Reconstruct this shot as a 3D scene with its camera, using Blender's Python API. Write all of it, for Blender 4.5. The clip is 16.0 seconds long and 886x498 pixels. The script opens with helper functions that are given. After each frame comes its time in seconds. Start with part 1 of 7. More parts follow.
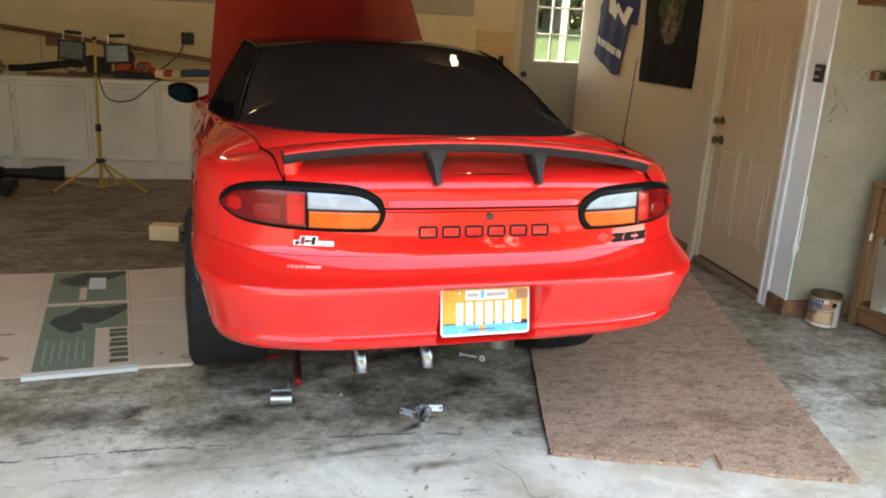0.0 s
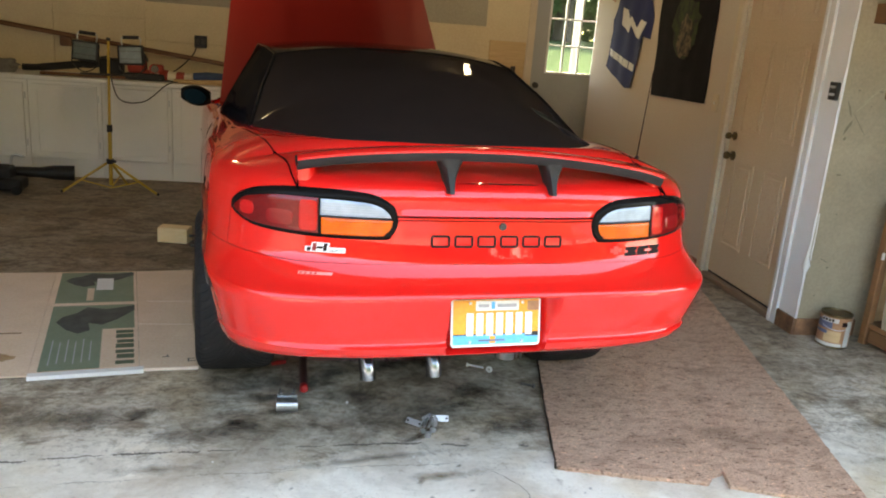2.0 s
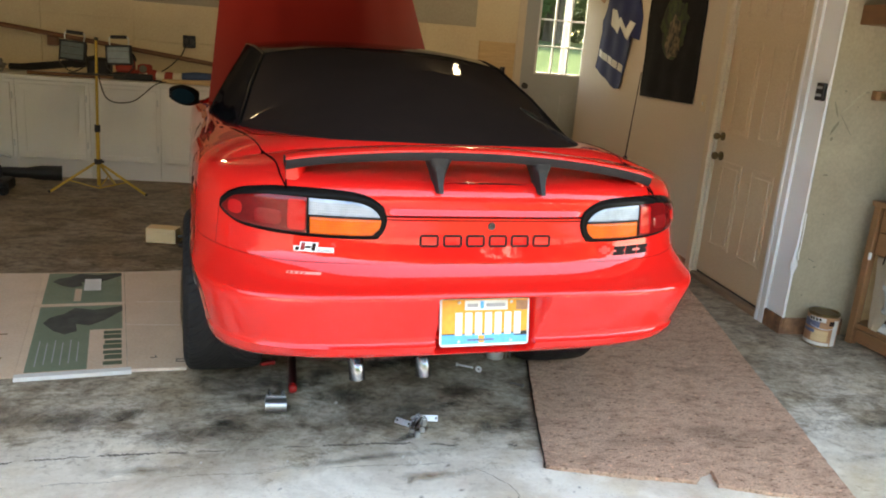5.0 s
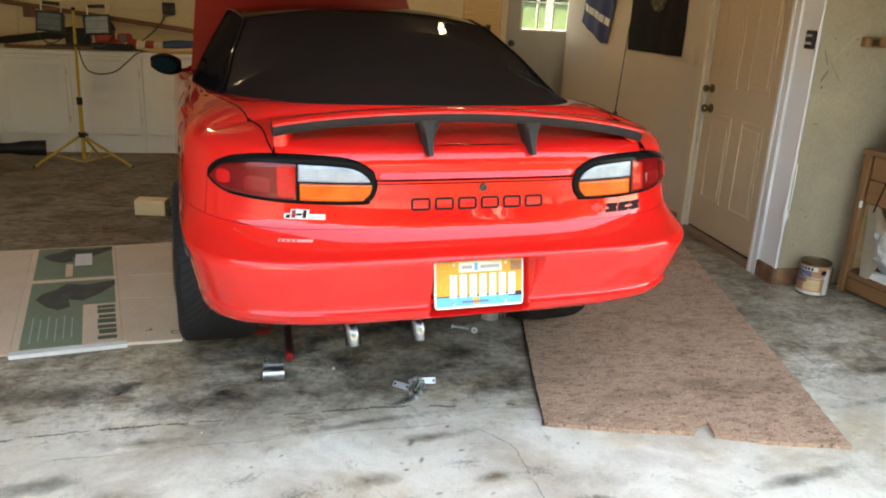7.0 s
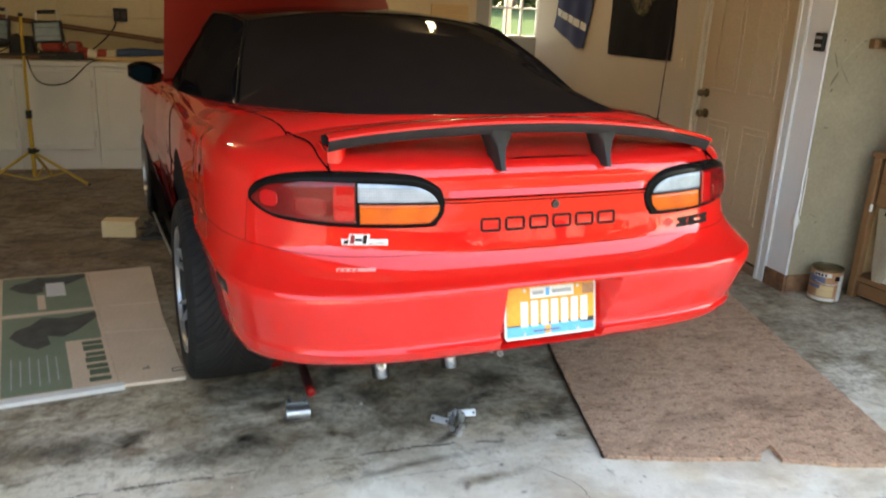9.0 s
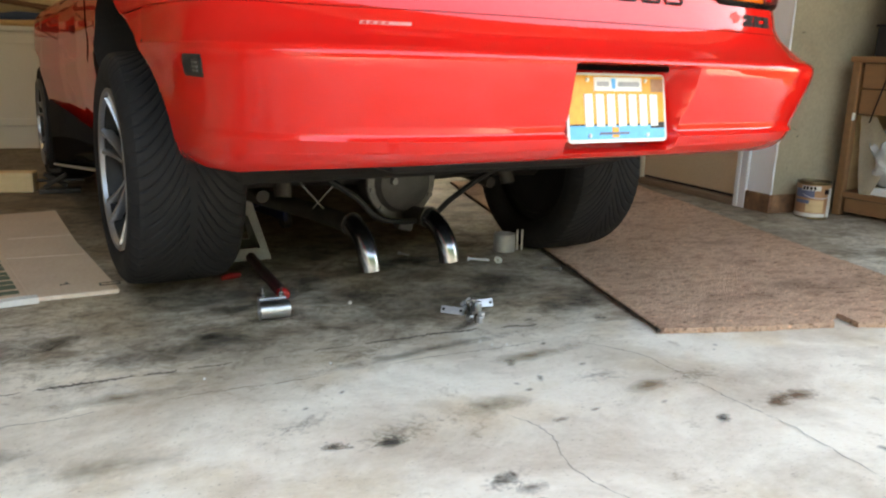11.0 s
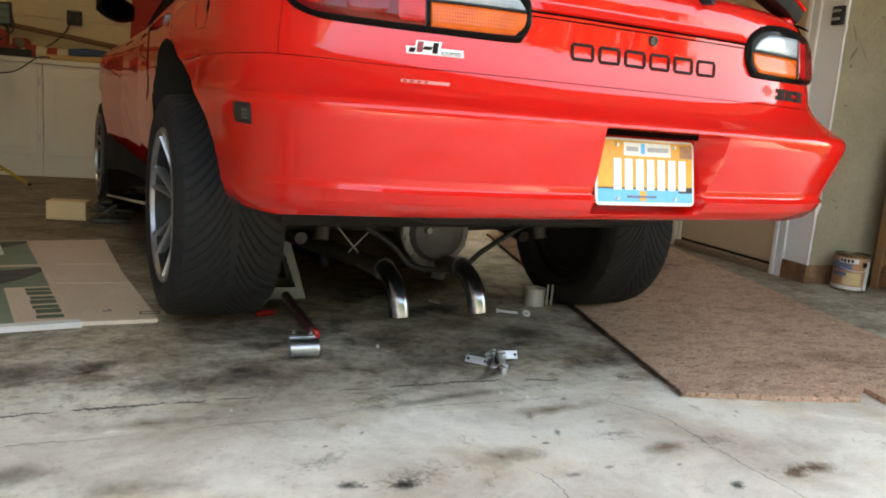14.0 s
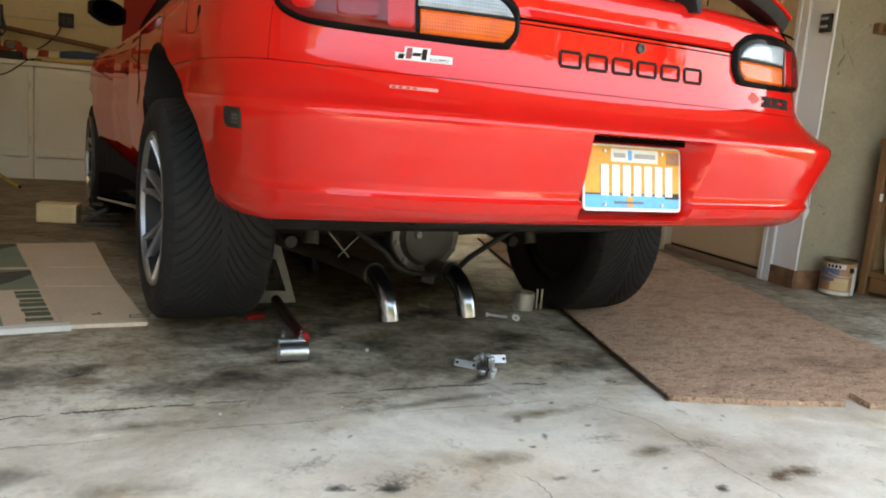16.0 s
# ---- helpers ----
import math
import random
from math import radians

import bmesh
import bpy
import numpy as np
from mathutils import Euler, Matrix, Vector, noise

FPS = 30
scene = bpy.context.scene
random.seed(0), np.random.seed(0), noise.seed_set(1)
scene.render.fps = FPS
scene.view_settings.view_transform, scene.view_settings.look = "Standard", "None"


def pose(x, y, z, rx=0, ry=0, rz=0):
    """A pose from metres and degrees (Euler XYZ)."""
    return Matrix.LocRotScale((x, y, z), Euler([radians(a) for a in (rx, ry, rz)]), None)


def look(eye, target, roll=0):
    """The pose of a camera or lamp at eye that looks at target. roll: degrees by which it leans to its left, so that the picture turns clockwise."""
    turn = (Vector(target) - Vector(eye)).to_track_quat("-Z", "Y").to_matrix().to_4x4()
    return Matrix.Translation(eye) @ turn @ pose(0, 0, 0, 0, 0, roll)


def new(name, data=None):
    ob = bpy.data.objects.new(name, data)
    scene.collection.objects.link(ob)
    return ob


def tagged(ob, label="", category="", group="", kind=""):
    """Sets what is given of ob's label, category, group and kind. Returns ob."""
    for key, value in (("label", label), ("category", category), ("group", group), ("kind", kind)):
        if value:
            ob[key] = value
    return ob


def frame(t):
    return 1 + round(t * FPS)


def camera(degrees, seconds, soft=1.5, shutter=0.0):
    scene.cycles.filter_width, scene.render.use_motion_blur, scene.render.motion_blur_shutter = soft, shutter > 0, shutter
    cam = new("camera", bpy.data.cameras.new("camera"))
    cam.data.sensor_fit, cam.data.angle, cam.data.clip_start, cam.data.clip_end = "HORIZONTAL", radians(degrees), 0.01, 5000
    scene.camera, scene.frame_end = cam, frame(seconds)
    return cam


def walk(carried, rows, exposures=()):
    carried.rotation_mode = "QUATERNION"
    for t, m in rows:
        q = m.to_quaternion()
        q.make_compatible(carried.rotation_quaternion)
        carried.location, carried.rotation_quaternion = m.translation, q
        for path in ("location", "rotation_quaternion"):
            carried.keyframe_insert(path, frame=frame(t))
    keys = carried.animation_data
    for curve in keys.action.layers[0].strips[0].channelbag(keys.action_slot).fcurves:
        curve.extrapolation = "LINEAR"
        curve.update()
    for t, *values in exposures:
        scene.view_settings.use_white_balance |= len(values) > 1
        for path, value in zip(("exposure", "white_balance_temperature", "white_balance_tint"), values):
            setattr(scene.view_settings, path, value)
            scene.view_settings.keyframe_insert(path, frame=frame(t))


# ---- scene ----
cam = camera(58.9, 16.0, soft=1.9, shutter=0.5)
PATH = [
    (0, (0.064, 1.126, 1.524), (0.404, 3.02, 0.977), 3.2),
    (0.5, (0.058, 1.121, 1.519), (0.387, 3.013, 0.962), 3.5),
    (1, (0.044, 1.132, 1.518), (0.335, 3.03, 0.96), 3.5),
    (1.5, (0.043, 1.137, 1.518), (0.344, 3.037, 0.969), 4.1),
    (2, (0.045, 1.146, 1.521), (0.372, 3.048, 0.994), 4.5),
    (2.5, (0.048, 1.146, 1.52), (0.388, 3.048, 1.005), 4.7),
    (3, (0.051, 1.146, 1.519), (0.392, 3.048, 1.005), 4.8),
    (3.5, (0.053, 1.142, 1.518), (0.401, 3.044, 1.006), 4.9),
    (6, (0.048, 1.151, 1.517), (0.406, 3.037, 0.954), 3.8),
    (6.5, (0.051, 1.16, 1.515), (0.42, 3.031, 0.913), 2.9),
    (7, (0.049, 1.157, 1.516), (0.422, 3.023, 0.902), 2.9),
    (7.5, (0.018, 1.163, 1.512), (0.4, 3.022, 0.881), 3.2),
    (8, (-0.055, 1.178, 1.509), (0.336, 3.026, 0.85), 4.2),
    (8.2, (-0.089, 1.197, 1.502), (0.319, 3.036, 0.83), 4.0),
    (10.3, (-0.497, 1.982, 1.112), (0.304, 3.774, 0.724), 4.2),
    (10.4, (-0.501, 1.983, 1.021), (0.318, 3.766, 0.631), 4.6),
    (10.5, (-0.51, 1.994, 0.954), (0.317, 3.764, 0.526), 5.0),
    (10.7, (-0.497, 1.977, 0.817), (0.315, 3.743, 0.348), 4.1),
    (10.8, (-0.493, 1.973, 0.786), (0.315, 3.737, 0.304), 3.3),
    (11, (-0.464, 1.93, 0.733), (0.318, 3.712, 0.271), 1.8),
    (11.2, (-0.452, 1.904, 0.747), (0.32, 3.703, 0.337), 2.7),
    (11.5, (-0.447, 1.875, 0.759), (0.285, 3.709, 0.444), 1.8),
    (12, (-0.448, 1.859, 0.757), (0.226, 3.719, 0.461), 2.6),
    (12.5, (-0.446, 1.864, 0.752), (0.229, 3.718, 0.424), 3.4),
    (13, (-0.452, 1.865, 0.75), (0.228, 3.713, 0.399), 3.9),
    (13.5, (-0.457, 1.864, 0.75), (0.231, 3.71, 0.404), 4.4),
    (14, (-0.463, 1.867, 0.749), (0.232, 3.711, 0.404), 4.6),
    (14.5, (-0.464, 1.865, 0.75), (0.233, 3.708, 0.408), 4.7),
    (15, (-0.465, 1.86, 0.753), (0.238, 3.702, 0.415), 4.7),
    (15.5, (-0.462, 1.858, 0.754), (0.248, 3.698, 0.419), 4.8),
    (16, (-0.459, 1.853, 0.754), (0.254, 3.692, 0.42), 4.9),
]
walk(cam, [(t, look(eye, target, roll)) for t, eye, target, roll in PATH],
     exposures=[(0.0, 3.93, 8400, 7), (3.7, 3.94, 8150, 7), (6.2, 3.94, 8700, 7), (7.4, 3.93, 9000, 7), (8.2, 3.66, 9000, 7), (10.3, 4.12, 7500, 7), (10.55, 4.10, 8000, 7), (10.8, 3.92, 8900, 7), (11.3, 3.60, 9500, 7), (16.0, 3.60, 9550, 7)])

# ---------------------------------------------------------------- light
world = bpy.data.worlds.new("sky")
scene.world = world
world.use_nodes = True
wn = world.node_tree.nodes
sky = wn.new("ShaderNodeTexSky")
sky.sky_type = "NISHITA"
sky.sun_disc = False
sky.sun_elevation = radians(40)
sky.sun_rotation = radians(35)
sky.air_density, sky.dust_density = 1.0, 2.5
world.node_tree.links.new(sky.outputs[0], wn["Background"].inputs[0])
wn["Background"].inputs[1].default_value = 0.15

sun_data = bpy.data.lights.new("sun", "SUN")
sun_data.energy, sun_data.angle, sun_data.color = 2.0, radians(0.6), (1.0, 0.95, 0.87)
sun = new("sun", sun_data)
sun.matrix_world = look((6, 14, 9.1), (0, 5, 0))

bulb_data = bpy.data.lights.new("ceiling_bulb_light", "POINT")
bulb_data.energy, bulb_data.color, bulb_data.shadow_soft_size = 0.6, (1.0, 0.84, 0.64), 0.05
for spot in ((1.45, 7.6, 2.32), (-1.2, 6.6, 2.32)):
    bulb_light = new("ceiling_bulb_light", bulb_data)
    bulb_light.location = spot

# ---------------------------------------------------------------- materials


def material(name, colour, rough=0.6, metal=0.0, second=None, scale=6.0, spread=0.5, fine=60.0, bump=0.15, coat=0.0,
             rough_spread=0.12, bump_dist=0.004, stretch=(1, 1, 1), spec=0.5, detail=6.0):
    """A surface with two scales of variation: stains (scale per metre) and grain (fine per metre) with relief."""
    m = bpy.data.materials.new(name)
    m.use_nodes = True
    nt = m.node_tree
    n, l = nt.nodes, nt.links
    b = n["Principled BSDF"]
    b.inputs["Metallic"].default_value = metal
    b.inputs["Specular IOR Level"].default_value = spec
    if coat:
        b.inputs["Coat Weight"].default_value = coat
        b.inputs["Coat Roughness"].default_value = 0.03
    tc = n.new("ShaderNodeTexCoord")
    mp = n.new("ShaderNodeMapping")
    mp.inputs["Scale"].default_value = stretch
    l.new(tc.outputs["Object"], mp.inputs[0])
    big = n.new("ShaderNodeTexNoise")
    big.inputs["Scale"].default_value, big.inputs["Detail"].default_value, big.inputs["Roughness"].default_value = scale, detail, 0.6
    small = n.new("ShaderNodeTexNoise")
    small.inputs["Scale"].default_value, small.inputs["Detail"].default_value = fine, 4
    l.new(mp.outputs[0], big.inputs[0])
    l.new(mp.outputs[0], small.inputs[0])
    ramp = n.new("ShaderNodeValToRGB")
    ramp.color_ramp.elements[0].position = 0.5 - spread / 2
    ramp.color_ramp.elements[1].position = 0.5 + spread / 2
    second = second or [c * 0.82 for c in colour]
    ramp.color_ramp.elements[0].color = (*second, 1)
    ramp.color_ramp.elements[1].color = (*colour, 1)
    l.new(big.outputs[0], ramp.inputs[0])
    mix = n.new("ShaderNodeMix")
    mix.data_type, mix.blend_type = "RGBA", "OVERLAY"
    mix.inputs[0].default_value = 0.22 if bump else 0.06
    l.new(ramp.outputs[0], mix.inputs["A"])
    l.new(small.outputs[0], mix.inputs["B"])
    l.new(mix.outputs["Result"], b.inputs["Base Color"])
    mr = n.new("ShaderNodeMapRange")
    mr.inputs[3].default_value, mr.inputs[4].default_value = max(0.02, rough - rough_spread), min(1, rough + rough_spread)
    l.new(big.outputs[0], mr.inputs[0])
    l.new(mr.outputs[0], b.inputs["Roughness"])
    if bump:
        bp = n.new("ShaderNodeBump")
        bp.inputs["Strength"].default_value, bp.inputs["Distance"].default_value = bump, bump_dist
        l.new(small.outputs[0], bp.inputs["Height"])
        l.new(bp.outputs[0], b.inputs["Normal"])
    return m


def glass(name, tint, rough=0.02, alpha_mix=0.9):
    """Clear glazing: mostly see-through, with a real glossy reflection."""
    m = bpy.data.materials.new(name)
    m.use_nodes = True
    n, l = m.node_tree.nodes, m.node_tree.links
    out = n["Material Output"]
    n.remove(n["Principled BSDF"])
    tr, gl, fr, mx = (n.new("ShaderNodeBsdfTransparent"), n.new("ShaderNodeBsdfGlossy"), n.new("ShaderNodeFresnel"), n.new("ShaderNodeMixShader"))
    tr.inputs[0].default_value = (*tint, 1)
    gl.inputs["Roughness"].default_value = rough
    fr.inputs[0].default_value = 1.5
    l.new(fr.outputs[0], mx.inputs[0])
    l.new(tr.outputs[0], mx.inputs[1])
    l.new(gl.outputs[0], mx.inputs[2])
    l.new(mx.outputs[0], out.inputs[0])
    return m


RED = material("red_paint", (0.72, 0.0135, 0.0115), 0.42, 0.0, (0.70, 0.0125, 0.0105), 3, 0.6, 900, 0.0, coat=1.0, rough_spread=0.05, spec=0.0)
RED.node_tree.nodes["Principled BSDF"].inputs["Coat IOR"].default_value = 1.58
DIRTYGREY = material("oily_grey_metal", (0.088, 0.084, 0.080), 0.5, 0.3, (0.034, 0.032, 0.029), 16, 0.6, 160, 0.35)
# pale pink for the sticker's reflection painted on the bumper
REFLECTEDWHITE = material("reflected_white_decal", (0.66, 0.34, 0.31), 0.5, 0.0, (0.70, 0.22, 0.19), 30, 0.6, 300, 0.0)
FADEDRED = material("faded_red_decal_and_reflection", (0.60, 0.02, 0.015), 0.5, 0.0, (0.5, 0.018, 0.012), 9, 0.6, 300, 0.0)
# the body's red darkened: the bonnet's shade is put into its colour
SHADEDRED = material("shaded_red_paint", (0.23, 0.012, 0.010), 0.5, 0.0, (0.215, 0.011, 0.009), 3, 0.6, 900, 0.0, coat=0.10, rough_spread=0.05, spec=0.2)
SEAMRED = material("dark_red_gap", (0.11, 0.004, 0.003), 0.9, 0.0, (0.08, 0.003, 0.0025), 9, 0.5, 90, 0.0, spec=0.0)
SEAMBLACK = material("shadow_gap", (0.006, 0.004, 0.004), 0.95, 0.0, (0.004, 0.003, 0.003), 9, 0.5, 90, 0.0, spec=0.0)
UNDERSIDE = material("grimy_underside", (0.015, 0.013, 0.013), 0.85, 0.0, (0.026, 0.023, 0.021), 9, 0.6, 90, 0.3, spec=0.2)
BLACKGLOSS = material("black_tinted_glass", (0.025, 0.0165, 0.014), 0.5, 0.0, (0.021, 0.014, 0.012), 4, 0.5, 200, 0.0, coat=0.10, rough_spread=0.01, spec=0.0)
SIDEBLACK = material("dark_tinted_side_glass", (0.006, 0.006, 0.009), 0.4, 0.0, (0.005, 0.005, 0.007), 5, 0.5, 300, 0.0, coat=0.08, spec=0.0)
BLACKPAINT = material("black_car_paint", (0.006, 0.005, 0.005), 0.07, 0.0, (0.010, 0.009, 0.008), 5, 0.5, 300, 0.0, coat=0.0, rough_spread=0.03, spec=0.04)
BLACKTRIM = material("black_plastic", (0.012, 0.0115, 0.0125), 0.5, 0, (0.018, 0.0175, 0.0175), 20, 0.5, 300, 0.1, spec=0.3)
RUBBER = material("tyre_rubber", (0.0165, 0.016, 0.0175), 0.7, 0, (0.023, 0.0225, 0.0235), 9, 0.6, 140, 0.12, spec=0.17)
SILVER = material("wheel_silver", (0.40, 0.40, 0.42), 0.36, 0.85, (0.32, 0.32, 0.34), 14, 0.5, 200, 0.05)
CHROME = material("polished_steel", (0.34, 0.34, 0.36), 0.24, 1.0, (0.24, 0.24, 0.25), 20, 0.5, 200, 0.06)
ZINC = material("zinc_plated_steel", (0.70, 0.71, 0.73), 0.34, 1.0, (0.54, 0.55, 0.56), 40, 0.5, 400, 0.1)
DULLZINC = material("dull_zinc_plate", (0.66, 0.67, 0.69), 0.40, 0.45, (0.50, 0.51, 0.53), 40, 0.5, 400, 0.1)
DARKSTEEL = material("dark_steel", (0.026, 0.023, 0.023), 0.5, 0.3, (0.055, 0.047, 0.04), 16, 0.6, 200, 0.25)
BOLTZINC = material("fresh_zinc_plate", (0.82, 0.84, 0.88), 0.35, 0.15, (0.66, 0.68, 0.72), 40, 0.5, 400, 0.1)
# grey of the two added unseen walls that hold light off the car
BLOCKERWALL = material("grey_blocker_wall", (0.205, 0.195, 0.175), 0.85, 0, (0.15, 0.142, 0.128), 3, 0.5, 40, 0.4)
CASTIRON = material("cast_grey_metal", (0.24, 0.235, 0.225), 0.5, 0.5, (0.15, 0.145, 0.14), 18, 0.6, 160, 0.35)
CONCRETE = None  # built below, with its joints and stains


def concrete():
    """Worn concrete: mottled grey and tan, with smeared grime on the slab behind the door joint and fine dark specks."""
    m = material("worn_concrete", (0.86, 0.805, 0.69), 0.60, 0, (0.71, 0.66, 0.56), 1.1, 0.5, 70, 0.3, rough_spread=0.2, detail=10)
    n, l = m.node_tree.nodes, m.node_tree.links
    b = n["Principled BSDF"]
    tc = n.new("ShaderNodeTexCoord")
    sep = n.new("ShaderNodeSeparateXYZ")
    l.new(tc.outputs["Object"], sep.inputs[0])
    zone = n.new("ShaderNodeMapRange")      # the slab behind the joint is the oily one
    zone.inputs[1].default_value, zone.inputs[2].default_value = 3.45, 3.95
    zone.inputs[3].default_value, zone.inputs[4].default_value = -0.20, 0.025
    l.new(sep.outputs[1], zone.inputs[0])
    deep = n.new("ShaderNodeMapRange")      # the slab turns browner towards the back
    deep.inputs[1].default_value, deep.inputs[2].default_value = 4.4, 5.7
    deep.inputs[3].default_value, deep.inputs[4].default_value = -0.30, 0.0
    l.new(sep.outputs[1], deep.inputs[0])
    state = {"src": b.inputs["Base Color"].links[0].from_socket}

    def layer(scale, stretch, lo, hi, colour, rough=0.62, detail=8, zoned=0.0, shift=0.0, warp=0.0, part_of=zone):
        mp = n.new("ShaderNodeMapping")
        mp.inputs["Scale"].default_value = stretch
        mp.inputs["Location"].default_value = (shift, shift * 0.7, 0)
        l.new(tc.outputs["Object"], mp.inputs[0])
        no = n.new("ShaderNodeTexNoise")
        no.inputs["Scale"].default_value, no.inputs["Detail"].default_value, no.inputs["Roughness"].default_value = scale, detail, rough
        no.inputs["Distortion"].default_value = warp
        l.new(mp.outputs[0], no.inputs[0])
        value = no.outputs[0]
        if zoned:
            mu = n.new("ShaderNodeMath")
            mu.operation = "MULTIPLY_ADD"
            mu.inputs[1].default_value = zoned
            l.new(part_of.outputs[0], mu.inputs[0])
            l.new(value, mu.inputs[2])
            value = mu.outputs[0]
        r = n.new("ShaderNodeValToRGB")
        r.color_ramp.elements[0].position, r.color_ramp.elements[1].position = lo, hi
        r.color_ramp.elements[0].color, r.color_ramp.elements[1].color = (1, 1, 1, 1), (*colour, 1)
        l.new(value, r.inputs[0])
        mx = n.new("ShaderNodeMix")
        mx.data_type, mx.blend_type = "RGBA", "MULTIPLY"
        mx.inputs[0].default_value = 1
        l.new(state["src"], mx.inputs["A"])
        l.new(r.outputs[0], mx.inputs["B"])
        state["src"] = mx.outputs["Result"]

    layer(1.7, (0.9, 1.2, 1), 0.33, 0.62, (0.62, 0.57, 0.51), 0.70, 12, 1.0, 0.35, 0.5)     # broad grime
    layer(4.0, (0.85, 1.35, 1), 0.50, 0.63, (0.44, 0.39, 0.34), 0.76, 11, 0.8, 2.1, 0.4)       # smears along the joint
    layer(9.0, (1.0, 1.15, 1), 0.53, 0.64, (0.56, 0.52, 0.475), 0.78, 9, 0.25, 5.2, 0.3)         # finer blotches
    layer(15, (1.0, 1.2, 1), 0.50, 0.60, (0.72, 0.70, 0.67), 0.72, 8, 0.7, 9.1, 0.3)           # trodden mottling
    layer(2.6, (1, 1.2, 1), 0.12, 0.46, (0.52, 0.455, 0.40), 0.7, 9, 1.0, 6.3, 0.4, deep)      # darker brown mottling towards the back
    layer(34, (1, 1.1, 1), 0.53, 0.62, (0.72, 0.70, 0.68), 0.7, 6, 0.6, 4.4)                  # fine mottling
    layer(2.3, (1, 1, 1), 0.50, 0.70, (0.84, 0.75, 0.62), 0.6, 8, 0.0, 1.0)                   # tan patches
    layer(26, (1, 1.4, 1), 0.60, 0.70, (0.66, 0.63, 0.60), 0.7, 6, 0.25, 3.0)                 # freckles
    layer(120, (1, 1, 1), 0.62, 0.72, (0.62, 0.60, 0.58), 0.6, 3, 0.0, 7.0)                   # sand grain
    l.new(state["src"], b.inputs["Base Color"])
    return m


CONCRETE = concrete()


def carpet_pile():
    """Brown loop pile with dark and pale flecks and trodden patches."""
    m = material("brown_carpet", (0.66, 0.42, 0.29), 0.97, 0, (0.54, 0.335, 0.225), 1.8, 0.5, 160, 1.0, bump_dist=0.012)
    n, l = m.node_tree.nodes, m.node_tree.links
    b = n["Principled BSDF"]
    src = b.inputs["Base Color"].links[0].from_socket
    tc = n.new("ShaderNodeTexCoord")
    for scale, lo, hi, col, stretch in ((40, 0.59, 0.66, (0.46, 0.42, 0.40, 1), (1, 2.0, 1)), (130, 0.55, 0.64, (0.55, 0.50, 0.48, 1), (1, 1.4, 1)), (50, 0.60, 0.68, (1.45, 1.35, 1.25, 1), (1, 1.8, 1)), (13, 0.50, 0.68, (0.74, 0.70, 0.68, 1), (1, 2.0, 1)), (2.2, 0.56, 0.72, (0.62, 0.60, 0.58, 1), (1, 2.2, 1))):
        mp = n.new("ShaderNodeMapping")
        mp.inputs["Scale"].default_value = stretch
        mp.inputs["Location"].default_value = (scale * 0.37, 0, 0)
        l.new(tc.outputs["Object"], mp.inputs[0])
        no = n.new("ShaderNodeTexNoise")
        no.inputs["Scale"].default_value, no.inputs["Detail"].default_value = scale, 3
        l.new(mp.outputs[0], no.inputs[0])
        r = n.new("ShaderNodeValToRGB")
        r.color_ramp.elements[0].position, r.color_ramp.elements[1].position = lo, hi
        r.color_ramp.elements[0].color, r.color_ramp.elements[1].color = (1, 1, 1, 1), col
        l.new(no.outputs[0], r.inputs[0])
        mx = n.new("ShaderNodeMix")
        mx.data_type, mx.blend_type = "RGBA", "MULTIPLY"
        mx.inputs[0].default_value = 1
        l.new(src, mx.inputs["A"])
        l.new(r.outputs[0], mx.inputs["B"])
        src = mx.outputs["Result"]
    l.new(src, b.inputs["Base Color"])
    return m


GRASS = material("lawn_green", (0.060, 0.080, 0.040), 0.95, 0, (0.044, 0.060, 0.030), 2, 0.6, 30, 0.5, spec=0.0)
LEAF = material("foliage", (0.085, 0.120, 0.055), 0.8, 0, (0.060, 0.088, 0.038), 3, 0.5, 30, 0.2, spec=0.1)
n_leaf, l_leaf = LEAF.node_tree.nodes, LEAF.node_tree.links
leaf_through, leaf_mix = n_leaf.new("ShaderNodeBsdfTranslucent"), n_leaf.new("ShaderNodeMixShader")
leaf_through.inputs[0].default_value = (0.17, 0.27, 0.11, 1)
leaf_mix.inputs[0].default_value = 0.5
l_leaf.new(n_leaf["Principled BSDF"].outputs[0], leaf_mix.inputs[1])
l_leaf.new(leaf_through.outputs[0], leaf_mix.inputs[2])
l_leaf.new(leaf_mix.outputs[0], n_leaf["Material Output"].inputs[0])
BARK = material("bark", (0.10, 0.075, 0.055), 0.9, 0, (0.06, 0.045, 0.035), 8, 0.5, 40, 0.6)
WALLBOARD = material("tan_wallboard", (0.74, 0.62, 0.42), 0.8, 0, (0.60, 0.49, 0.32), 1.6, 0.6, 60, 0.15)
GREYBOARD = material("grey_wallboard", (0.40, 0.36, 0.28), 0.8, 0, (0.34, 0.30, 0.23), 2.0, 0.6, 60, 0.15)
WHITEWALL = material("off_white_wall", (0.62, 0.545, 0.45), 0.7, 0, (0.555, 0.48, 0.39), 1.2, 0.7, 90, 0.10)
OLIVEWALL = material("scuffed_olive_wall", (0.37, 0.308, 0.212), 0.75, 0, (0.275, 0.226, 0.155), 2.6, 0.4, 60, 0.15, detail=9)
ASPHALT = material("worn_asphalt", (0.10, 0.098, 0.092), 0.85, 0, (0.07, 0.068, 0.064), 2, 0.6, 60, 0.4)
CEILING = material("ceiling_board", (0.30, 0.265, 0.22), 0.85, 0, (0.24, 0.21, 0.17), 1.0, 0.6, 60, 0.1)
WHITEPAINT = material("white_trim_paint", (0.78, 0.77, 0.76), 0.45, 0, (0.69, 0.68, 0.665), 5, 0.5, 120, 0.06)
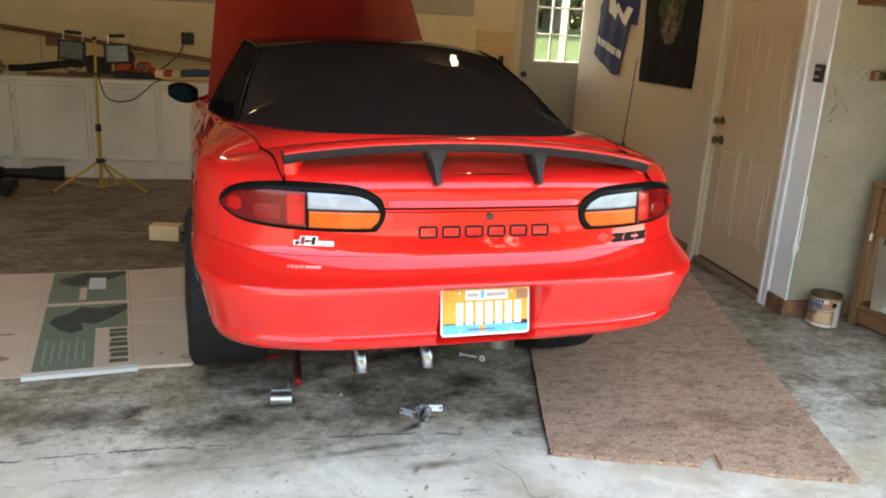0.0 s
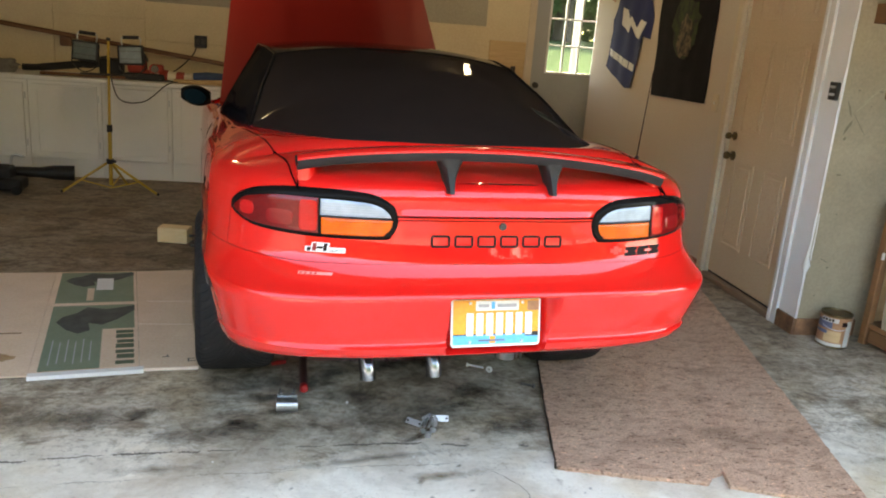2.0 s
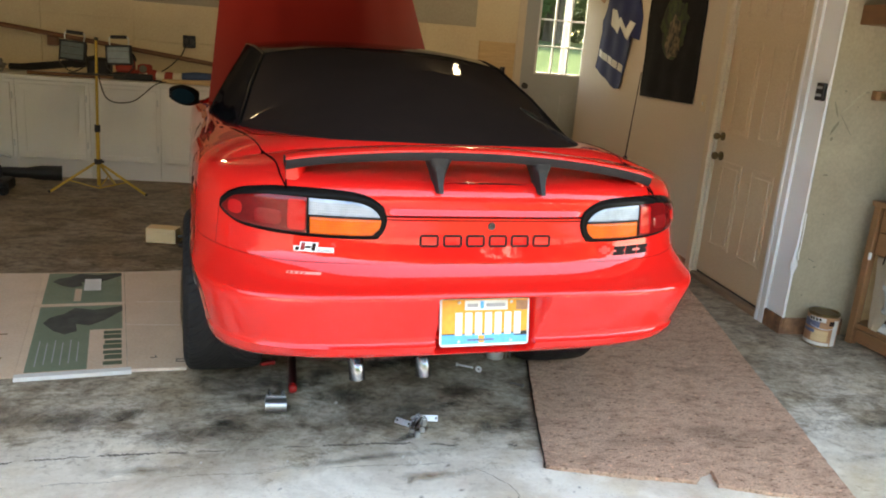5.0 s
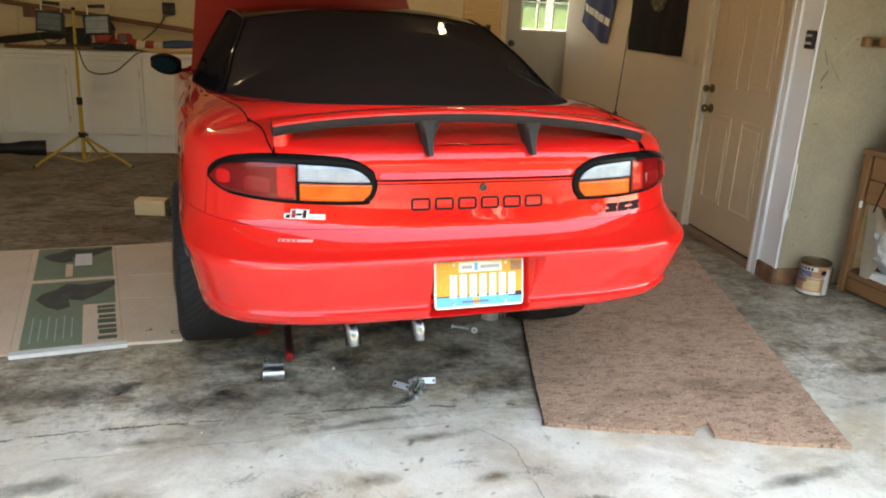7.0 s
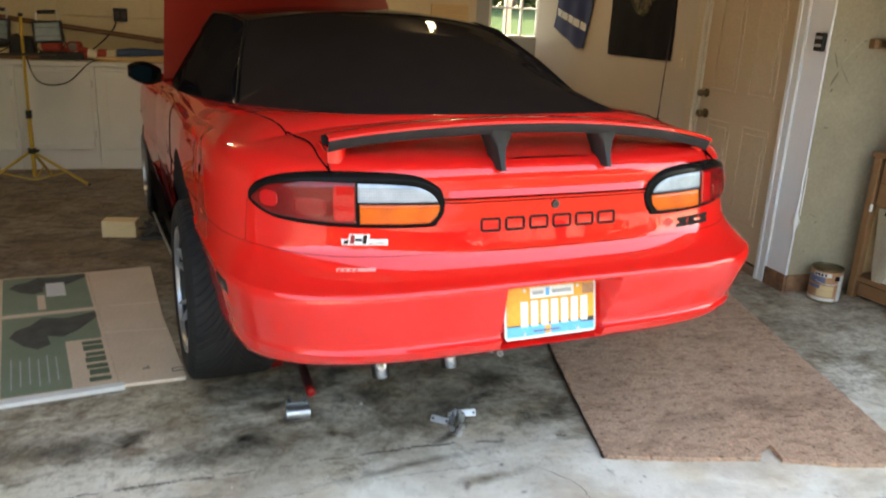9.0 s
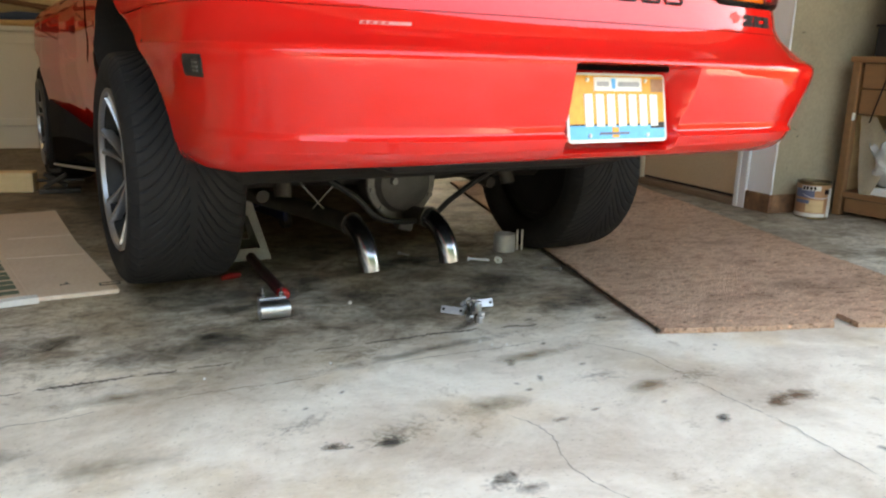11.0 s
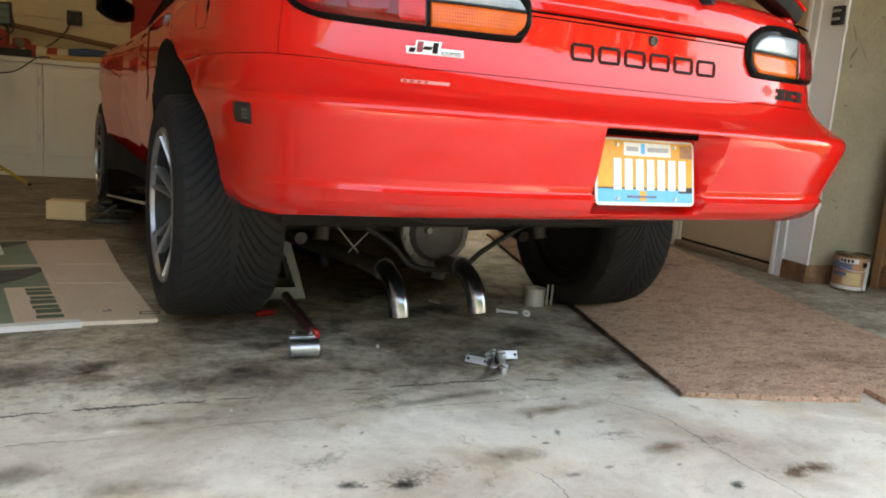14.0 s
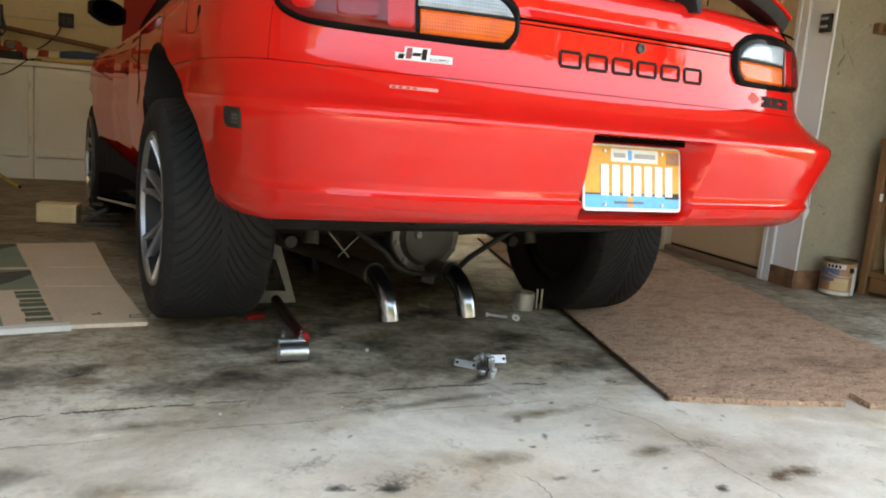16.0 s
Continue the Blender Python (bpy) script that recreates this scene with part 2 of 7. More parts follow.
PRIMER = material("white_primer", (0.87, 0.87, 0.875), 0.6, 0, (0.79, 0.79, 0.795), 3, 0.6, 90, 0.08)
TITLEGREEN = material("dark_green_title_print", (0.075, 0.105, 0.06), 0.7, 0, (0.10, 0.13, 0.08), 12, 0.6, 80, 0.1)
CABINET = material("white_cabinet_paint", (0.84, 0.83, 0.82), 0.5, 0, (0.76, 0.75, 0.74), 2.5, 0.6, 100, 0.05)
DOORTAN = material("tan_door_paint", (0.64, 0.50, 0.34), 0.5, 0, (0.57, 0.44, 0.295), 2.0, 0.6, 90, 0.08)
CASING = material("cream_casing_paint", (0.66, 0.56, 0.42), 0.5, 0, (0.58, 0.48, 0.34), 4.0, 0.6, 90, 0.08)
GREYDOOR = material("grey_door_paint", (0.40, 0.40, 0.385), 0.5, 0, (0.35, 0.35, 0.335), 3.0, 0.6, 90, 0.08)
BASEBRICK = material("chipped_brown_base", (0.30, 0.15, 0.075), 0.85, 0, (0.10, 0.05, 0.03), 16, 0.45, 70, 0.6)
THRESHOLD = material("worn_threshold_wood", (0.30, 0.205, 0.14), 0.7, 0, (0.20, 0.13, 0.085), 9, 0.6, 60, 0.2, stretch=(8, 1, 8))
BRASS = material("aged_brass", (0.22, 0.16, 0.08), 0.38, 1.0, (0.12, 0.09, 0.05), 30, 0.5, 200, 0.1)
CARPET = carpet_pile()
CARD = material("cardboard", (0.73, 0.56, 0.405), 0.9, 0, (0.60, 0.44, 0.31), 4, 0.6, 80, 0.12)
PRINTGREEN = material("green_print", (0.17, 0.215, 0.14), 0.7, 0, (0.21, 0.25, 0.17), 6, 0.6, 80, 0.1)
PRINTDARK = material("dark_print", (0.045, 0.047, 0.042), 0.7, 0, (0.085, 0.09, 0.08), 14, 0.6, 80, 0.1)
PAPERWHITE = material("white_paper", (0.74, 0.73, 0.70), 0.7, 0, (0.66, 0.65, 0.62), 8, 0.6, 80, 0.08)
CREASE = material("rubbed_cardboard", (0.86, 0.74, 0.62), 0.9, 0, (0.70, 0.56, 0.44), 30, 0.6, 120, 0.1)
CARPETEDGE = material("dark_carpet_backing", (0.095, 0.070, 0.055), 0.95, 0, (0.040, 0.031, 0.026), 18, 0.5, 200, 0.4, spec=0.1)
TIPSTEEL = material("bright_steel", (0.33, 0.37, 0.45), 0.20, 1.0, (0.42, 0.44, 0.49), 18, 0.5, 200, 0.05)
PINEBLOCK = material("sawn_pine", (0.88, 0.66, 0.38), 0.65, 0, (0.74, 0.52, 0.27), 5, 0.6, 60, 0.2, stretch=(1, 8, 8))
PINE = material("pine_wood", (0.68, 0.48, 0.26), 0.65, 0, (0.52, 0.34, 0.165), 5, 0.6, 60, 0.2, stretch=(1, 1, 8))
SHELFWOOD = material("brown_shelf_wood", (0.26, 0.125, 0.052), 0.6, 0, (0.175, 0.082, 0.035), 4, 0.6, 60, 0.2, stretch=(8, 1, 8))
POLEWOOD = material("brown_varnished_wood", (0.20, 0.085, 0.035), 0.45, 0, (0.13, 0.055, 0.025), 6, 0.6, 60, 0.15)
YELLOW = material("yellow_enamel", (0.55, 0.36, 0.04), 0.4, 0, (0.46, 0.29, 0.03), 12, 0.5, 120, 0.08)
LAMPGLASS = material("lamp_front_glass", (0.10, 0.13, 0.13), 0.12, 0, (0.14, 0.17, 0.17), 20, 0.5, 60, 0.1)
REDENAMEL = material("red_enamel", (0.45, 0.012, 0.012), 0.35, 0, (0.33, 0.010, 0.010), 20, 0.5, 120, 0.08)
REDBLACK = material("dark_maroon_enamel", (0.05, 0.010, 0.012), 0.4, 0, (0.03, 0.008, 0.009), 20, 0.5, 120, 0.08)
PINKPAINT = material("pale_pink_paint", (0.66, 0.50, 0.44), 0.6, 0, (0.58, 0.43, 0.37), 5, 0.5, 90, 0.08)
BLUEENAMEL = material("blue_enamel", (0.012, 0.02, 0.09), 0.4, 0, (0.01, 0.015, 0.06), 20, 0.5, 120, 0.08)
GREYENAMEL = material("light_grey_enamel", (0.40, 0.40, 0.41), 0.45, 0, (0.31, 0.31, 0.31), 16, 0.5, 120, 0.1)
FLAGRED = material("faded_red_cloth", (0.38, 0.055, 0.040), 0.9, 0, (0.30, 0.045, 0.032), 14, 0.5, 200, 0.2)
FLAGWHITE = material("cream_cloth", (0.76, 0.68, 0.55), 0.9, 0, (0.66, 0.58, 0.45), 14, 0.5, 200, 0.2)
FLAGBLUE = material("blue_cloth", (0.05, 0.09, 0.20), 0.9, 0, (0.04, 0.07, 0.15), 14, 0.5, 200, 0.2)
JERSEY = material("royal_blue_cloth", (0.018, 0.03, 0.13), 0.85, 0, (0.013, 0.02, 0.09), 7, 0.5, 200, 0.25)
BLACKCLOTH = material("black_cloth", (0.014, 0.013, 0.0145), 0.9, 0, (0.020, 0.019, 0.020), 6, 0.5, 200, 0.2, spec=0.08)
GREENINK = material("dark_green_print", (0.040, 0.060, 0.016), 0.9, 0, (0.010, 0.011, 0.010), 14, 0.25, 200, 0.2)
BONEINK = material("faded_tan_print", (0.15, 0.115, 0.065), 0.9, 0, (0.011, 0.011, 0.010), 20, 0.22, 200, 0.2)
GREENPRINT = material("dull_green_title", (0.30, 0.31, 0.24), 0.9, 0, (0.17, 0.18, 0.13), 20, 0.4, 200, 0.2)
GREYINK = material("grey_print", (0.22, 0.21, 0.18), 0.9, 0, (0.13, 0.12, 0.10), 16, 0.5, 200, 0.2)
LABELORANGE = material("orange_label", (0.46, 0.24, 0.12), 0.45, 0, (0.34, 0.16, 0.08), 18, 0.5, 90, 0.05)
LABELWHITE = material("white_label", (0.66, 0.64, 0.60), 0.45, 0, (0.58, 0.55, 0.50), 18, 0.5, 90, 0.05)
LABELBLUE = material("slate_blue_label", (0.13, 0.15, 0.24), 0.45, 0, (0.10, 0.11, 0.18), 18, 0.5, 90, 0.05)
BAGPLASTIC = material("white_plastic_bag", (0.55, 0.55, 0.53), 0.35, 0, (0.43, 0.43, 0.41), 9, 0.6, 60, 0.2)

def lens(name, colour, second, rough=0.10, metal=0.0, rib=330.0, depth=0.35, coat=1.0, shade=0.22):
    """Moulded lamp lens: fine upright flutes crossed by wider rows, under a clear polished front."""
    m = material(name, colour, rough, metal, second, 14, 0.6, 200, 0.0, coat=coat, spec=0.25)
    n, l = m.node_tree.nodes, m.node_tree.links
    b = n["Principled BSDF"]
    tc = n.new("ShaderNodeTexCoord")
    heights = []
    for axis, scale in (("X", rib), ("Z", rib * 0.8)):
        w = n.new("ShaderNodeTexWave")
        w.wave_type, w.bands_direction, w.wave_profile = "BANDS", axis, "SIN"
        w.inputs["Scale"].default_value, w.inputs["Distortion"].default_value = scale / 6.283, 0.0
        l.new(tc.outputs["Object"], w.inputs[0])
        heights.append(w.outputs["Fac"])
    add = n.new("ShaderNodeMath")
    add.operation = "MULTIPLY"
    l.new(heights[0], add.inputs[0])
    l.new(heights[1], add.inputs[1])
    bp = n.new("ShaderNodeBump")
    bp.inputs["Strength"].default_value, bp.inputs["Distance"].default_value = depth, 0.002
    l.new(add.outputs[0], bp.inputs["Height"])
    l.new(bp.outputs[0], b.inputs["Normal"])
    src = b.inputs["Base Color"].links[0].from_socket
    mx = n.new("ShaderNodeMix")
    mx.data_type, mx.blend_type = "RGBA", "MULTIPLY"
    mx.inputs[0].default_value = shade
    l.new(src, mx.inputs["A"])
    l.new(add.outputs[0], mx.inputs["B"])
    l.new(mx.outputs["Result"], b.inputs["Base Color"])
    return m


# lighter red for the reflection painted in the middle of the lens
LENSGLEAM = lens("red_lens", (0.27, 0.010, 0.012), (0.18, 0.006, 0.007), depth=0.05, coat=0.3, shade=0.06)
LENSBRIGHT = lens("bright_red_reflector", (0.60, 0.008, 0.010), (0.42, 0.005, 0.007), depth=0.06, coat=0.35, shade=0.10)
LENSGREY = lens("smoky_red_lens", (0.20, 0.005, 0.006), (0.10, 0.003, 0.004), depth=0.03, coat=0.22, shade=0.05)
LENSDARK = material("dark_red_print", (0.30, 0.005, 0.007), 0.3, 0, (0.20, 0.004, 0.005), 22, 0.5, 200, 0.0)
LENSCLEAR = lens("clear_ribbed_lens", (0.50, 0.56, 0.64), (0.24, 0.28, 0.34), 0.15, 0.35, coat=0.5)
LENSAMBER = lens("amber_lens", (0.88, 0.150, 0.002), (0.52, 0.055, 0.001), 0.20, depth=0.2, coat=0.3)
PLATEYELLOW = material("plate_yellow_orange", (0.80, 0.31, 0.025), 0.4, 0, (0.76, 0.38, 0.05), 6, 0.6, 60, 0.03)
PLATEWHITE = material("plate_white", (0.78, 0.77, 0.74), 0.4, 0, (0.72, 0.71, 0.68), 12, 0.5, 60, 0.03)
PLATEBLUE = material("plate_blue", (0.06, 0.36, 0.72), 0.4, 0, (0.10, 0.46, 0.78), 9, 0.5, 60, 0.03)
DECALBLACK = material("black_decal", (0.016, 0.008, 0.008), 0.6, 0, (0.024, 0.011, 0.010), 30, 0.5, 200, 0.0, spec=0.10)
MIRROR = material("tinted_mirror_silvering", (0.040, 0.075, 0.070), 0.03, 1.0, (0.034, 0.064, 0.060), 5, 0.5, 100, 0.0, rough_spread=0.01)
PANE = glass("window_pane", (0.93, 0.96, 0.94))

# ---------------------------------------------------------------- small builders


def thing(name, at, label, category, group="", kind="", turn=0.0):
    e = new(name)
    e.empty_display_size = 0.1
    e.matrix_world = pose(*at, 0, 0, turn)
    return tagged(e, label, category, group, kind)


def part(name, bm, mat, parent, label="", smooth=False, at=None):
    me = bpy.data.meshes.new(name)
    bmesh.ops.recalc_face_normals(bm, faces=bm.faces)
    bm.to_mesh(me)
    bm.free()
    me.materials.append(mat)
    if smooth:
        me.polygons.foreach_set("use_smooth", [True] * len(me.polygons))
        me.set_sharp_from_angle(angle=radians(smooth if smooth is not True else 40))
    ob = new(name, me)
    if parent is not None:
        ob.parent = parent
    if at is not None:
        ob.matrix_basis = at
    if label:
        tagged(ob, label)
    return ob


def solo(name, bm, mat, label, category, group="", kind="", smooth=False, at=None):
    """A top-level thing of one mesh."""
    ob = part(name, bm, mat, None, "", smooth, at)
    return tagged(ob, label, category, group, kind)


def box(bm, c, s, bevel=0.0, rot=None, seg=2):
    g = bmesh.ops.create_cube(bm, size=1.0)
    vs = g["verts"]
    bmesh.ops.scale(bm, vec=s, verts=vs)
    if bevel:
        es = list({e for v in vs for e in v.link_edges})
        r = bmesh.ops.bevel(bm, geom=es, offset=bevel, segments=seg, profile=0.5, affect="EDGES")
        vs = list({v for f in r["faces"] for v in f.verts} | {v for v in vs if v.is_valid})
    m = Matrix.Translation(c)
    if rot is not None:
        m = m @ Euler([radians(a) for a in rot]).to_matrix().to_4x4()
    bmesh.ops.transform(bm, matrix=m, verts=vs)
    return bm


def boxes(*items, bevel=0.0):
    bm = bmesh.new()
    for it in items:
        box(bm, *it[:2], it[2] if len(it) > 2 else bevel, it[3] if len(it) > 3 else None)
    return bm


def rings_mesh(bm, rings, closed=True, caps=True):
    """Skin rows of points, each a closed or open ring."""
    rows = [[bm.verts.new(p) for p in r] for r in rings]
    n = len(rows[0])
    for a, b in zip(rows, rows[1:]):
        for i in range(n if closed else n - 1):
            j = (i + 1) % n
            bm.faces.new((a[i], a[j], b[j], b[i]))
    if caps and closed:
        bm.faces.new(rows[0][::-1])
        bm.faces.new(rows[-1])
    return rows


def tube(bm, pts, r, n=12, caps=True):
    """A round bar along points; r is one radius or one for each point."""
    pts = [Vector(p) for p in pts]
    rs = r if isinstance(r, (list, tuple)) else [r] * len(pts)
    rings, up = [], Vector((0.13, 0.21, 0.97))
    a = None
    for i, p in enumerate(pts):
        d = (pts[min(i + 1, len(pts) - 1)] - pts[max(i - 1, 0)]).normalized()
        if a is None:
            a = d.cross(up if abs(d.dot(up)) < 0.95 else Vector((1, 0.1, 0.05)))
        a = (a - d * a.dot(d)).normalized()
        b = a.cross(d)
        rings.append([p + rs[i] * (math.cos(k * math.tau / n) * a + math.sin(k * math.tau / n) * b) for k in range(n)])
    rings_mesh(bm, rings, True, caps)
    return bm


def lathe(bm, prof, n=32, axis="z", c=(0, 0, 0), closed=False):
    """Turn (radius, height) points about an axis through c."""
    rings = []
    for r, h in prof:
        ring = []
        for k in range(n):
            a = k * math.tau / n
            x, y = max(r, 1e-4) * math.cos(a), max(r, 1e-4) * math.sin(a)
            q = {"z": (x, y, h), "x": (h, x, y), "y": (x, h, y)}[axis]
            ring.append(Vector(q) + Vector(c))
        rings.append(ring)
    if closed:
        rings.append(rings[0])
    rings_mesh(bm, rings, True, not closed)
    if closed:
        bmesh.ops.remove_doubles(bm, verts=bm.verts, dist=1e-6)
    return bm


def plate(bm, outline, z0, z1):
    """A flat outline (x, y) given thickness."""
    a = [bm.verts.new((x, y, z0)) for x, y in outline]
    b = [bm.verts.new((x, y, z1)) for x, y in outline]
    bm.faces.new(a[::-1])
    bm.faces.new(b)
    for i in range(len(a)):
        j = (i + 1) % len(a)
        bm.faces.new((a[i], a[j], b[j], b[i]))
    return bm


def smooth_curve(points, n=24):
    """A smooth line through a few points."""
    pts = [Vector(p) for p in points]
    out = []
    for i in range(len(pts) - 1):
        p0, p1, p2, p3 = pts[max(i - 1, 0)], pts[i], pts[i + 1], pts[min(i + 2, len(pts) - 1)]
        for k in range(n):
            t = k / n
            out.append(0.5 * ((2 * p1) + (p2 - p0) * t + (2 * p0 - 5 * p1 + 4 * p2 - p3) * t * t + (3 * p1 - p0 - 3 * p2 + p3) * t ** 3))
    out.append(pts[-1])
    return out

# ---------------------------------------------------------------- the garage
WX, CORNER_Y, BACK_Y, FRONT_Y, LEFT_X, RIGHT_X, TOP = 2.80, 5.04, 9.35, 3.45, -3.6, 4.6, 2.5
T = 0.14


def slab(name, x0, x1, y0, y1, z0, z1, mat, label="", category="wall"):
    bm = boxes((((x0 + x1) / 2, (y0 + y1) / 2, (z0 + z1) / 2), (x1 - x0, y1 - y0, z1 - z0)))
    return solo(name, bm, mat, label, category, kind="structure")


# the ground reaches the horizon; the slab and the drive lie on it
bm = bmesh.new()
rings_mesh(bm, [[(-450, y, -3), (450, y, -3), (450, y, z), (-450, y, z)] for y, z in ((-450, -0.06), (13, -0.06), (24, 0.30), (60, 1.62), (90, 2.0), (450, 2.0))], True, True)
solo("ground", bm, GRASS, "mown green lawn that rises gently behind the garage", "ground", kind="structure")
bm = bmesh.new()
box(bm, (0.5, (BACK_Y + 3.776) / 2, -0.1), (8.4, BACK_Y - 3.776 + 0.3, 0.2))
solo("floor", bm, CONCRETE, "stained grey concrete garage slab with oil marks", "floor", kind="structure")
bm = bmesh.new()
box(bm, (0.5, (3.773 - 2.2) / 2, -0.1005), (7.6, 3.773 + 2.2, 0.2))
solo("pavement", bm, CONCRETE, "weathered pale concrete apron before the garage", "pavement", kind="structure")

# added out of view: dark ground so the tail panel reflects less light
bm = boxes(((0.5, -2.204 - 4.2, -0.102), (7.0, 8.4, 0.2)), ((0.5, -10.606 - 4.5, -0.102), (160, 9.0, 0.2)))
solo("road", bm, ASPHALT, "unseen dark asphalt added beyond the apron to cut bounce and reflections", "road", kind="structure")

slab("wall_left", LEFT_X - T, LEFT_X, FRONT_Y, BACK_Y, 0, TOP, WHITEWALL, "plain off-white side wall")
# back wall with the doorway of the glazed door
DX0, DX1, DH = 2.24, 3.06, 2.14
slab("wall_back", LEFT_X - T, DX0, BACK_Y, BACK_Y + T, 0, TOP, WALLBOARD, "tan unpainted wallboard back wall with seams")
slab("wall_back_end", DX1, 3.3, BACK_Y, BACK_Y + T, 0, TOP, WALLBOARD, "tan wallboard beside the glazed door")
slab("wall_back_head", DX0, DX1, BACK_Y, BACK_Y + T, DH, TOP, WALLBOARD, "tan wallboard above the glazed door")
# wall of the house with the entry door
EY0, EY1, EH = 5.29, 6.16, 2.05
slab("wall_house_near", WX, WX + T, CORNER_Y, EY0, 0, TOP, PRIMER, "narrow white wall between door and corner")
slab("wall_house_far", WX, WX + T, EY1, 9.08, 0, TOP, WHITEWALL, "off-white wall hung with a jersey and a banner")
slab("wall_house_head", WX, WX + T, EY0, EY1, EH, TOP, WHITEWALL, "off-white wall above the entry door")
slab("wall_niche", 3.3, 3.3 + T, 8.9, BACK_Y + T, 0, TOP, WHITEWALL, "side of the niche behind the house wall")
slab("wall_house_end", WX + T, 3.3, 8.94, 9.08, 0, TOP, WHITEWALL, "end of the house wall")
slab("wall_olive", WX + T, RIGHT_X, CORNER_Y, CORNER_Y + T, 0, TOP, OLIVEWALL, "scuffed olive-grey wall with smears and nail holes")
slab("wall_olive_end", WX + 0.012, WX + T, CORNER_Y - 0.004, CORNER_Y - 0.0005, 0, TOP, OLIVEWALL, "scuffed olive paint up to the corner bead")
slab("wall_right", RIGHT_X, RIGHT_X + T, FRONT_Y, CORNER_Y + T, 0, TOP, OLIVEWALL, "plain olive side wall")
# front wall with the wide opening of the garage door
GX0, GX1, GH = -2.7, 3.3, 2.2
slab("wall_front_left", LEFT_X - T, GX0, FRONT_Y - T, FRONT_Y, 0, TOP, WHITEWALL, "wall beside the open garage door")
slab("wall_front_right", GX1, RIGHT_X + T, FRONT_Y - T, FRONT_Y, 0, TOP, WHITEWALL, "wall beside the open garage door")
slab("wall_front_head", GX0, GX1, FRONT_Y - T, FRONT_Y, GH, TOP, WHITEWALL, "wall above the open garage door")
# added behind the camera so the tail reflects no bright horizon
slab("wall_blocker_street", -60, 60, -21.2, -21.0, -0.1, 2.7, BLOCKERWALL, "long unseen grey wall added to hide the bright horizon from the paint", "wall")
# added out of view: keeps skylight off the car's left side
slab("wall_blocker_left", -3.3, -3.1, -3.0, FRONT_Y - T - 0.002, 0, 2.7, BLOCKERWALL, "unseen grey wall added beside the drive to darken the car's left flank")
slab("ceiling", LEFT_X - T, RIGHT_X + T, FRONT_Y - T, BACK_Y + T, TOP, TOP + 0.16, CEILING, "plain boarded ceiling", "ceiling")
# added out of view: the long eave blocks sky from the bumper's upper slope
slab("roof", LEFT_X - 0.5, RIGHT_X + 0.5, FRONT_Y - 1.0, BACK_Y + 0.6, TOP + 0.163, TOP + 0.29, CEILING, "unseen roof slab with an added eave that shades the garage front", "roof")

# boards on the back wall: separate sheets with open seams
back_board = [(-3.55, -2.45, 0.9, 1.62), (-2.44, -1.62, 0.9, 1.44), (-1.61, 0.05, 0.9, 1.245), (-1.61, -0.85, 1.255, 1.44),
              (-0.84, 0.05, 1.255, 1.60), (-2.44, -1.62, 1.45, 2.45), (-3.55, -2.45, 1.63, 2.45), (0.06, 1.20, 0.9, 1.62), (1.21, 1.72, 0.9, 1.62)]
for x0, x1, z0, z1 in back_board:
    bm = bmesh.new()
    box(bm, ((x0 + x1) / 2, BACK_Y - 0.007, (z0 + z1) / 2), (x1 - x0, 0.014, z1 - z0), 0.003)
    ob = part("panel", bm, WALLBOARD, bpy.data.objects["wall_back"])
for x0, x1, z0, z1 in [(-1.61, 0.05, 1.61, 2.45), (0.06, 1.72, 1.63, 2.45)]:
    bm = bmesh.new()
    box(bm, ((x0 + x1) / 2, BACK_Y - 0.007, (z0 + z1) / 2), (x1 - x0, 0.014, z1 - z0), 0.003)
    ob = part("panel", bm, GREYBOARD, bpy.data.objects["wall_back"], "greyer wallboard sheet")

# ---------------------------------------------------------------- the car
CAR = thing("car", (0.4745, 4.600, 0), "glossy red two-door coupe with black roof, raised at the rear", "car", turn=7.6)

V0, VF, WHEELBASE = -0.42, 2.75, 2.568
LEVEL = np.array([0.525, 0.535, 0.555, 0.580, 0.592, 0.608, 0.67, 0.72, 0.738, 0.746, 0.752, 0.758, 0.765, 0.775, 0.787, 0.80, 0.82, 0.835, 0.85, 0.90, 0.955, 0.974, 0.982, 0.992, 1.00, 1.02, 1.04, 1.058, 1.070, 1.076])
HALF = np.array([0.832, 0.845, 0.855, 0.862, 0.865, 0.870, 0.882, 0.894, 0.898, 0.899, 0.899, 0.900, 0.898, 0.896, 0.895, 0.894, 0.893, 0.893, 0.895, 0.893, 0.890, 0.888, 0.888, 0.887, 0.886, 0.882, 0.875, 0.862, 0.846, 0.832])
REAR = np.array([1.125, 1.160, 1.185, 1.196, 1.183, 1.183, 1.199, 1.2095, 1.2125, 1.2125, 1.210, 1.205, 1.194, 1.177, 1.162, 1.151, 1.140, 1.134, 1.131, 1.122, 1.117, 1.1155, 1.115, 1.1148, 1.1145, 1.1138, 1.112, 1.104, 1.092, 1.079])
POWER = 3.1


def power(w):
    """How square the tail's corners are: the bumper is squarer than the panel above it."""
    return float(np.interp(w, [0.52, 0.56, 0.62, 0.70, 0.73, 0.76, 0.79, 0.82, 0.85, 1.07], [4.3, 4.5, 4.8, 5.0, 5.0, 4.8, 4.3, 3.8, 3.5, 3.1]))



def row_shape(w):
    return float(np.interp(w, LEVEL, HALF)), -float(np.interp(w, LEVEL, REAR))


def side_scale(v):
    """How far the flank stands out along the car: hips, waist, front wing."""
    return float(np.interp(v, [-0.45, 0.0, 0.5, 1.0, 1.6, 2.2, 2.55, 2.75], [1.0, 1.015, 1.0, 0.985, 0.99, 1.02, 1.03, 0.97]))


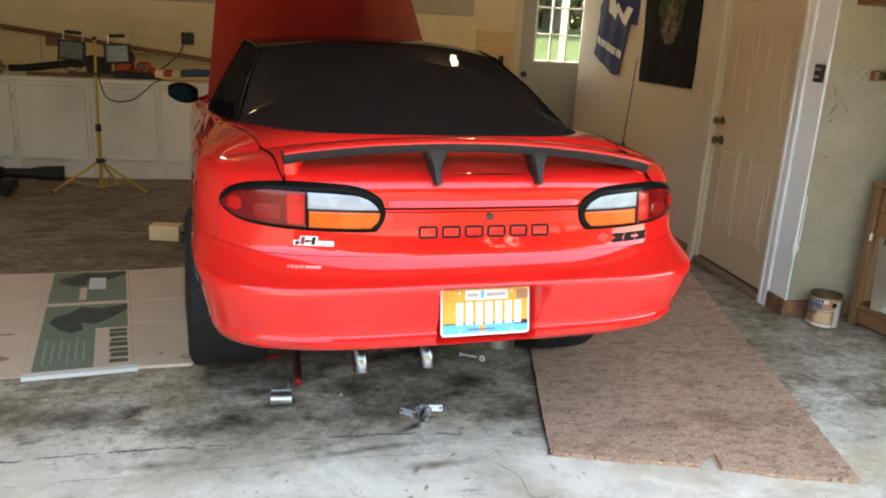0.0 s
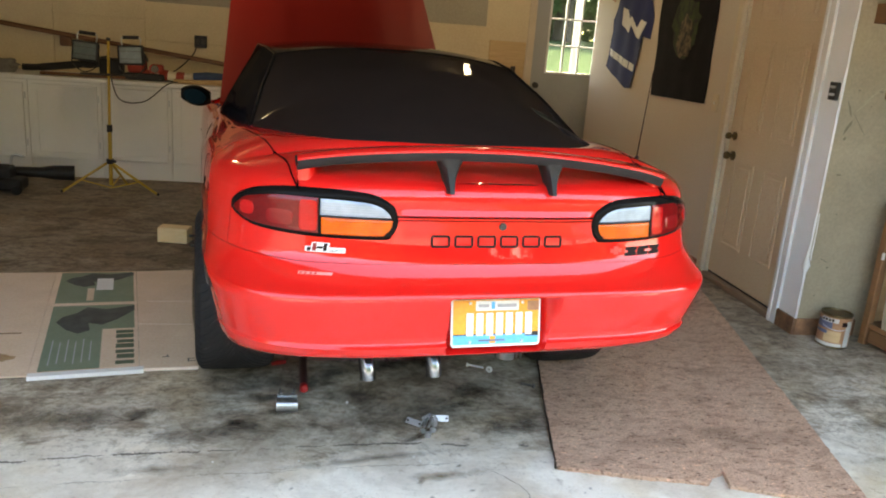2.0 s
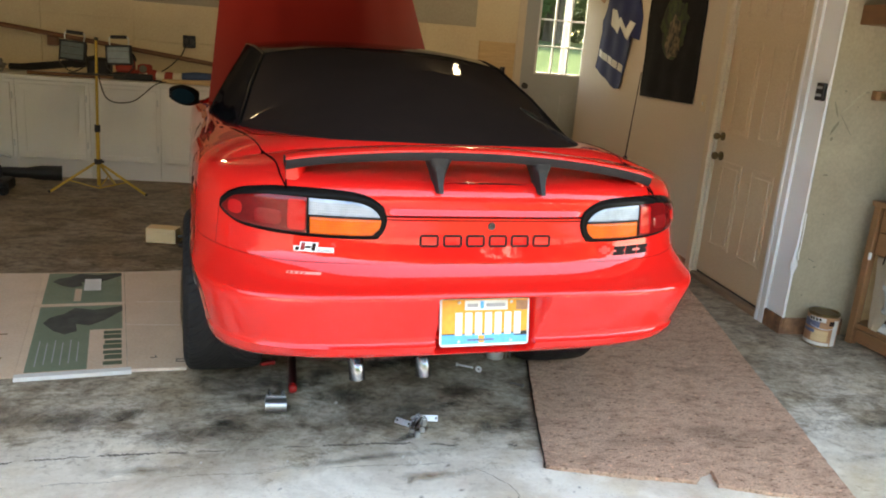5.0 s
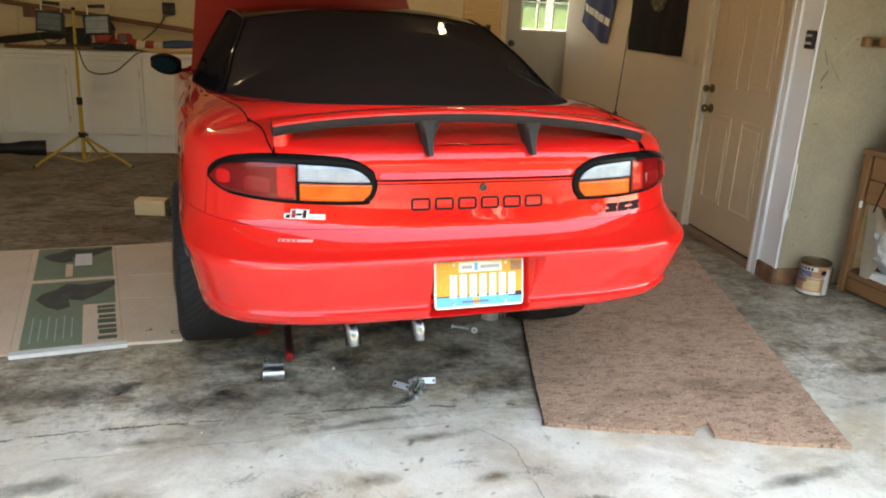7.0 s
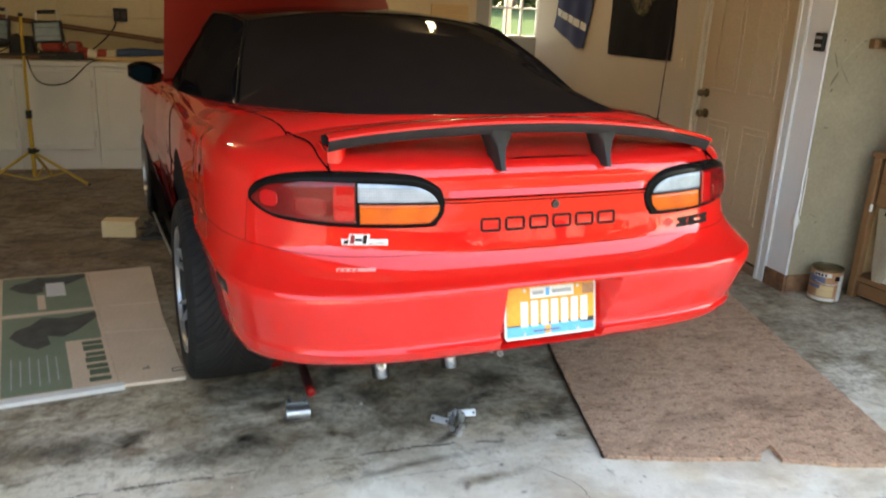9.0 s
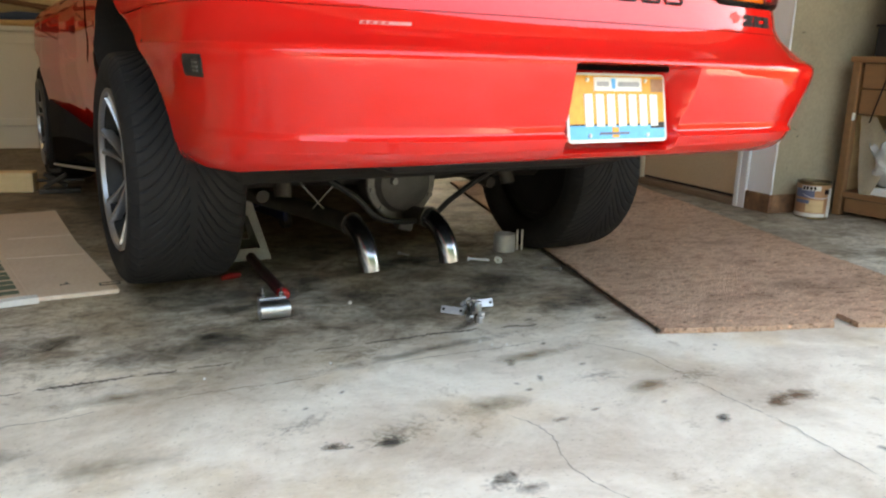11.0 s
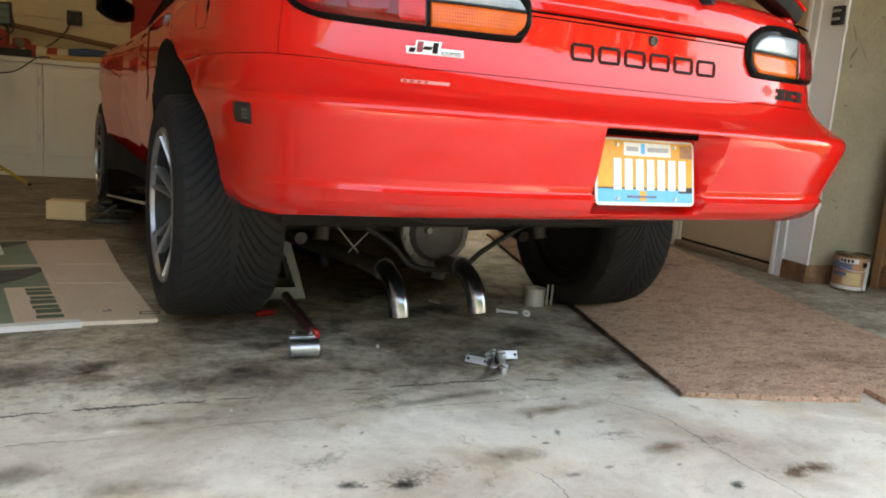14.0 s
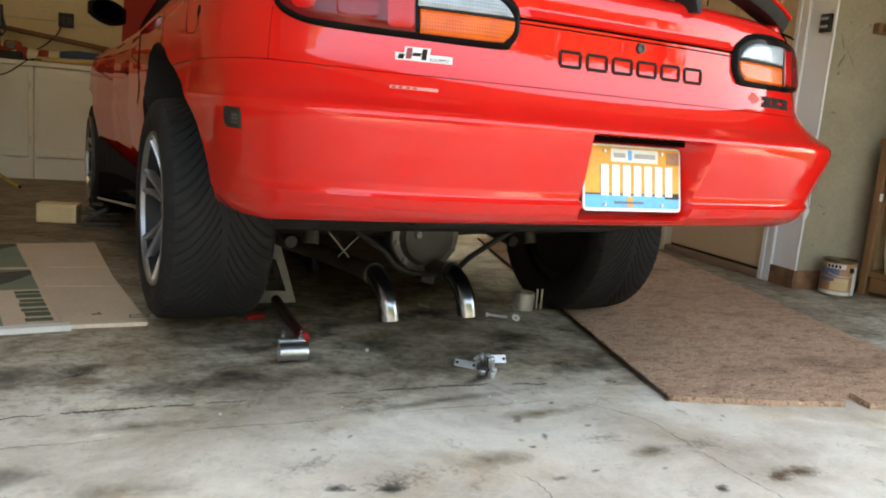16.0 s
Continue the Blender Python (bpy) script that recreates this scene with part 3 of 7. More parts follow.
def drop(v):
    """The car stands nose down."""
    return -0.045 * max(0.0, v + 0.45)


def low(v):
    """How far the lower rows reach down: bumper at the rear, sill ahead of the wheel."""
    return float(np.interp(v, [-0.5, -0.3, 0.35, 0.55, 2.0, 3.2], [1.0, 1.05, 1.55, 1.75, 1.6, 1.6]))


def body_point(u, v, w):
    base = 0.757
    if w < base:
        w = base - (base - w) * low(v)
    return Vector((u, v, w + drop(v)))


REAR_N = 330


def rear_curve(w, n=REAR_N):
    """Plan line of the tail at height w, evenly spaced from the left flank to the right."""
    a, vr = row_shape(w)
    ln = V0 - vr
    ph = np.linspace(0, np.pi, 1600)
    c, s = np.cos(ph), np.sin(ph)
    e = 2 / power(w)
    u = -a * np.sign(c) * np.abs(c) ** e
    v = V0 - ln * np.abs(s) ** e
    d = np.concatenate([[0], np.cumsum(np.hypot(np.diff(u), np.diff(v)))])
    t = np.linspace(0, d[-1], n)
    return np.interp(t, d, u), np.interp(t, d, v), t - d[-1] / 2


def tail(s, w, out=0.0):
    """A point of the tail: s metres round from the middle (left is minus), at height w, raised by out."""
    u, v, t = rear_curve(w, 400)
    p = Vector((float(np.interp(s, t, u)), float(np.interp(s, t, v)), w))
    q = Vector((float(np.interp(s + 0.01, t, u)), float(np.interp(s + 0.01, t, v)), w))
    r = Vector((float(np.interp(s - 0.01, t, u)), float(np.interp(s - 0.01, t, v)), w))
    d = (q - r).normalized()
    return p + out * Vector((d.y, -d.x, 0)) if d.length else p


def ramp(x, a, b):
    x = min(1.0, max(0.0, (x - a) / (b - a)))
    return x * x * (3 - 2 * x)


def recess(u, w):
    """The number plate's hollow in the bumper, 0 to 1: steep at the left, slanting out at the right."""
    edge = 0.168 + 0.040 * ramp(w, 0.55, 0.73)
    x = ramp(u, -0.166, -0.152) * (1 - min(1.0, max(0.0, (u - 0.152) / (edge - 0.152))))
    y = ramp(w, 0.546, 0.562) * (1 - ramp(w, 0.734, 0.744))
    return x * y


def lid_lip(u, w):
    """The boot lid stands out over the panel between the lamps."""
    return 0.009 * ramp(w, 0.977, 0.982) * (1 - min(1.0, max(0.0, (w - 0.982) / 0.018))) * (1 - ramp(abs(u), 0.305, 0.330))


def skirt(v, w):
    """The bumper's lower edge sweeps down towards the wheels."""
    return float(np.interp(v, [-1.12, -1.0, -0.88, -0.69], [0, 0.014, 0.031, 0.04])) * min(1.0, max(0.0, (0.61 - w) / 0.085))


ARCH = {0.0: [(0.42, 0.42), (0.415, 0.55), (0.40, 0.66), (0.375, 0.76), (0.32, 0.845), (0.22, 0.893), (0.08, 0.905), (-0.05, 0.888), (-0.14, 0.850),
              (-0.25, 0.812), (-0.36, 0.768), (-0.46, 0.705), (-0.525, 0.635), (-0.548, 0.565), (-0.545, 0.47)],
        WHEELBASE: [(WHEELBASE + 0.38 * math.cos(k * math.pi / 16), 0.36 + 0.375 * math.sin(k * math.pi / 16)) for k in range(17)]}


def arch_line(vc, n=10):
    return [(p.x, p.y) for p in smooth_curve([(v, w, 0) for v, w in ARCH[vc]], n)]


def inside(v, w, line):
    c = False
    for (x0, y0), (x1, y1) in zip(line, line[1:] + line[:1]):
        if (y0 > w) != (y1 > w) and v < x0 + (w - y0) * (x1 - x0) / (y1 - y0):
            c = not c
    return c


def car_body():
    ws = sorted(set(list(LEVEL) + list(np.linspace(0.545, 0.735, 24)) + [0.737, 0.740, 0.742, 0.744, 0.749, 0.755, 0.762, 0.87, 0.885, 0.915, 0.93, 0.977, 0.985, 0.988, 0.996, 1.004, 1.008, 1.012, 1.016, 1.024]))
    side_v = list(np.linspace(VF, V0 + 0.012, 118))
    rows = []
    for w in ws:
        a, vr = row_shape(w)
        ring = []
        for v in side_v:                       # left flank, front to rear
            ring.append(body_point(-a * side_scale(v), v, w))
        us, vs, _ = rear_curve(w)
        for u, v in zip(us, vs):               # round the tail
            k = recess(u, w)
            ring.append(Vector((u, v + 0.088 * k - lid_lip(u, w), w + drop(v) - skirt(v, w))))
        for v in side_v[::-1]:
            ring.append(body_point(a * side_scale(v), v, w))
        nose = 1.0 - 0.22 * max(0, (w - 0.757)) / 0.3
        for i in range(1, 40):                 # round the nose
            ph = math.pi * i / 40
            c, s = math.cos(ph), math.sin(ph)
            u = a * side_scale(VF) * math.copysign(abs(c) ** 0.75, c)
            v = VF + nose * 0.98 * abs(s) ** 0.75
            ring.append(body_point(u, v, w))
        rows.append(ring)
    bm = bmesh.new()
    rings_mesh(bm, rows, True, False)
    # wheel openings
    for vc in ARCH:
        line = arch_line(vc)
        line = [(line[0][0], 0.2)] + line + [(line[-1][0], 0.2)]
        gone = [f for f in bm.faces if abs(f.calc_center_median().x) > 0.70 and abs(f.calc_center_median().y - vc) < 0.62 and
                inside(f.calc_center_median().y, f.calc_center_median().z, line)]
        bmesh.ops.delete(bm, geom=gone, context="FACES")
        pts = np.array(arch_line(vc, 40))
        for v in bm.verts:
            if v.is_boundary and abs(v.co.x) > 0.7 and abs(v.co.y - vc) < 0.65 and v.co.z > 0.44:
                d = np.hypot(pts[:, 0] - v.co.y, pts[:, 1] - v.co.z)
                i = int(d.argmin())
                if d[i] < 0.035:
                    v.co.y, v.co.z = float(pts[i, 0]), float(pts[i, 1])
    bmesh.ops.delete(bm, geom=[v for v in bm.verts if not v.link_faces], context="VERTS")
    return bm


part("body", car_body(), RED, CAR, "glossy red body shell", 50)

def flank_half(v, w):
    """Half width of the body at a place along the car."""
    a, vr = row_shape(max(0.525, w))
    if v >= V0:
        return a * side_scale(v)
    e = power(w)
    return a * max(0.0, 1 - (abs(V0 - v) / (V0 - vr)) ** e) ** (1 / e)


# wheel wells, dark inside, with the rolled red edge of the opening
for side in (-1, 1):
    for vc in ARCH:
        line = arch_line(vc, 4)
        bm = bmesh.new()
        rings_mesh(bm, [[Vector((side * (flank_half(v, w) - 0.001 - x), v, w)) for v, w in line] for x in (0.0, 0.04, 0.40)], False, False)
        part("wheel_well", bm, UNDERSIDE, CAR, "black inner wheel arch", 60)

# upper body: deck, shoulders and scuttle in red, up to the edge of the glasshouse
GV = [-0.74, -0.735, -0.72, -0.69, -0.62, -0.50, -0.32, -0.15, 0.10, 0.40, 1.0, 1.5, 1.9, 2.12]
GU = [0.0, 0.18, 0.32, 0.44, 0.53, 0.60, 0.672, 0.715, 0.745, 0.775, 0.815, 0.80, 0.765, 0.74]
GW = [1.150, 1.150, 1.149, 1.148, 1.145, 1.138, 1.125, 1.112, 1.090, 1.070, 1.030, 1.005, 0.985, 0.972]
TV = [-0.74, -0.4, 0.0, 0.30, 0.55, 0.8, 1.1, 1.3, 1.5, 1.8, 2.12]
TW = [1.150, 1.250, 1.364, 1.418, 1.438, 1.445, 1.438, 1.41, 1.34, 1.17, 0.985]
EV, EU, EW = [-0.15, 0.14, 0.43, 0.7, 1.15, 1.5, 2.12], [0.715, 0.652, 0.578, 0.60, 0.61, 0.64, 0.72], [1.112, 1.252, 1.372, 1.395, 1.392, 1.28, 0.975]   # upper edge of the side


def shoulder(v):
    w = float(LEVEL[-1])
    a, vr = row_shape(w)
    if v >= V0:
        return a * side_scale(v), w + drop(v)
    k = max(0.0, 1 - (abs(V0 - v) / (V0 - vr)) ** POWER)
    return a * k ** (1 / POWER), w


def deck_height(u, v, a, ws):
    mid = float(np.interp(v, [-1.07, -1.0, -0.74, -0.3, 0.5, 2.12, 2.7, 3.6], [1.080, 1.104, 1.146, 1.16, 1.12, 1.0, 0.93, 0.78]))
    # the corner rises to meet the wing's end
    d = abs(u) - 0.628
    rise = (0.046 - 0.012 * u / 0.63) * math.exp(-(d / (0.095 if d > 0 else 0.045)) ** 2) * ramp(v, -1.058, -1.012) * (1 - ramp(v, -1.0, -0.76)) * (1 - min(1.0, abs(u) / max(a, 1e-3)) ** 6)
    return ws + (max(mid, ws) - ws) * (1 - abs(u / max(a, 1e-3)) ** 3.6) + rise


def upper_body():
    bm = bmesh.new()
    st = list(-1.078 + 0.338 * np.linspace(0, 1, 16) ** 1.6) + list(np.linspace(-0.735, 2.12, 90))
    rows = []
    for v in st:
        a, ws = shoulder(v)
        g, gw = float(np.interp(v, GV, GU)), float(np.interp(v, GV, GW))
        row = []
        for t in np.linspace(0, 1, 54):
            u = a + (min(g, a) - a) * t
            if v < -0.74:
                w = deck_height(u, v, a, ws)
            else:
                e = math.sin(t * math.pi / 2) ** 0.9
                w = ws + (gw - ws) * e
            row.append((u, v, w))
        rows.append(row)
    for sgn in (-1, 1):
        rings_mesh(bm, [[(sgn * u, v, w) for u, v, w in r] for r in rows], False, False)
    # bay edge ahead of the screen
    bmesh.ops.remove_doubles(bm, verts=bm.verts, dist=0.0008)
    return bm


part("rear_deck", upper_body(), RED, CAR, "red rear deck and shoulders", 50)


def house_edge(v):
    if v < -0.15:
        return float(np.interp(v, GV, GU)), float(np.interp(v, GV, GW))
    return float(np.interp(v, EV, EU)), float(np.interp(v, EV, EW))


def top_sheet(v0, v1, n, lift=0.0, m=33):
    """Glass or roof between the upper edges of the two sides, crowned across."""
    bm = bmesh.new()
    rows = []
    for v in np.linspace(v0, v1, n):
        tu, ew = house_edge(v)
        tw = max(ew, float(np.interp(v, TV, TW)))
        rows.append([(tu * x, v, ew + (tw - ew) * (1 - abs(x) ** 2.4) + lift) for x in np.linspace(-1, 1, m)])
    rings_mesh(bm, rows, False, False)
    return bm


def side_sheet(side, v0, v1, n, lift=0.0, m=9):
    """Side of the glasshouse from the beltline up to the upper edge, slightly bowed."""
    bm = bmesh.new()
    rows = []
    for v in np.linspace(v0, v1, n):
        tu, ew = house_edge(v)
        g, gw = float(np.interp(v, GV, GU)), float(np.interp(v, GV, GW))
        rows.append([(side * (g + (tu - g) * t + (0.010 * math.sin(t * math.pi) + lift)), v, gw + (ew - gw) * t) for t in np.linspace(0, 1, m)])
    rings_mesh(bm, rows, False, False)
    return bm


part("rear_window", top_sheet(-0.74, 0.43, 44), BLACKGLOSS, CAR, "black tinted hatch glass", 60)
part("roof", top_sheet(0.433, 1.15, 20, 0.003), BLACKPAINT, CAR, "glossy black roof panel", 60)
part("windscreen", top_sheet(1.153, 2.12, 20), BLACKGLOSS, CAR, "dark windscreen", 60)
for side in (-1, 1):
    part("rear_pillar", side_sheet(side, -0.148, 0.30, 16, 0.001), SIDEBLACK, CAR, "glossy black rear pillar", 60)
    part("side_window", side_sheet(side, 0.303, 1.55, 30), SIDEBLACK, CAR, "dark side window", 60)
    part("windscreen_pillar", side_sheet(side, 1.553, 2.12, 14, 0.001), SIDEBLACK, CAR, "black windscreen pillar", 60)
    bm = bmesh.new()
    tube(bm, [(side * house_edge(v)[0], v, house_edge(v)[1] + 0.002) for v in np.linspace(-0.14, 1.45, 40)], 0.008, 8)
    part("roof_rail", bm, BLACKPAINT, CAR, "rounded black roof edge", 60)
bm = bmesh.new()
tu, ew = house_edge(0.432)
tw = float(np.interp(0.432, TV, TW))
tube(bm, [(tu * x, 0.432, ew + (tw - ew) * (1 - abs(x) ** 2.4) + 0.001) for x in np.linspace(-0.99, 0.99, 40)], 0.0035, 6)
part("glass_seal", bm, BLACKPAINT, CAR, "thin shiny seal along the hatch glass", 60)



# ---- tail: lamps, wing, badges, plate
def tail_patch(bm, s0, s1, lo, hi, out, ns=24, nw=8, edge=0.012, base=0.0):
    """A cushion laid on the tail between s0 and s1 and the lines lo(s) and hi(s)."""
    rows = []
    for i in range(ns + 1):
        s = s0 + (s1 - s0) * (0.5 - 0.5 * math.cos(math.pi * i / ns))
        a, b = lo(s), hi(s)
        row = []
        for j in range(nw + 1):
            w = a + (b - a) * j / nw
            d = min(abs(s - s0), abs(s1 - s), w - a, b - w)
            k = min(1.0, d / edge)
            row.append(tail(s, w, base + (out - base) * (1 - (1 - k) ** 2) if out > base else out))
        rows.append(row)
    rings_mesh(bm, rows, False, False)
    return bm


def line(xs, ys):
    """A smooth line through the given points."""
    fine = smooth_curve([(x, y, 0) for x, y in zip(xs, ys)], 12)
    fx, fy = [p.x for p in fine], [p.y for p in fine]
    return lambda s: float(np.interp(s, fx, fy))


def tail_lamp(sign):
    """Tail lamp: black housing, smoky red lens with reflector patches, a clear and an amber lens."""
    housing_lo = line([0.325, 0.332, 0.345, 0.375, 0.60, 0.75, 0.81, 0.855, 0.875], [0.960, 0.935, 0.917, 0.904, 0.906, 0.914, 0.924, 0.942, 0.962])
    housing_hi = line([0.325, 0.332, 0.345, 0.40, 0.50, 0.65, 0.75, 0.81, 0.855, 0.875], [0.965, 0.992, 1.012, 1.040, 1.050, 1.048, 1.036, 1.020, 0.998, 0.968])

    def flip(f):
        return lambda s: f(sign * s) - (0.008 if sign > 0 else 0.0)
    bm = bmesh.new()
    tail_patch(bm, sign * 0.325, sign * 0.875, flip(housing_lo), flip(housing_hi), 0.012, 80, 16, 0.014)
    lamp = part("tail_lamp", bm, BLACKPAINT, CAR, "tail lamp with black surround, red, clear and amber lenses", 50)
    pieces = (("clear_lens", LENSCLEAR, 0.349, 0.5600, line([0.349, 0.352, 0.37, 0.6], [0.974, 0.9735, 0.9735, 0.9735]), line([0.349, 0.362, 0.385, 0.43, 0.55, 0.560], [0.976, 0.992, 1.007, 1.018, 1.0225, 1.018]), 0.0150, 0.0122),
              ("amber_lens", LENSAMBER, 0.345, 0.556, line([0.345, 0.350, 0.362, 0.385, 0.6], [0.957, 0.940, 0.928, 0.9185, 0.9185]), line([0.345, 0.35, 0.6], [0.962, 0.9665, 0.9675]), 0.0150, 0.0122),
              ("red_lens", LENSGREY, 0.5660, 0.852, line([0.56, 0.64, 0.77, 0.81, 0.852], [0.919, 0.921, 0.930, 0.939, 0.960]), line([0.56, 0.64, 0.70, 0.77, 0.81, 0.852], [1.023, 1.023, 1.020, 1.009, 0.998, 0.968]), 0.0150, 0.0122))
    for name, mat, a, b, lo, hi, out, base in pieces:
        bm = bmesh.new()
        tail_patch(bm, sign * a, sign * b, flip(lo), flip(hi), out, 22, 10, 0.0030, base)
        lens = part(name, bm, mat, lamp, name.replace("_", " ") + " of the tail lamp", 50)
    # reflectors of the red lens: an upright strip and the outer end; the middle patch is a painted reflection
    for a, b, w0, w1, q, mat in ((0.569, 0.622, 0.926, 1.016, 8.0, LENSBRIGHT), (0.640, 0.725, 0.936, 0.980, 4.0, LENSGLEAM), (0.768, 0.822, 0.950, 0.990, 2.6, LENSBRIGHT)):
        def bow(s, a=a, b=b, h=(w1 - w0) / 2, q=q):
            return h * max(0.0, 1 - abs((s - (a + b) / 2) / ((b - a) / 2)) ** q) ** (1 / q)
        bm = bmesh.new()
        tail_patch(bm, sign * a, sign * b, flip(lambda s: (w0 + w1) / 2 - bow(s)), flip(lambda s: (w0 + w1) / 2 + bow(s)), 0.0160, 20, 6, 0.0080, 0.0150)
        part("reflector", bm, mat, lens, "red lens patch: reflectors at the ends, painted reflection in the middle", 50)
    # thin pale bead between the clear and the amber lens
    bm = bmesh.new()
    tube(bm, [tail(sign * s, 0.9705 - (0.008 if sign > 0 else 0.0), 0.0135) for s in np.linspace(0.348, 0.556, 16)], 0.0016, 6)
    part("lens_bead", bm, BLACKTRIM, lamp, "dark bead between the lenses", 60)


tail_lamp(-1)
tail_lamp(1)


def tail_strip(points, r, n=6):
    bm = bmesh.new()
    tube(bm, [tail(s, w, 0.0) for s, w in points], r, n)
    return bm


# shut lines
part("seam", tail_strip([(s, 0.832 + 0.010 * ramp(abs(s), 0.60, 0.95)) for s in np.linspace(-1.30, 1.30, 90)], 0.0009), SEAMRED, CAR, "fine dark red gap above the bumper")
for sign in (-1, 1):
    bm = bmesh.new()
    tube(bm, [(sign * row_shape(0.842)[0] * side_scale(v), v, 0.842 + drop(v)) for v in np.linspace(-0.44, -0.20, 8)], 0.0013, 6)
    part("seam", bm, SEAMBLACK, CAR, "dark gap behind the wheel arch")
    part("seam", tail_strip([(sign * (0.880 + 0.012 * k), 0.955 - 0.113 * k) for k in np.linspace(0, 1, 8)], 0.0005), SEAMBLACK, CAR, "fine gap below the lamp")
    if sign < 0:
        bm = bmesh.new()
        ring = []
        for k in range(33):
            t = k * math.tau / 32
            v, w = -0.43 + 0.075 * math.copysign(abs(math.cos(t)) ** 0.5, math.cos(t)), 0.975 + 0.065 * math.copysign(abs(math.sin(t)) ** 0.5, math.sin(t))
            ring.append((-row_shape(w)[0] * side_scale(v) * (1.0 if v > V0 else float(power(w) and (1 - (abs(V0 - v) / (V0 + 1.12)) ** power(w)) ** (1 / power(w)))), v, w))
        tube(bm, ring, 0.0008, 6)
        part("fuel_door_seam", bm, SEAMBLACK, CAR, "fine gap round the fuel flap")
        bm = bmesh.new()
        box(bm, (-0.886, -0.500, 0.958), (0.012, 0.022, 0.030), 0.004, (45, 0, 0))
        part("fuel_door_notch", bm, SEAMBLACK, CAR, "dark finger notch of the fuel flap")
part("seam", tail_strip([(s, 0.9765) for s in np.linspace(-0.335, 0.335, 20)], 0.0034), SEAMBLACK, CAR, "dark gap under the boot lid")
part("seam", tail_strip([(s, 0.9660) for s in np.linspace(-0.335, 0.335, 20)], 0.0016), SEAMBLACK, CAR, "fine line under the boot lid")


def top_point(u, v):
    a, ws = shoulder(v)
    g, gw = float(np.interp(v, GV, GU)), float(np.interp(v, GV, GW))
    if v < -0.74:
        return Vector((u, v, deck_height(u, v, a, ws)))
    t = (a - abs(u)) / max(1e-3, a - min(g, a))
    return Vector((u, v, ws + (gw - ws) * math.sin(min(1, max(0, t)) * math.pi / 2) ** 0.9))


for sign in (-1, 1):
    bm = bmesh.new()
    pts = [top_point(sign * u, v) for u, v in zip(np.linspace(0.752, 0.624, 80), np.linspace(-0.20, -1.050, 80))]
    pts += [tail(sign * 0.634, w, 0.0005) for w in np.linspace(1.064, 1.040, 6)]
    tube(bm, pts, 0.0024, 6)
    part("seam", bm, SEAMBLACK, CAR, "dark gap beside the hatch")


def wing():
    """Rear wing: red upper skin over a black underside, on two black struts."""
    span = np.linspace(-0.625, 0.625, 41)

    def mid(u):
        k = 1 - (u / 0.63) ** 2
        return -1.138 + 0.108 * abs(u / 0.63) ** 2.3, 1.119 - 0.0135 * u / 0.625 + 0.070 * k ** 0.9
    red, black = bmesh.new(), bmesh.new()
    rr, rb = [], []
    for u in span:
        v, w = mid(u)
        e = min(1, (0.64 - abs(u)) / 0.10)
        fwd = 0.085 + 0.035 * e
        rr.append([(u, v + fwd, w - 0.004), (u, v + fwd * 0.6, w + 0.004), (u, v + 0.03, w + 0.006), (u, v + 0.008, w + 0.004), (u, v, w - 0.001), (u, v + 0.001, w - 0.007), (u, v + 0.02, w - 0.008)])
        h = 0.040 - 0.004 * e
        ub = u * 0.997
        rb.append([(ub, v + 0.018, w - 0.0075), (ub, v + 0.006, w - 0.008), (ub, v + 0.010, w - h * 0.6), (ub, v + 0.022, w - h), (ub, v + fwd * 0.8, w - h * 0.8), (ub, v + fwd, w - 0.006)])
    rings_mesh(red, rr, False, False)
    rings_mesh(black, rb, False, False)
    w = part("rear_wing", red, RED, CAR, "red rear wing with black underside", 50)
    part("underside", black, BLACKTRIM, w, "matt black wing underside", 50)
    for sign in (-1, 1):
        bm = bmesh.new()
        u0 = 0.170 * sign - 0.001
        rings = []
        for t in np.linspace(0, 1, 9):
            wz = 1.164 - 0.110 * t
            half = 0.032 * (1 - t) ** 2.0 + 0.011
            vb, vf = -1.118 - 0.016 * t + 0.008 * math.sin(t * 3.1), -1.035 - 0.03 * t
            uu = u0 + 0.004 * t
            ring = [(uu - half, vf, wz), (uu - half, vb + 0.012, wz), (uu - half * 0.6, vb, wz), (uu + half * 0.6, vb, wz), (uu + half, vb + 0.012, wz), (uu + half, vf, wz)]
            rings.append(ring)
        rings_mesh(bm, rings, True, True)
        part("strut", bm, BLACKTRIM, w, "black wing strut", 50)
        # the lid's raised corner that carries the wing's end
        bm = bmesh.new()
        top = mid(sign * 0.60)[1] - 0.034
        rings = []
        for t in np.linspace(0, 1, 6):
            wz = 1.036 + (top - 1.036) * t
            ring = []
            for k, sc in enumerate(np.linspace(0.632, 0.535, 12)):
                p = tail(sign * sc, 1.046, 0.0)
                ring.append((p.x, p.y + 0.016 + 0.006 * t + 0.16 * max(0, (k - 3) / 8) ** 1.8, wz))
            ring += [(ring[-1][0], -0.88, wz), (ring[0][0], -0.88, wz)]
            rings.append(ring)
        rings_mesh(bm, rings, True, True)
        part("wing_foot", bm, RED, w, "red lid corner under the wing's end", 50)


wing()


def tail_bar(bm, s0, s1, w0, w1, out=0.0022, slant=0.0, n=4):
    """A flat bar on the tail, with a little thickness."""
    rows = []
    for i in range(n + 1):
        s = s0 + (s1 - s0) * i / n
        rows.append([tail(s, w0, -0.002), tail(s, w0, out), tail(s + slant, w1, out), tail(s + slant, w1, -0.002)])
    rings_mesh(bm, rows, True, True)


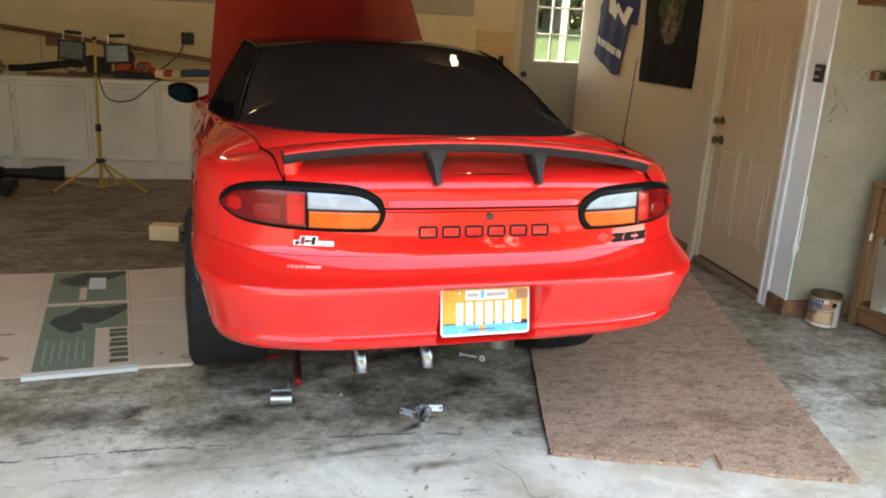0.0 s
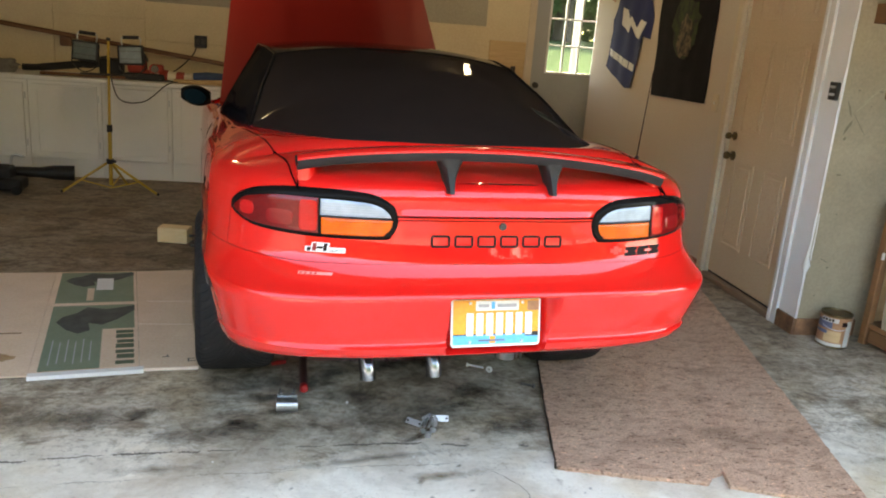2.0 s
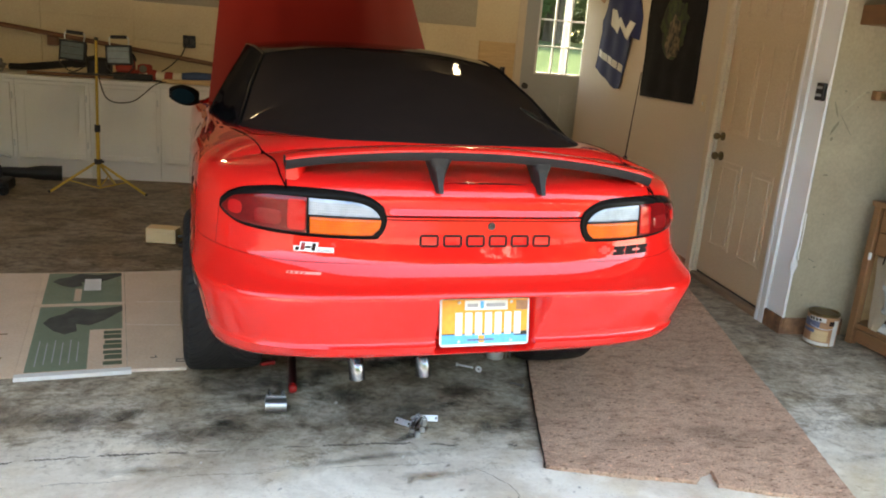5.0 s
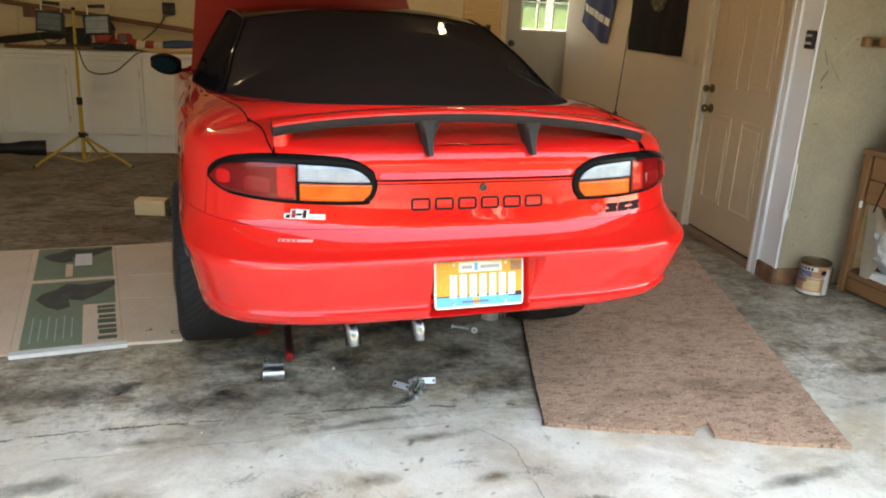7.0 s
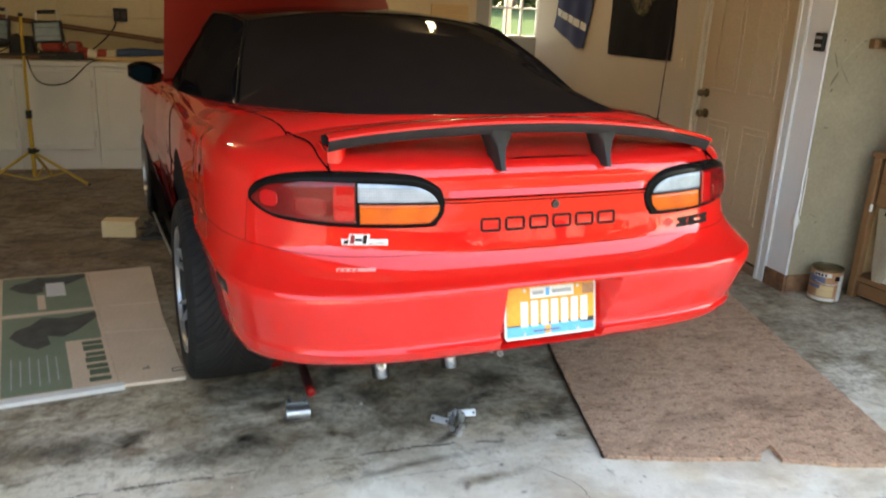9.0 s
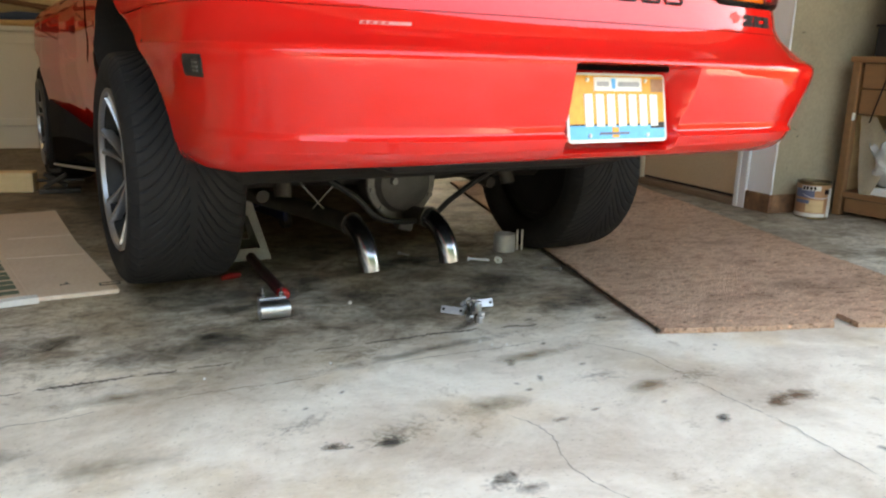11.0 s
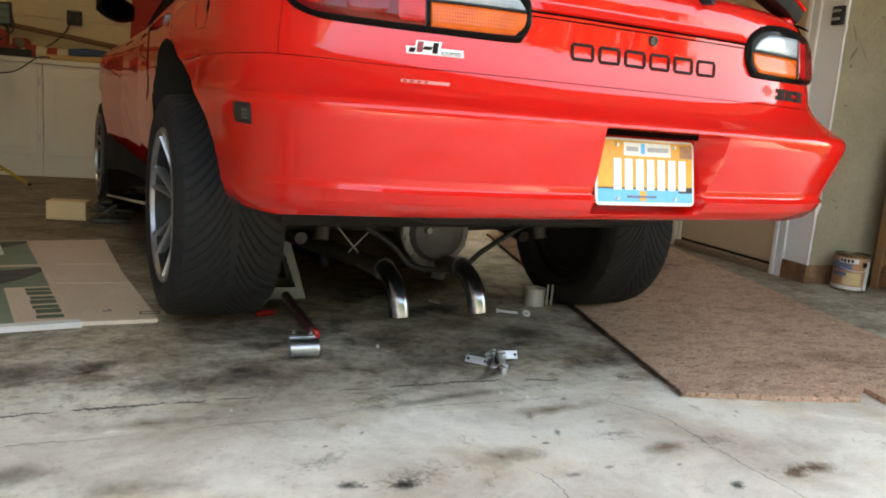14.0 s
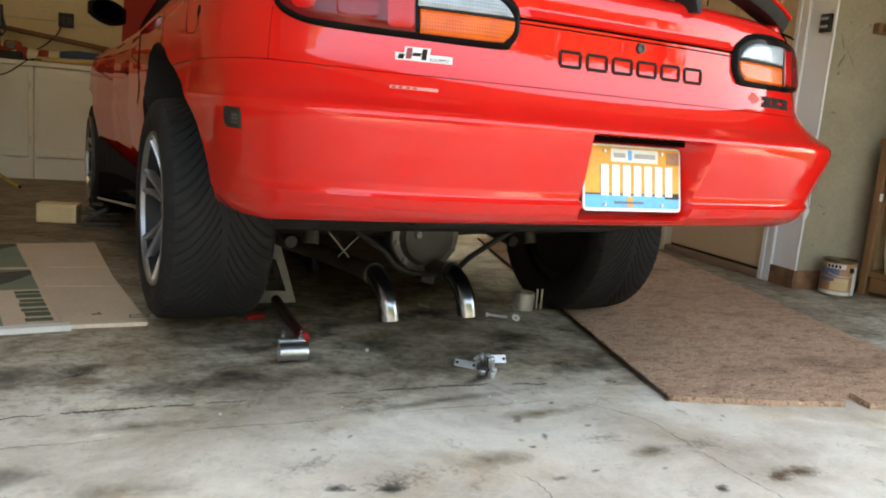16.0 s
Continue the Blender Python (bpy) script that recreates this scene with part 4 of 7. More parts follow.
# the badge across the tail: six hollow dark shapes
for k in range(6):
    s0 = -0.222 + k * 0.0757
    bm = bmesh.new()
    a, b, w0, w1, t = s0, s0 + 0.0625, 0.883, 0.922, 0.0068
    tail_bar(bm, a + 0.004, b - 0.004, w1 - t, w1)
    tail_bar(bm, a + 0.004, b - 0.004, w0, w0 + t)
    tail_bar(bm, a, a + t, w0 + 0.005, w1 - 0.005, n=1)
    tail_bar(bm, b - t, b, w0 + 0.005, w1 - 0.005, n=1)
    part("badge", bm, DECALBLACK, CAR, "dark badge shape inset in the tail")
for k in range(3):                             # three slanted blocks, each a dark shape with a slot
    bm = bmesh.new()
    s0 = 0.462 + k * 0.054
    tail_bar(bm, s0, s0 + 0.048, 0.849, 0.8600, slant=0.003, n=2)
    tail_bar(bm, s0 + 0.004, s0 + 0.052, 0.8670, 0.878, slant=0.003, n=2)
    tail_bar(bm, s0 + 0.014 * (k != 1), s0 + 0.014 * (k != 1) + 0.030, 0.8575, 0.869, slant=0.004, n=2)
    part("model_badge", bm, DECALBLACK, CAR, "black slanted badge block")
bm = bmesh.new()
tail_bar(bm, 0.405, 0.450, 0.862, 0.875, 0.0010, n=2)
tail_bar(bm, 0.418, 0.437, 0.855, 0.882, 0.0012, n=2)
part("faded_badge", bm, FADEDRED, CAR, "faint red emblem")

# sticker under the left lamp
bm = bmesh.new()
tail_bar(bm, -0.606, -0.484, 0.861, 0.876, 0.0012, n=6)
tail_bar(bm, -0.588, -0.534, 0.874, 0.889, 0.0012, slant=0.004, n=4)
STICKER = part("sticker", bm, PLATEWHITE, CAR, "white and black sticker below the tail lamp")
for a, b, w0, w1, m in ((-0.602, -0.590, 0.8635, 0.8735, DECALBLACK), (-0.585, -0.573, 0.8645, 0.887, LENSDARK), (-0.552, -0.541, 0.8645, 0.887, DECALBLACK), (-0.572, -0.554, 0.871, 0.878, DECALBLACK)):
    bm = bmesh.new()
    tail_bar(bm, a, b, w0, w1, 0.0022, slant=0.004, n=2)
    part("sticker_block", bm, m, STICKER, "dark block of the sticker")
# the sticker's reflection in the bumper ledge, painted as a strip with blocks
bm = bmesh.new()
tail_bar(bm, -0.628, -0.526, 0.8005, 0.8070, 0.0012, slant=0.003, n=4)
MIRRORED = part("sticker", bm, REFLECTEDWHITE, CAR, "painted reflection of the sticker on the bumper")
for a in (-0.624, -0.610, -0.594, -0.580):
    bm = bmesh.new()
    tail_bar(bm, a, a + 0.008, 0.8015, 0.8060, 0.0020, slant=0.003, n=1)
    part("sticker_block", bm, FADEDRED, MIRRORED, "dark red block of the painted reflection")
cu = bpy.data.curves.new("sticker_word", "FONT")
cu.body, cu.size, cu.align_x, cu.align_y = "EQUIPPED", 0.0098, "CENTER", "CENTER"
word = new("sticker_word", cu)
word.data.materials.append(DECALBLACK)
word.parent = STICKER
p0, p1 = tail(-0.536, 0.8665, 0.0030), tail(-0.488, 0.8665, 0.0030)
word.matrix_basis = Matrix.Translation((p0 + p1) / 2) @ pose(0, 0, 0, 90, 0, math.degrees(math.atan2(p1.y - p0.y, p1.x - p0.x)))
tagged(word, "small dark lettering on the sticker")

# lock
bm = bmesh.new()
lathe(bm, [(0.001, -0.004), (0.006, -0.004), (0.0075, -0.006), (0.0115, -0.006), (0.0125, 0.0), (0.0125, 0.01)], 20, "y", tail(0.012, 0.950))
part("lock", bm, DARKSTEEL, CAR, "dark key lock", 40)

# side marker lamp on the left corner, with its mate on the right
for sign in (-1, 1):
    bm = bmesh.new()
    tail_patch(bm, sign * 1.018, sign * 1.118, lambda s: 0.690, lambda s: 0.735, 0.004, 8, 5, 0.004)
    mk = part("side_marker", bm, BLACKTRIM, CAR, "dark smoked side marker lamp", 40)
    bm = bmesh.new()
    tail_patch(bm, sign * 1.025, sign * 1.060, lambda s: 0.697, lambda s: 0.728, 0.0055, 5, 5, 0.003, 0.003)
    lens = part("marker_lens", bm, DARKSTEEL, mk, "smoky ribbed lens", 40)
    for w in (0.702, 0.7105, 0.719):
        bm = bmesh.new()
        tube(bm, [tail(sign * s, w, 0.0062) for s in (1.029, 1.042, 1.056)], 0.0013, 6)
        part("lens_rib", bm, CASTIRON, lens, "pale rib of the lens", 60)


# number plate
def plate_point(u, h, out=0.0):
    """h runs 0 to 1 from the plate's lower edge to its upper one."""
    return Vector((0.006 + u, -1.172 + 0.030 * h - out, 0.567 + 0.154 * h))


def plate_bar(bm, u0, u1, h0, h1, o0, o1):
    rings_mesh(bm, [[plate_point(u, h0, o) for u in (u0, u1)] + [plate_point(u, h1, o) for u in (u1, u0)] for o in (o0, o1)], True, True)


def rounded_plate(bm, half, h0, h1, r, o0, o1):
    """A flat sheet with rounded corners on the plate's plane."""
    ring = []
    rh = r / 0.157
    for cu, ch, a0 in ((half - r, h1 - rh, 0), (-half + r, h1 - rh, 90), (-half + r, h0 + rh, 180), (half - r, h0 + rh, 270)):
        for k in range(6):
            t = radians(a0 + 18 * k)
            ring.append((cu + r * math.cos(t), ch + rh * math.sin(t)))
    rings_mesh(bm, [[plate_point(u, h, o) for u, h in ring] for o in (o0, o1)], True, True)


bm = bmesh.new()
rounded_plate(bm, 0.1525, 0.0, 1.0, 0.012, -0.003, 0.0)
PLATE = part("number_plate", bm, PLATEWHITE, CAR, "orange, white and blue number plate in a hollow of the bumper")
for name, u0, u1, h0, h1, m, o in (("plate_field", -0.146, 0.146, 0.25, 0.965, PLATEYELLOW, 0.0012), ("plate_band", -0.146, 0.146, 0.05, 0.25, PLATEBLUE, 0.0012),
                                   ("plate_skyline", -0.146, 0.146, 0.245, 0.268, DARKSTEEL, 0.0016), ("plate_tower", -0.096, -0.091, 0.26, 0.60, DARKSTEEL, 0.0016), ("plate_tower", 0.004, 0.009, 0.26, 0.60, DARKSTEEL, 0.0016),
                                   ("plate_shore", 0.100, 0.146, 0.20, 0.29, DARKSTEEL, 0.0016), ("plate_header", -0.070, 0.076, 0.745, 0.945, PLATEWHITE, 0.0020),
                                   ("month_sticker", 0.106, 0.146, 0.735, 0.93, LABELORANGE, 0.0020), ("header_bar", -0.062, -0.026, 0.81, 0.88, GREYENAMEL, 0.0026),
                                   ("header_bar", -0.018, -0.006, 0.775, 0.93, PLATEBLUE, 0.0026), ("header_bar", 0.002, 0.068, 0.81, 0.88, GREYENAMEL, 0.0026), ("footer_bar", -0.060, 0.030, 0.115, 0.150, LABELBLUE, 0.0026),
                                   ("plate_sun", -0.022, -0.002, 0.07, 0.22, PLATEYELLOW, 0.0020)):
    bm = bmesh.new()
    plate_bar(bm, u0, u1, h0, h1, 0, o)
    part(name, bm, m, PLATE, name.replace("_", " ") + " of the number plate")
for k in range(7):
    bm = bmesh.new()
    u = -0.090 + k * 0.0335
    plate_bar(bm, u - 0.0115, u + 0.0115, 0.235, 0.70, 0, 0.0034)
    part("plate_bar", bm, PLATEWHITE, PLATE, "white bar on the number plate")
# shade under the hollow's upper edge, modelled as a black strip
bm = bmesh.new()
box(bm, (0.0, -1.148, 0.7335), (0.290, 0.050, 0.014), 0.003)
part("plate_top_shade", bm, SEAMBLACK, CAR, "black strip for the shade at the top of the plate's hollow")
for u, h in ((-0.089, 0.90), (0.089, 0.90), (-0.089, 0.10), (0.089, 0.10)):
    bm = bmesh.new()
    lathe(bm, [(0.0001, -0.0045), (0.004, -0.004), (0.0055, -0.001), (0.0055, 0.003)], 10, "y", plate_point(u, h))
    part("plate_bolt", bm, ZINC, PLATE, "small bolt", 40)


# ---- wheels
def tyre_mesh(r=0.352, width=0.27, n=660, rim=0.238):
    """A wide tyre with slanted, curved grooves in its tread."""
    half = width / 2
    prof = [(rim - 0.006, -half + 0.035), (rim + 0.004, -half + 0.012), (rim + 0.03, -half - 0.002), (r - 0.055, -half - 0.006), (r - 0.025, -half + 0.004), (r - 0.009, -half + 0.018)]
    m = 150
    for i in range(m + 1):
        x = -half + 0.028 + (width - 0.056) * i / m
        prof.append((r - 0.006 * (2 * abs(i / m - 0.5)) ** 3, x))
    prof += [(a, -b) for a, b in reversed(prof[:6])]
    bm = bmesh.new()
    rings = []
    for rr, x in prof:
        ring = []
        for k in range(n):
            a = k * math.tau / n
            q = abs(x) / half
            d = 0.0
            if rr > r - 0.03:
                f = abs((k / n * 60 - 5.0 * (1 - (1 - min(1.0, q)) ** 2.0) + 0.5 * (x > 0)) % 1.0 - 0.5) * 2
                if q > 0.07:
                    d = 0.0045 * (1 - f / 0.22) ** 0.5 if f < 0.22 else 0.0
            ring.append((x, (rr - d) * math.cos(a), (rr - d) * math.sin(a)))
        rings.append(ring)
    rings_mesh(bm, rings, True, False)
    return bm


def rim_meshes(wheel, side, rim=0.240, spokes=6, rim_out=0.0):
    """Barrel, bright lip, twin spokes, hub, disc."""
    bm = bmesh.new()
    lathe(bm, [(rim, 0.120), (rim + 0.004, 0.133), (rim - 0.002, 0.138), (rim - 0.009, 0.135), (rim - 0.011, 0.122), (rim - 0.006, 0.118)], 64, "x", closed=True)
    bmesh.ops.scale(bm, vec=(side, 1, 1), verts=bm.verts)
    lip = part("rim", bm, SILVER, wheel, "silver alloy rim with polished lip", 35)
    bm = bmesh.new()
    lathe(bm, [(rim - 0.006, 0.120), (rim - 0.018, 0.120), (rim - 0.030, 0.05), (rim - 0.034, -0.12), (rim - 0.004, -0.12)], 64, "x", closed=True)
    bmesh.ops.scale(bm, vec=(side, 1, 1), verts=bm.verts)
    part("barrel", bm, BLACKTRIM, lip, "black rim barrel", 35)
    for k in range(spokes):
        for off in (-0.16, 0.16):
            a = k * math.tau / spokes + off + 0.3
            b = k * math.tau / spokes + off * 0.55 + 0.3
            bm = bmesh.new()
            rings = []
            for t in np.linspace(0, 1, 6):
                rr, ang = 0.055 + (rim - 0.070) * t, b + (a - b) * t
                wid, x = 0.0105 - 0.003 * math.sin(t * 3.1), 0.082 + 0.040 * t ** 1.5
                c, s = math.cos(ang), math.sin(ang)
                rings.append([(side * (x + dx), rr * c - dy * s, rr * s + dy * c) for dx, dy in ((0, -wid), (0.010, -wid * 0.55), (0.010, wid * 0.55), (0, wid), (-0.022, wid * 0.7), (-0.022, -wid * 0.7))])
            rings_mesh(bm, rings, True, True)
            part("spoke", bm, SILVER, lip, "", 35)
    bm = bmesh.new()
    lathe(bm, [(0.001, 0.102), (0.03, 0.102), (0.036, 0.094), (0.07, 0.088), (0.075, 0.06), (0.001, 0.06)], 32, "x")
    bmesh.ops.scale(bm, vec=(side, 1, 1), verts=bm.verts)
    part("hub", bm, BLACKTRIM, lip, "black hub with centre cap", 35)
    bm = bmesh.new()
    lathe(bm, [(0.001, 0.03), (0.155, 0.03), (0.155, 0.012), (0.001, 0.012)], 40, "x")
    bmesh.ops.scale(bm, vec=(side, 1, 1), verts=bm.verts)
    part("brake_disc", bm, DARKSTEEL, lip, "brake disc", 35)
    bm = bmesh.new()
    lathe(bm, [(0.001, -0.085), (0.12, -0.085), (0.16, -0.100), (rim - 0.002, -0.104), (rim - 0.002, -0.098), (0.16, -0.094), (0.12, -0.079), (0.001, -0.079)], 40, "x")
    bmesh.ops.scale(bm, vec=(side, 1, 1), verts=bm.verts)
    part("backing_plate", bm, RUBBER, lip, "black inner dust plate", 35)
    lip.location.x += side * rim_out


for side in (-1, 1):
    for v, r, x, w in ((0.0, 0.352, 0.768 if side < 0 else 0.775, 0.315), (WHEELBASE, 0.330, 0.785, 0.24)):
        bm = tyre_mesh(r, w) if v == 0 else lathe(bmesh.new(), [(0.234, -0.09), (0.25, -0.118), (0.30, -0.124), (0.322, -0.105), (0.33, -0.08), (0.33, 0.08), (0.322, 0.105), (0.30, 0.124), (0.25, 0.118), (0.234, 0.09)], 64, "x", closed=True)
        wh = part("wheel", bm, RUBBER, CAR, "wide black road tyre on an alloy wheel", 32, at=pose(side * x, v, r + (0.035 if v == 0 and side < 0 else 0.0)))
        rim_meshes(wh, side, rim_out=0.020 if v == 0 else 0.0)

# ---- underneath
bm = boxes(((0, 0.95, 0.40), (1.30, 2.6, 0.05), 0.02), ((0, -0.68, 0.555), (1.25, 0.75, 0.06), 0.02), ((0.02, -0.60, 0.50), (0.8, 0.34, 0.10), 0.03))
part("underbody", bm, UNDERSIDE, CAR, "grimy dark floor pan and tank")
bm = bmesh.new()
tube(bm, [(x, 0, 0.352) for x in np.linspace(-0.66, 0.66, 8)], [0.05, 0.042, 0.042, 0.05, 0.05, 0.042, 0.042, 0.05], 16)
part("rear_axle", bm, DARKSTEEL, CAR, "dark rear axle tube", 40)
bm = bmesh.new()
ring = []
cov = [(0.128, -0.095), (0.134, -0.105), (0.130, -0.118), (0.112, -0.124), (0.095, -0.150), (0.05, -0.168), (0.001, -0.170)]
lathe(bm, [(0.11, 0.02), (0.12, -0.08)] + cov, 36, "y", (0.000, 0, 0.325))
part("differential", bm, DIRTYGREY, CAR, "grey bolted differential cover", 35)
for k in range(10):
    a = k * math.tau / 10 + 0.2
    bm = bmesh.new()
    lathe(bm, [(0.001, -0.134), (0.0095, -0.134), (0.0105, -0.122), (0.015, -0.121), (0.015, -0.116)], 6, "y", (0.119 * math.cos(a), 0, 0.325 + 0.119 * math.sin(a)))
    part("cover_bolt", bm, CASTIRON, CAR)
bm = bmesh.new()
lathe(bm, [(0.106, -0.120), (0.110, -0.1275), (0.131, -0.1215), (0.1355, -0.112), (0.134, -0.104)], 36, "y", (0.000, 0, 0.325))
part("cover_flange", bm, CASTIRON, CAR, "scraped bare flange of the cover", 35)
bm = bmesh.new()
lathe(bm, [(0.001, -0.178), (0.012, -0.178), (0.014, -0.172), (0.014, -0.150)], 6, "y", (-0.055, 0, 0.335))
part("filler_plug", bm, CASTIRON, CAR)


def bar(name, pts, r, mat, label, n=10, curve=True):
    bm = bmesh.new()
    tube(bm, smooth_curve(pts, 10) if curve else pts, r, n)
    return part(name, bm, mat, CAR, label, 60)


bar("anti_roll_bar", [(-0.60, 0.10, 0.40), (-0.58, -0.16, 0.405), (-0.40, -0.19, 0.40), (-0.22, -0.20, 0.30), (-0.12, -0.20, 0.215), (0.06, -0.20, 0.205), (0.16, -0.20, 0.27), (0.34, -0.19, 0.36), (0.58, -0.16, 0.40), (0.60, 0.10, 0.40)], 0.010, BLACKTRIM, "dark bent anti-roll bar")
bar("track_rod", [(-0.58, -0.13, 0.37), (0.62, -0.11, 0.47)], 0.014, DARKSTEEL, "dark track rod", curve=False)
bar("shock_absorber", [(-0.44, -0.14, 0.30), (-0.40, -0.06, 0.62)], 0.028, DARKSTEEL, "dark shock absorber", curve=False)
bar("shock_absorber", [(0.44, -0.14, 0.30), (0.40, -0.06, 0.62)], 0.028, DARKSTEEL, "dark shock absorber", curve=False)
bar("trailing_arm", [(-0.46, 0.0, 0.28), (-0.44, 0.55, 0.33)], 0.022, DARKSTEEL, "dark trailing arm", curve=False)
bar("trailing_arm", [(0.46, 0.0, 0.28), (0.44, 0.55, 0.33)], 0.022, DARKSTEEL, "dark trailing arm", curve=False)
bar("hanger_rod", [(-0.40, -0.10, 0.375), (-0.285, -0.10, 0.245)], 0.0030, CASTIRON, "thin dull steel hanger rod", curve=False)
bar("hanger_rod", [(-0.245, -0.10, 0.325), (-0.320, -0.09, 0.245)], 0.0030, CASTIRON, "thin dull steel hanger rod", curve=False)
bm = bmesh.new()
box(bm, (0.085, -0.02, 0.235), (0.06, 0.05, 0.22), 0.008, (0, 14, 0))
box(bm, (0.13, -0.10, 0.37), (0.14, 0.03, 0.035), 0.006)
part("rod_bracket", bm, DARKSTEEL, CAR, "dark mounting bracket")
for x0, x1, x2 in ((-0.440, -0.243, -0.229), (-0.010, 0.050, 0.064)):
    pipe = bar("exhaust_pipe", [(x0 - 0.06, 0.75, 0.27), (x0, 0.35, 0.25), (x1 - 0.03, -0.02, 0.215), (x1, -0.245, 0.211)], 0.031, DARKSTEEL, "dark exhaust pipe", 16)
    bm = bmesh.new()
    path = smooth_curve([(x1, -0.225, 0.214), (x1 + 0.002, -0.265, 0.205), (x1 + 0.006, -0.305, 0.178), (x1 + 0.011, -0.337, 0.135), (x2, -0.350, 0.082)], 8)
    tube(bm, path, 0.034, 20, False)
    tip = part("turned_down_tip", bm, TIPSTEEL, pipe, "bright turned-down tip", 60)
    bm = bmesh.new()
    tube(bm, path, 0.031, 20, True)
    part("tip_bore", bm, UNDERSIDE, tip, "sooty inside of the tip", 60)
    bm = bmesh.new()
    lathe(bm, [(0.034, -0.010), (0.038, -0.010), (0.038, 0.010), (0.034, 0.010)], 24, "y", (x1, -0.228, 0.214), closed=True)
    part("clamp_ring", bm, DARKSTEEL, pipe, "pipe clamp", 40)

# bumper under-edge and sill
bm = bmesh.new()
rows = []
for f, w in ((1.0, 0.525), (0.95, 0.520), (0.86, 0.545)):
    us, vs, _ = rear_curve(0.525, 90)
    rows.append([(u * (0.4 + 0.6 * f), V0 + (v - V0) * f, w) for u, v in zip(us, vs)])
rings_mesh(bm, rows, False, False)
part("bumper_lip", bm, RED, CAR, "rolled lower edge of the bumper", 60)
for side in (-1, 1):
    bm = bmesh.new()
    rows = []
    for v in np.linspace(0.44, 2.16, 30):
        a = 0.893
        z = drop(v)
        zb = 0.378 - 0.11 * v
        rows.append([(side * x, v, w) for x, w in ((a + 0.004, 0.50 + 0.06 * (v - 0.44) + z), (a + 0.012, 0.46 + 0.05 * (v - 0.44) + z), (a + 0.010, zb + 0.025), (a - 0.02, zb), (a - 0.12, zb))])
    rings_mesh(bm, rows, False, False)
    sill = part("sill", bm, SIDEBLACK, CAR, "black sill skirt", 50)
    bm = bmesh.new()
    tube(bm, [(side * 0.900, v, 0.376 - 0.11 * v) for v in np.linspace(0.46, 2.16, 10)], 0.006, 8)
    part("sill_strip", bm, ZINC, sill, "bright strip along the sill")
    # door gaps
    bm = bmesh.new()
    tube(bm, [(side * (row_shape(w)[0] * side_scale(0.5 + (w - 0.55) * 0.35) + 0.001), 0.5 + (w - 0.55) * 0.35, w + drop(0.5)) for w in np.linspace(0.62, 1.06, 14)], 0.0016, 6)
    part("seam", bm, SEAMBLACK, CAR, "dark gap behind the door")


# ---- mirror, aerial, raised bonnet
for side in (-1, 1):
    bm = bmesh.new()
    rings = []
    for t in np.linspace(0, 1, 9):
        k = math.sin(math.pi * (0.12 + 0.80 * t)) ** 0.6
        x = 0.860 + 0.160 * t
        h, d = 0.057 * k, 0.055 * k
        rings.append([(side * x, 1.34 + d * 0.9 * math.cos(a) - 0.03 * t + (0.02 if math.cos(a) > 0 else 0), 1.072 + 0.022 * t + h * math.sin(a)) for a in np.linspace(0, math.tau, 18)[:-1]])
    rings_mesh(bm, rings, True, True)
    mir = part("door_mirror", bm, BLACKPAINT, CAR, "black door mirror", 40)
    bm = bmesh.new()
    pts = []
    for a in np.linspace(0, math.tau, 25)[:-1]:
        pts.append((side * (0.945 + 0.060 * math.cos(a)), 1.265 - 0.012 * math.cos(a) + 0.004 * math.sin(a), 1.084 + 0.040 * math.sin(a) + 0.010 * math.cos(a)))
    f1 = [bm.verts.new(p) for p in pts]
    f2 = [bm.verts.new((p[0], p[1] + 0.03, p[2])) for p in pts]
    bm.faces.new(f1)
    for i in range(24):
        bm.faces.new((f1[i], f1[(i + 1) % 24], f2[(i + 1) % 24], f2[i]))
    part("mirror_glass", bm, MIRROR, mir, "mirror glass")

bm = bmesh.new()
tube(bm, [(0.795, -0.54, 1.070), (0.797, -0.535, 1.102)], [0.016, 0.008], 12)
tube(bm, [(0.797, -0.535, 1.10), (0.838, -0.50, 1.44)], [0.0028, 0.0016], 8)
part("aerial", bm, DECALBLACK, CAR, "thin black rod aerial on the rear wing", 40)

bm = bmesh.new()
rows = []
ang = radians(50)
for t in np.linspace(0, 1, 24):
    half = 0.80 - 0.12 * t - (0.10 * max(0, (t - 0.85) / 0.15) ** 2)
    y, z = 2.06 + 1.25 * t * math.cos(ang), 0.985 + 1.25 * t * math.sin(ang)
    row = []
    for x in np.linspace(-1, 1, 21):
        crown = 0.045 * (1 - x * x) + (0.012 if abs(abs(x) - 0.42) < 0.12 else 0)
        row.append((half * x, y - crown * math.sin(ang), z + crown * math.cos(ang)))
    rows.append(row)
a = rings_mesh(bm, rows, False, False)
b = rings_mesh(bm, [[(x, y + 0.03 * math.sin(ang), z - 0.03 * math.cos(ang)) for x, y, z in r] for r in rows], False, False)
for i in range(len(rows) - 1):
    for j in (0, -1):
        bm.faces.new((a[i][j], a[i + 1][j], b[i + 1][j], b[i][j]))
for i in (0, -1):
    for j in range(20):
        bm.faces.new((a[i][j], a[i][j + 1], b[i][j + 1], b[i][j]))
# same paint as the body, with the shade painted in
part("bonnet", bm, SHADEDRED, CAR, "raised red bonnet, its paint darkened for the shade it stands in", 40)
bm = boxes(((0, 2.85, 0.62), (1.3, 1.3, 0.35), 0.05))
part("engine_bay", bm, DARKSTEEL, CAR, "dark engine bay")


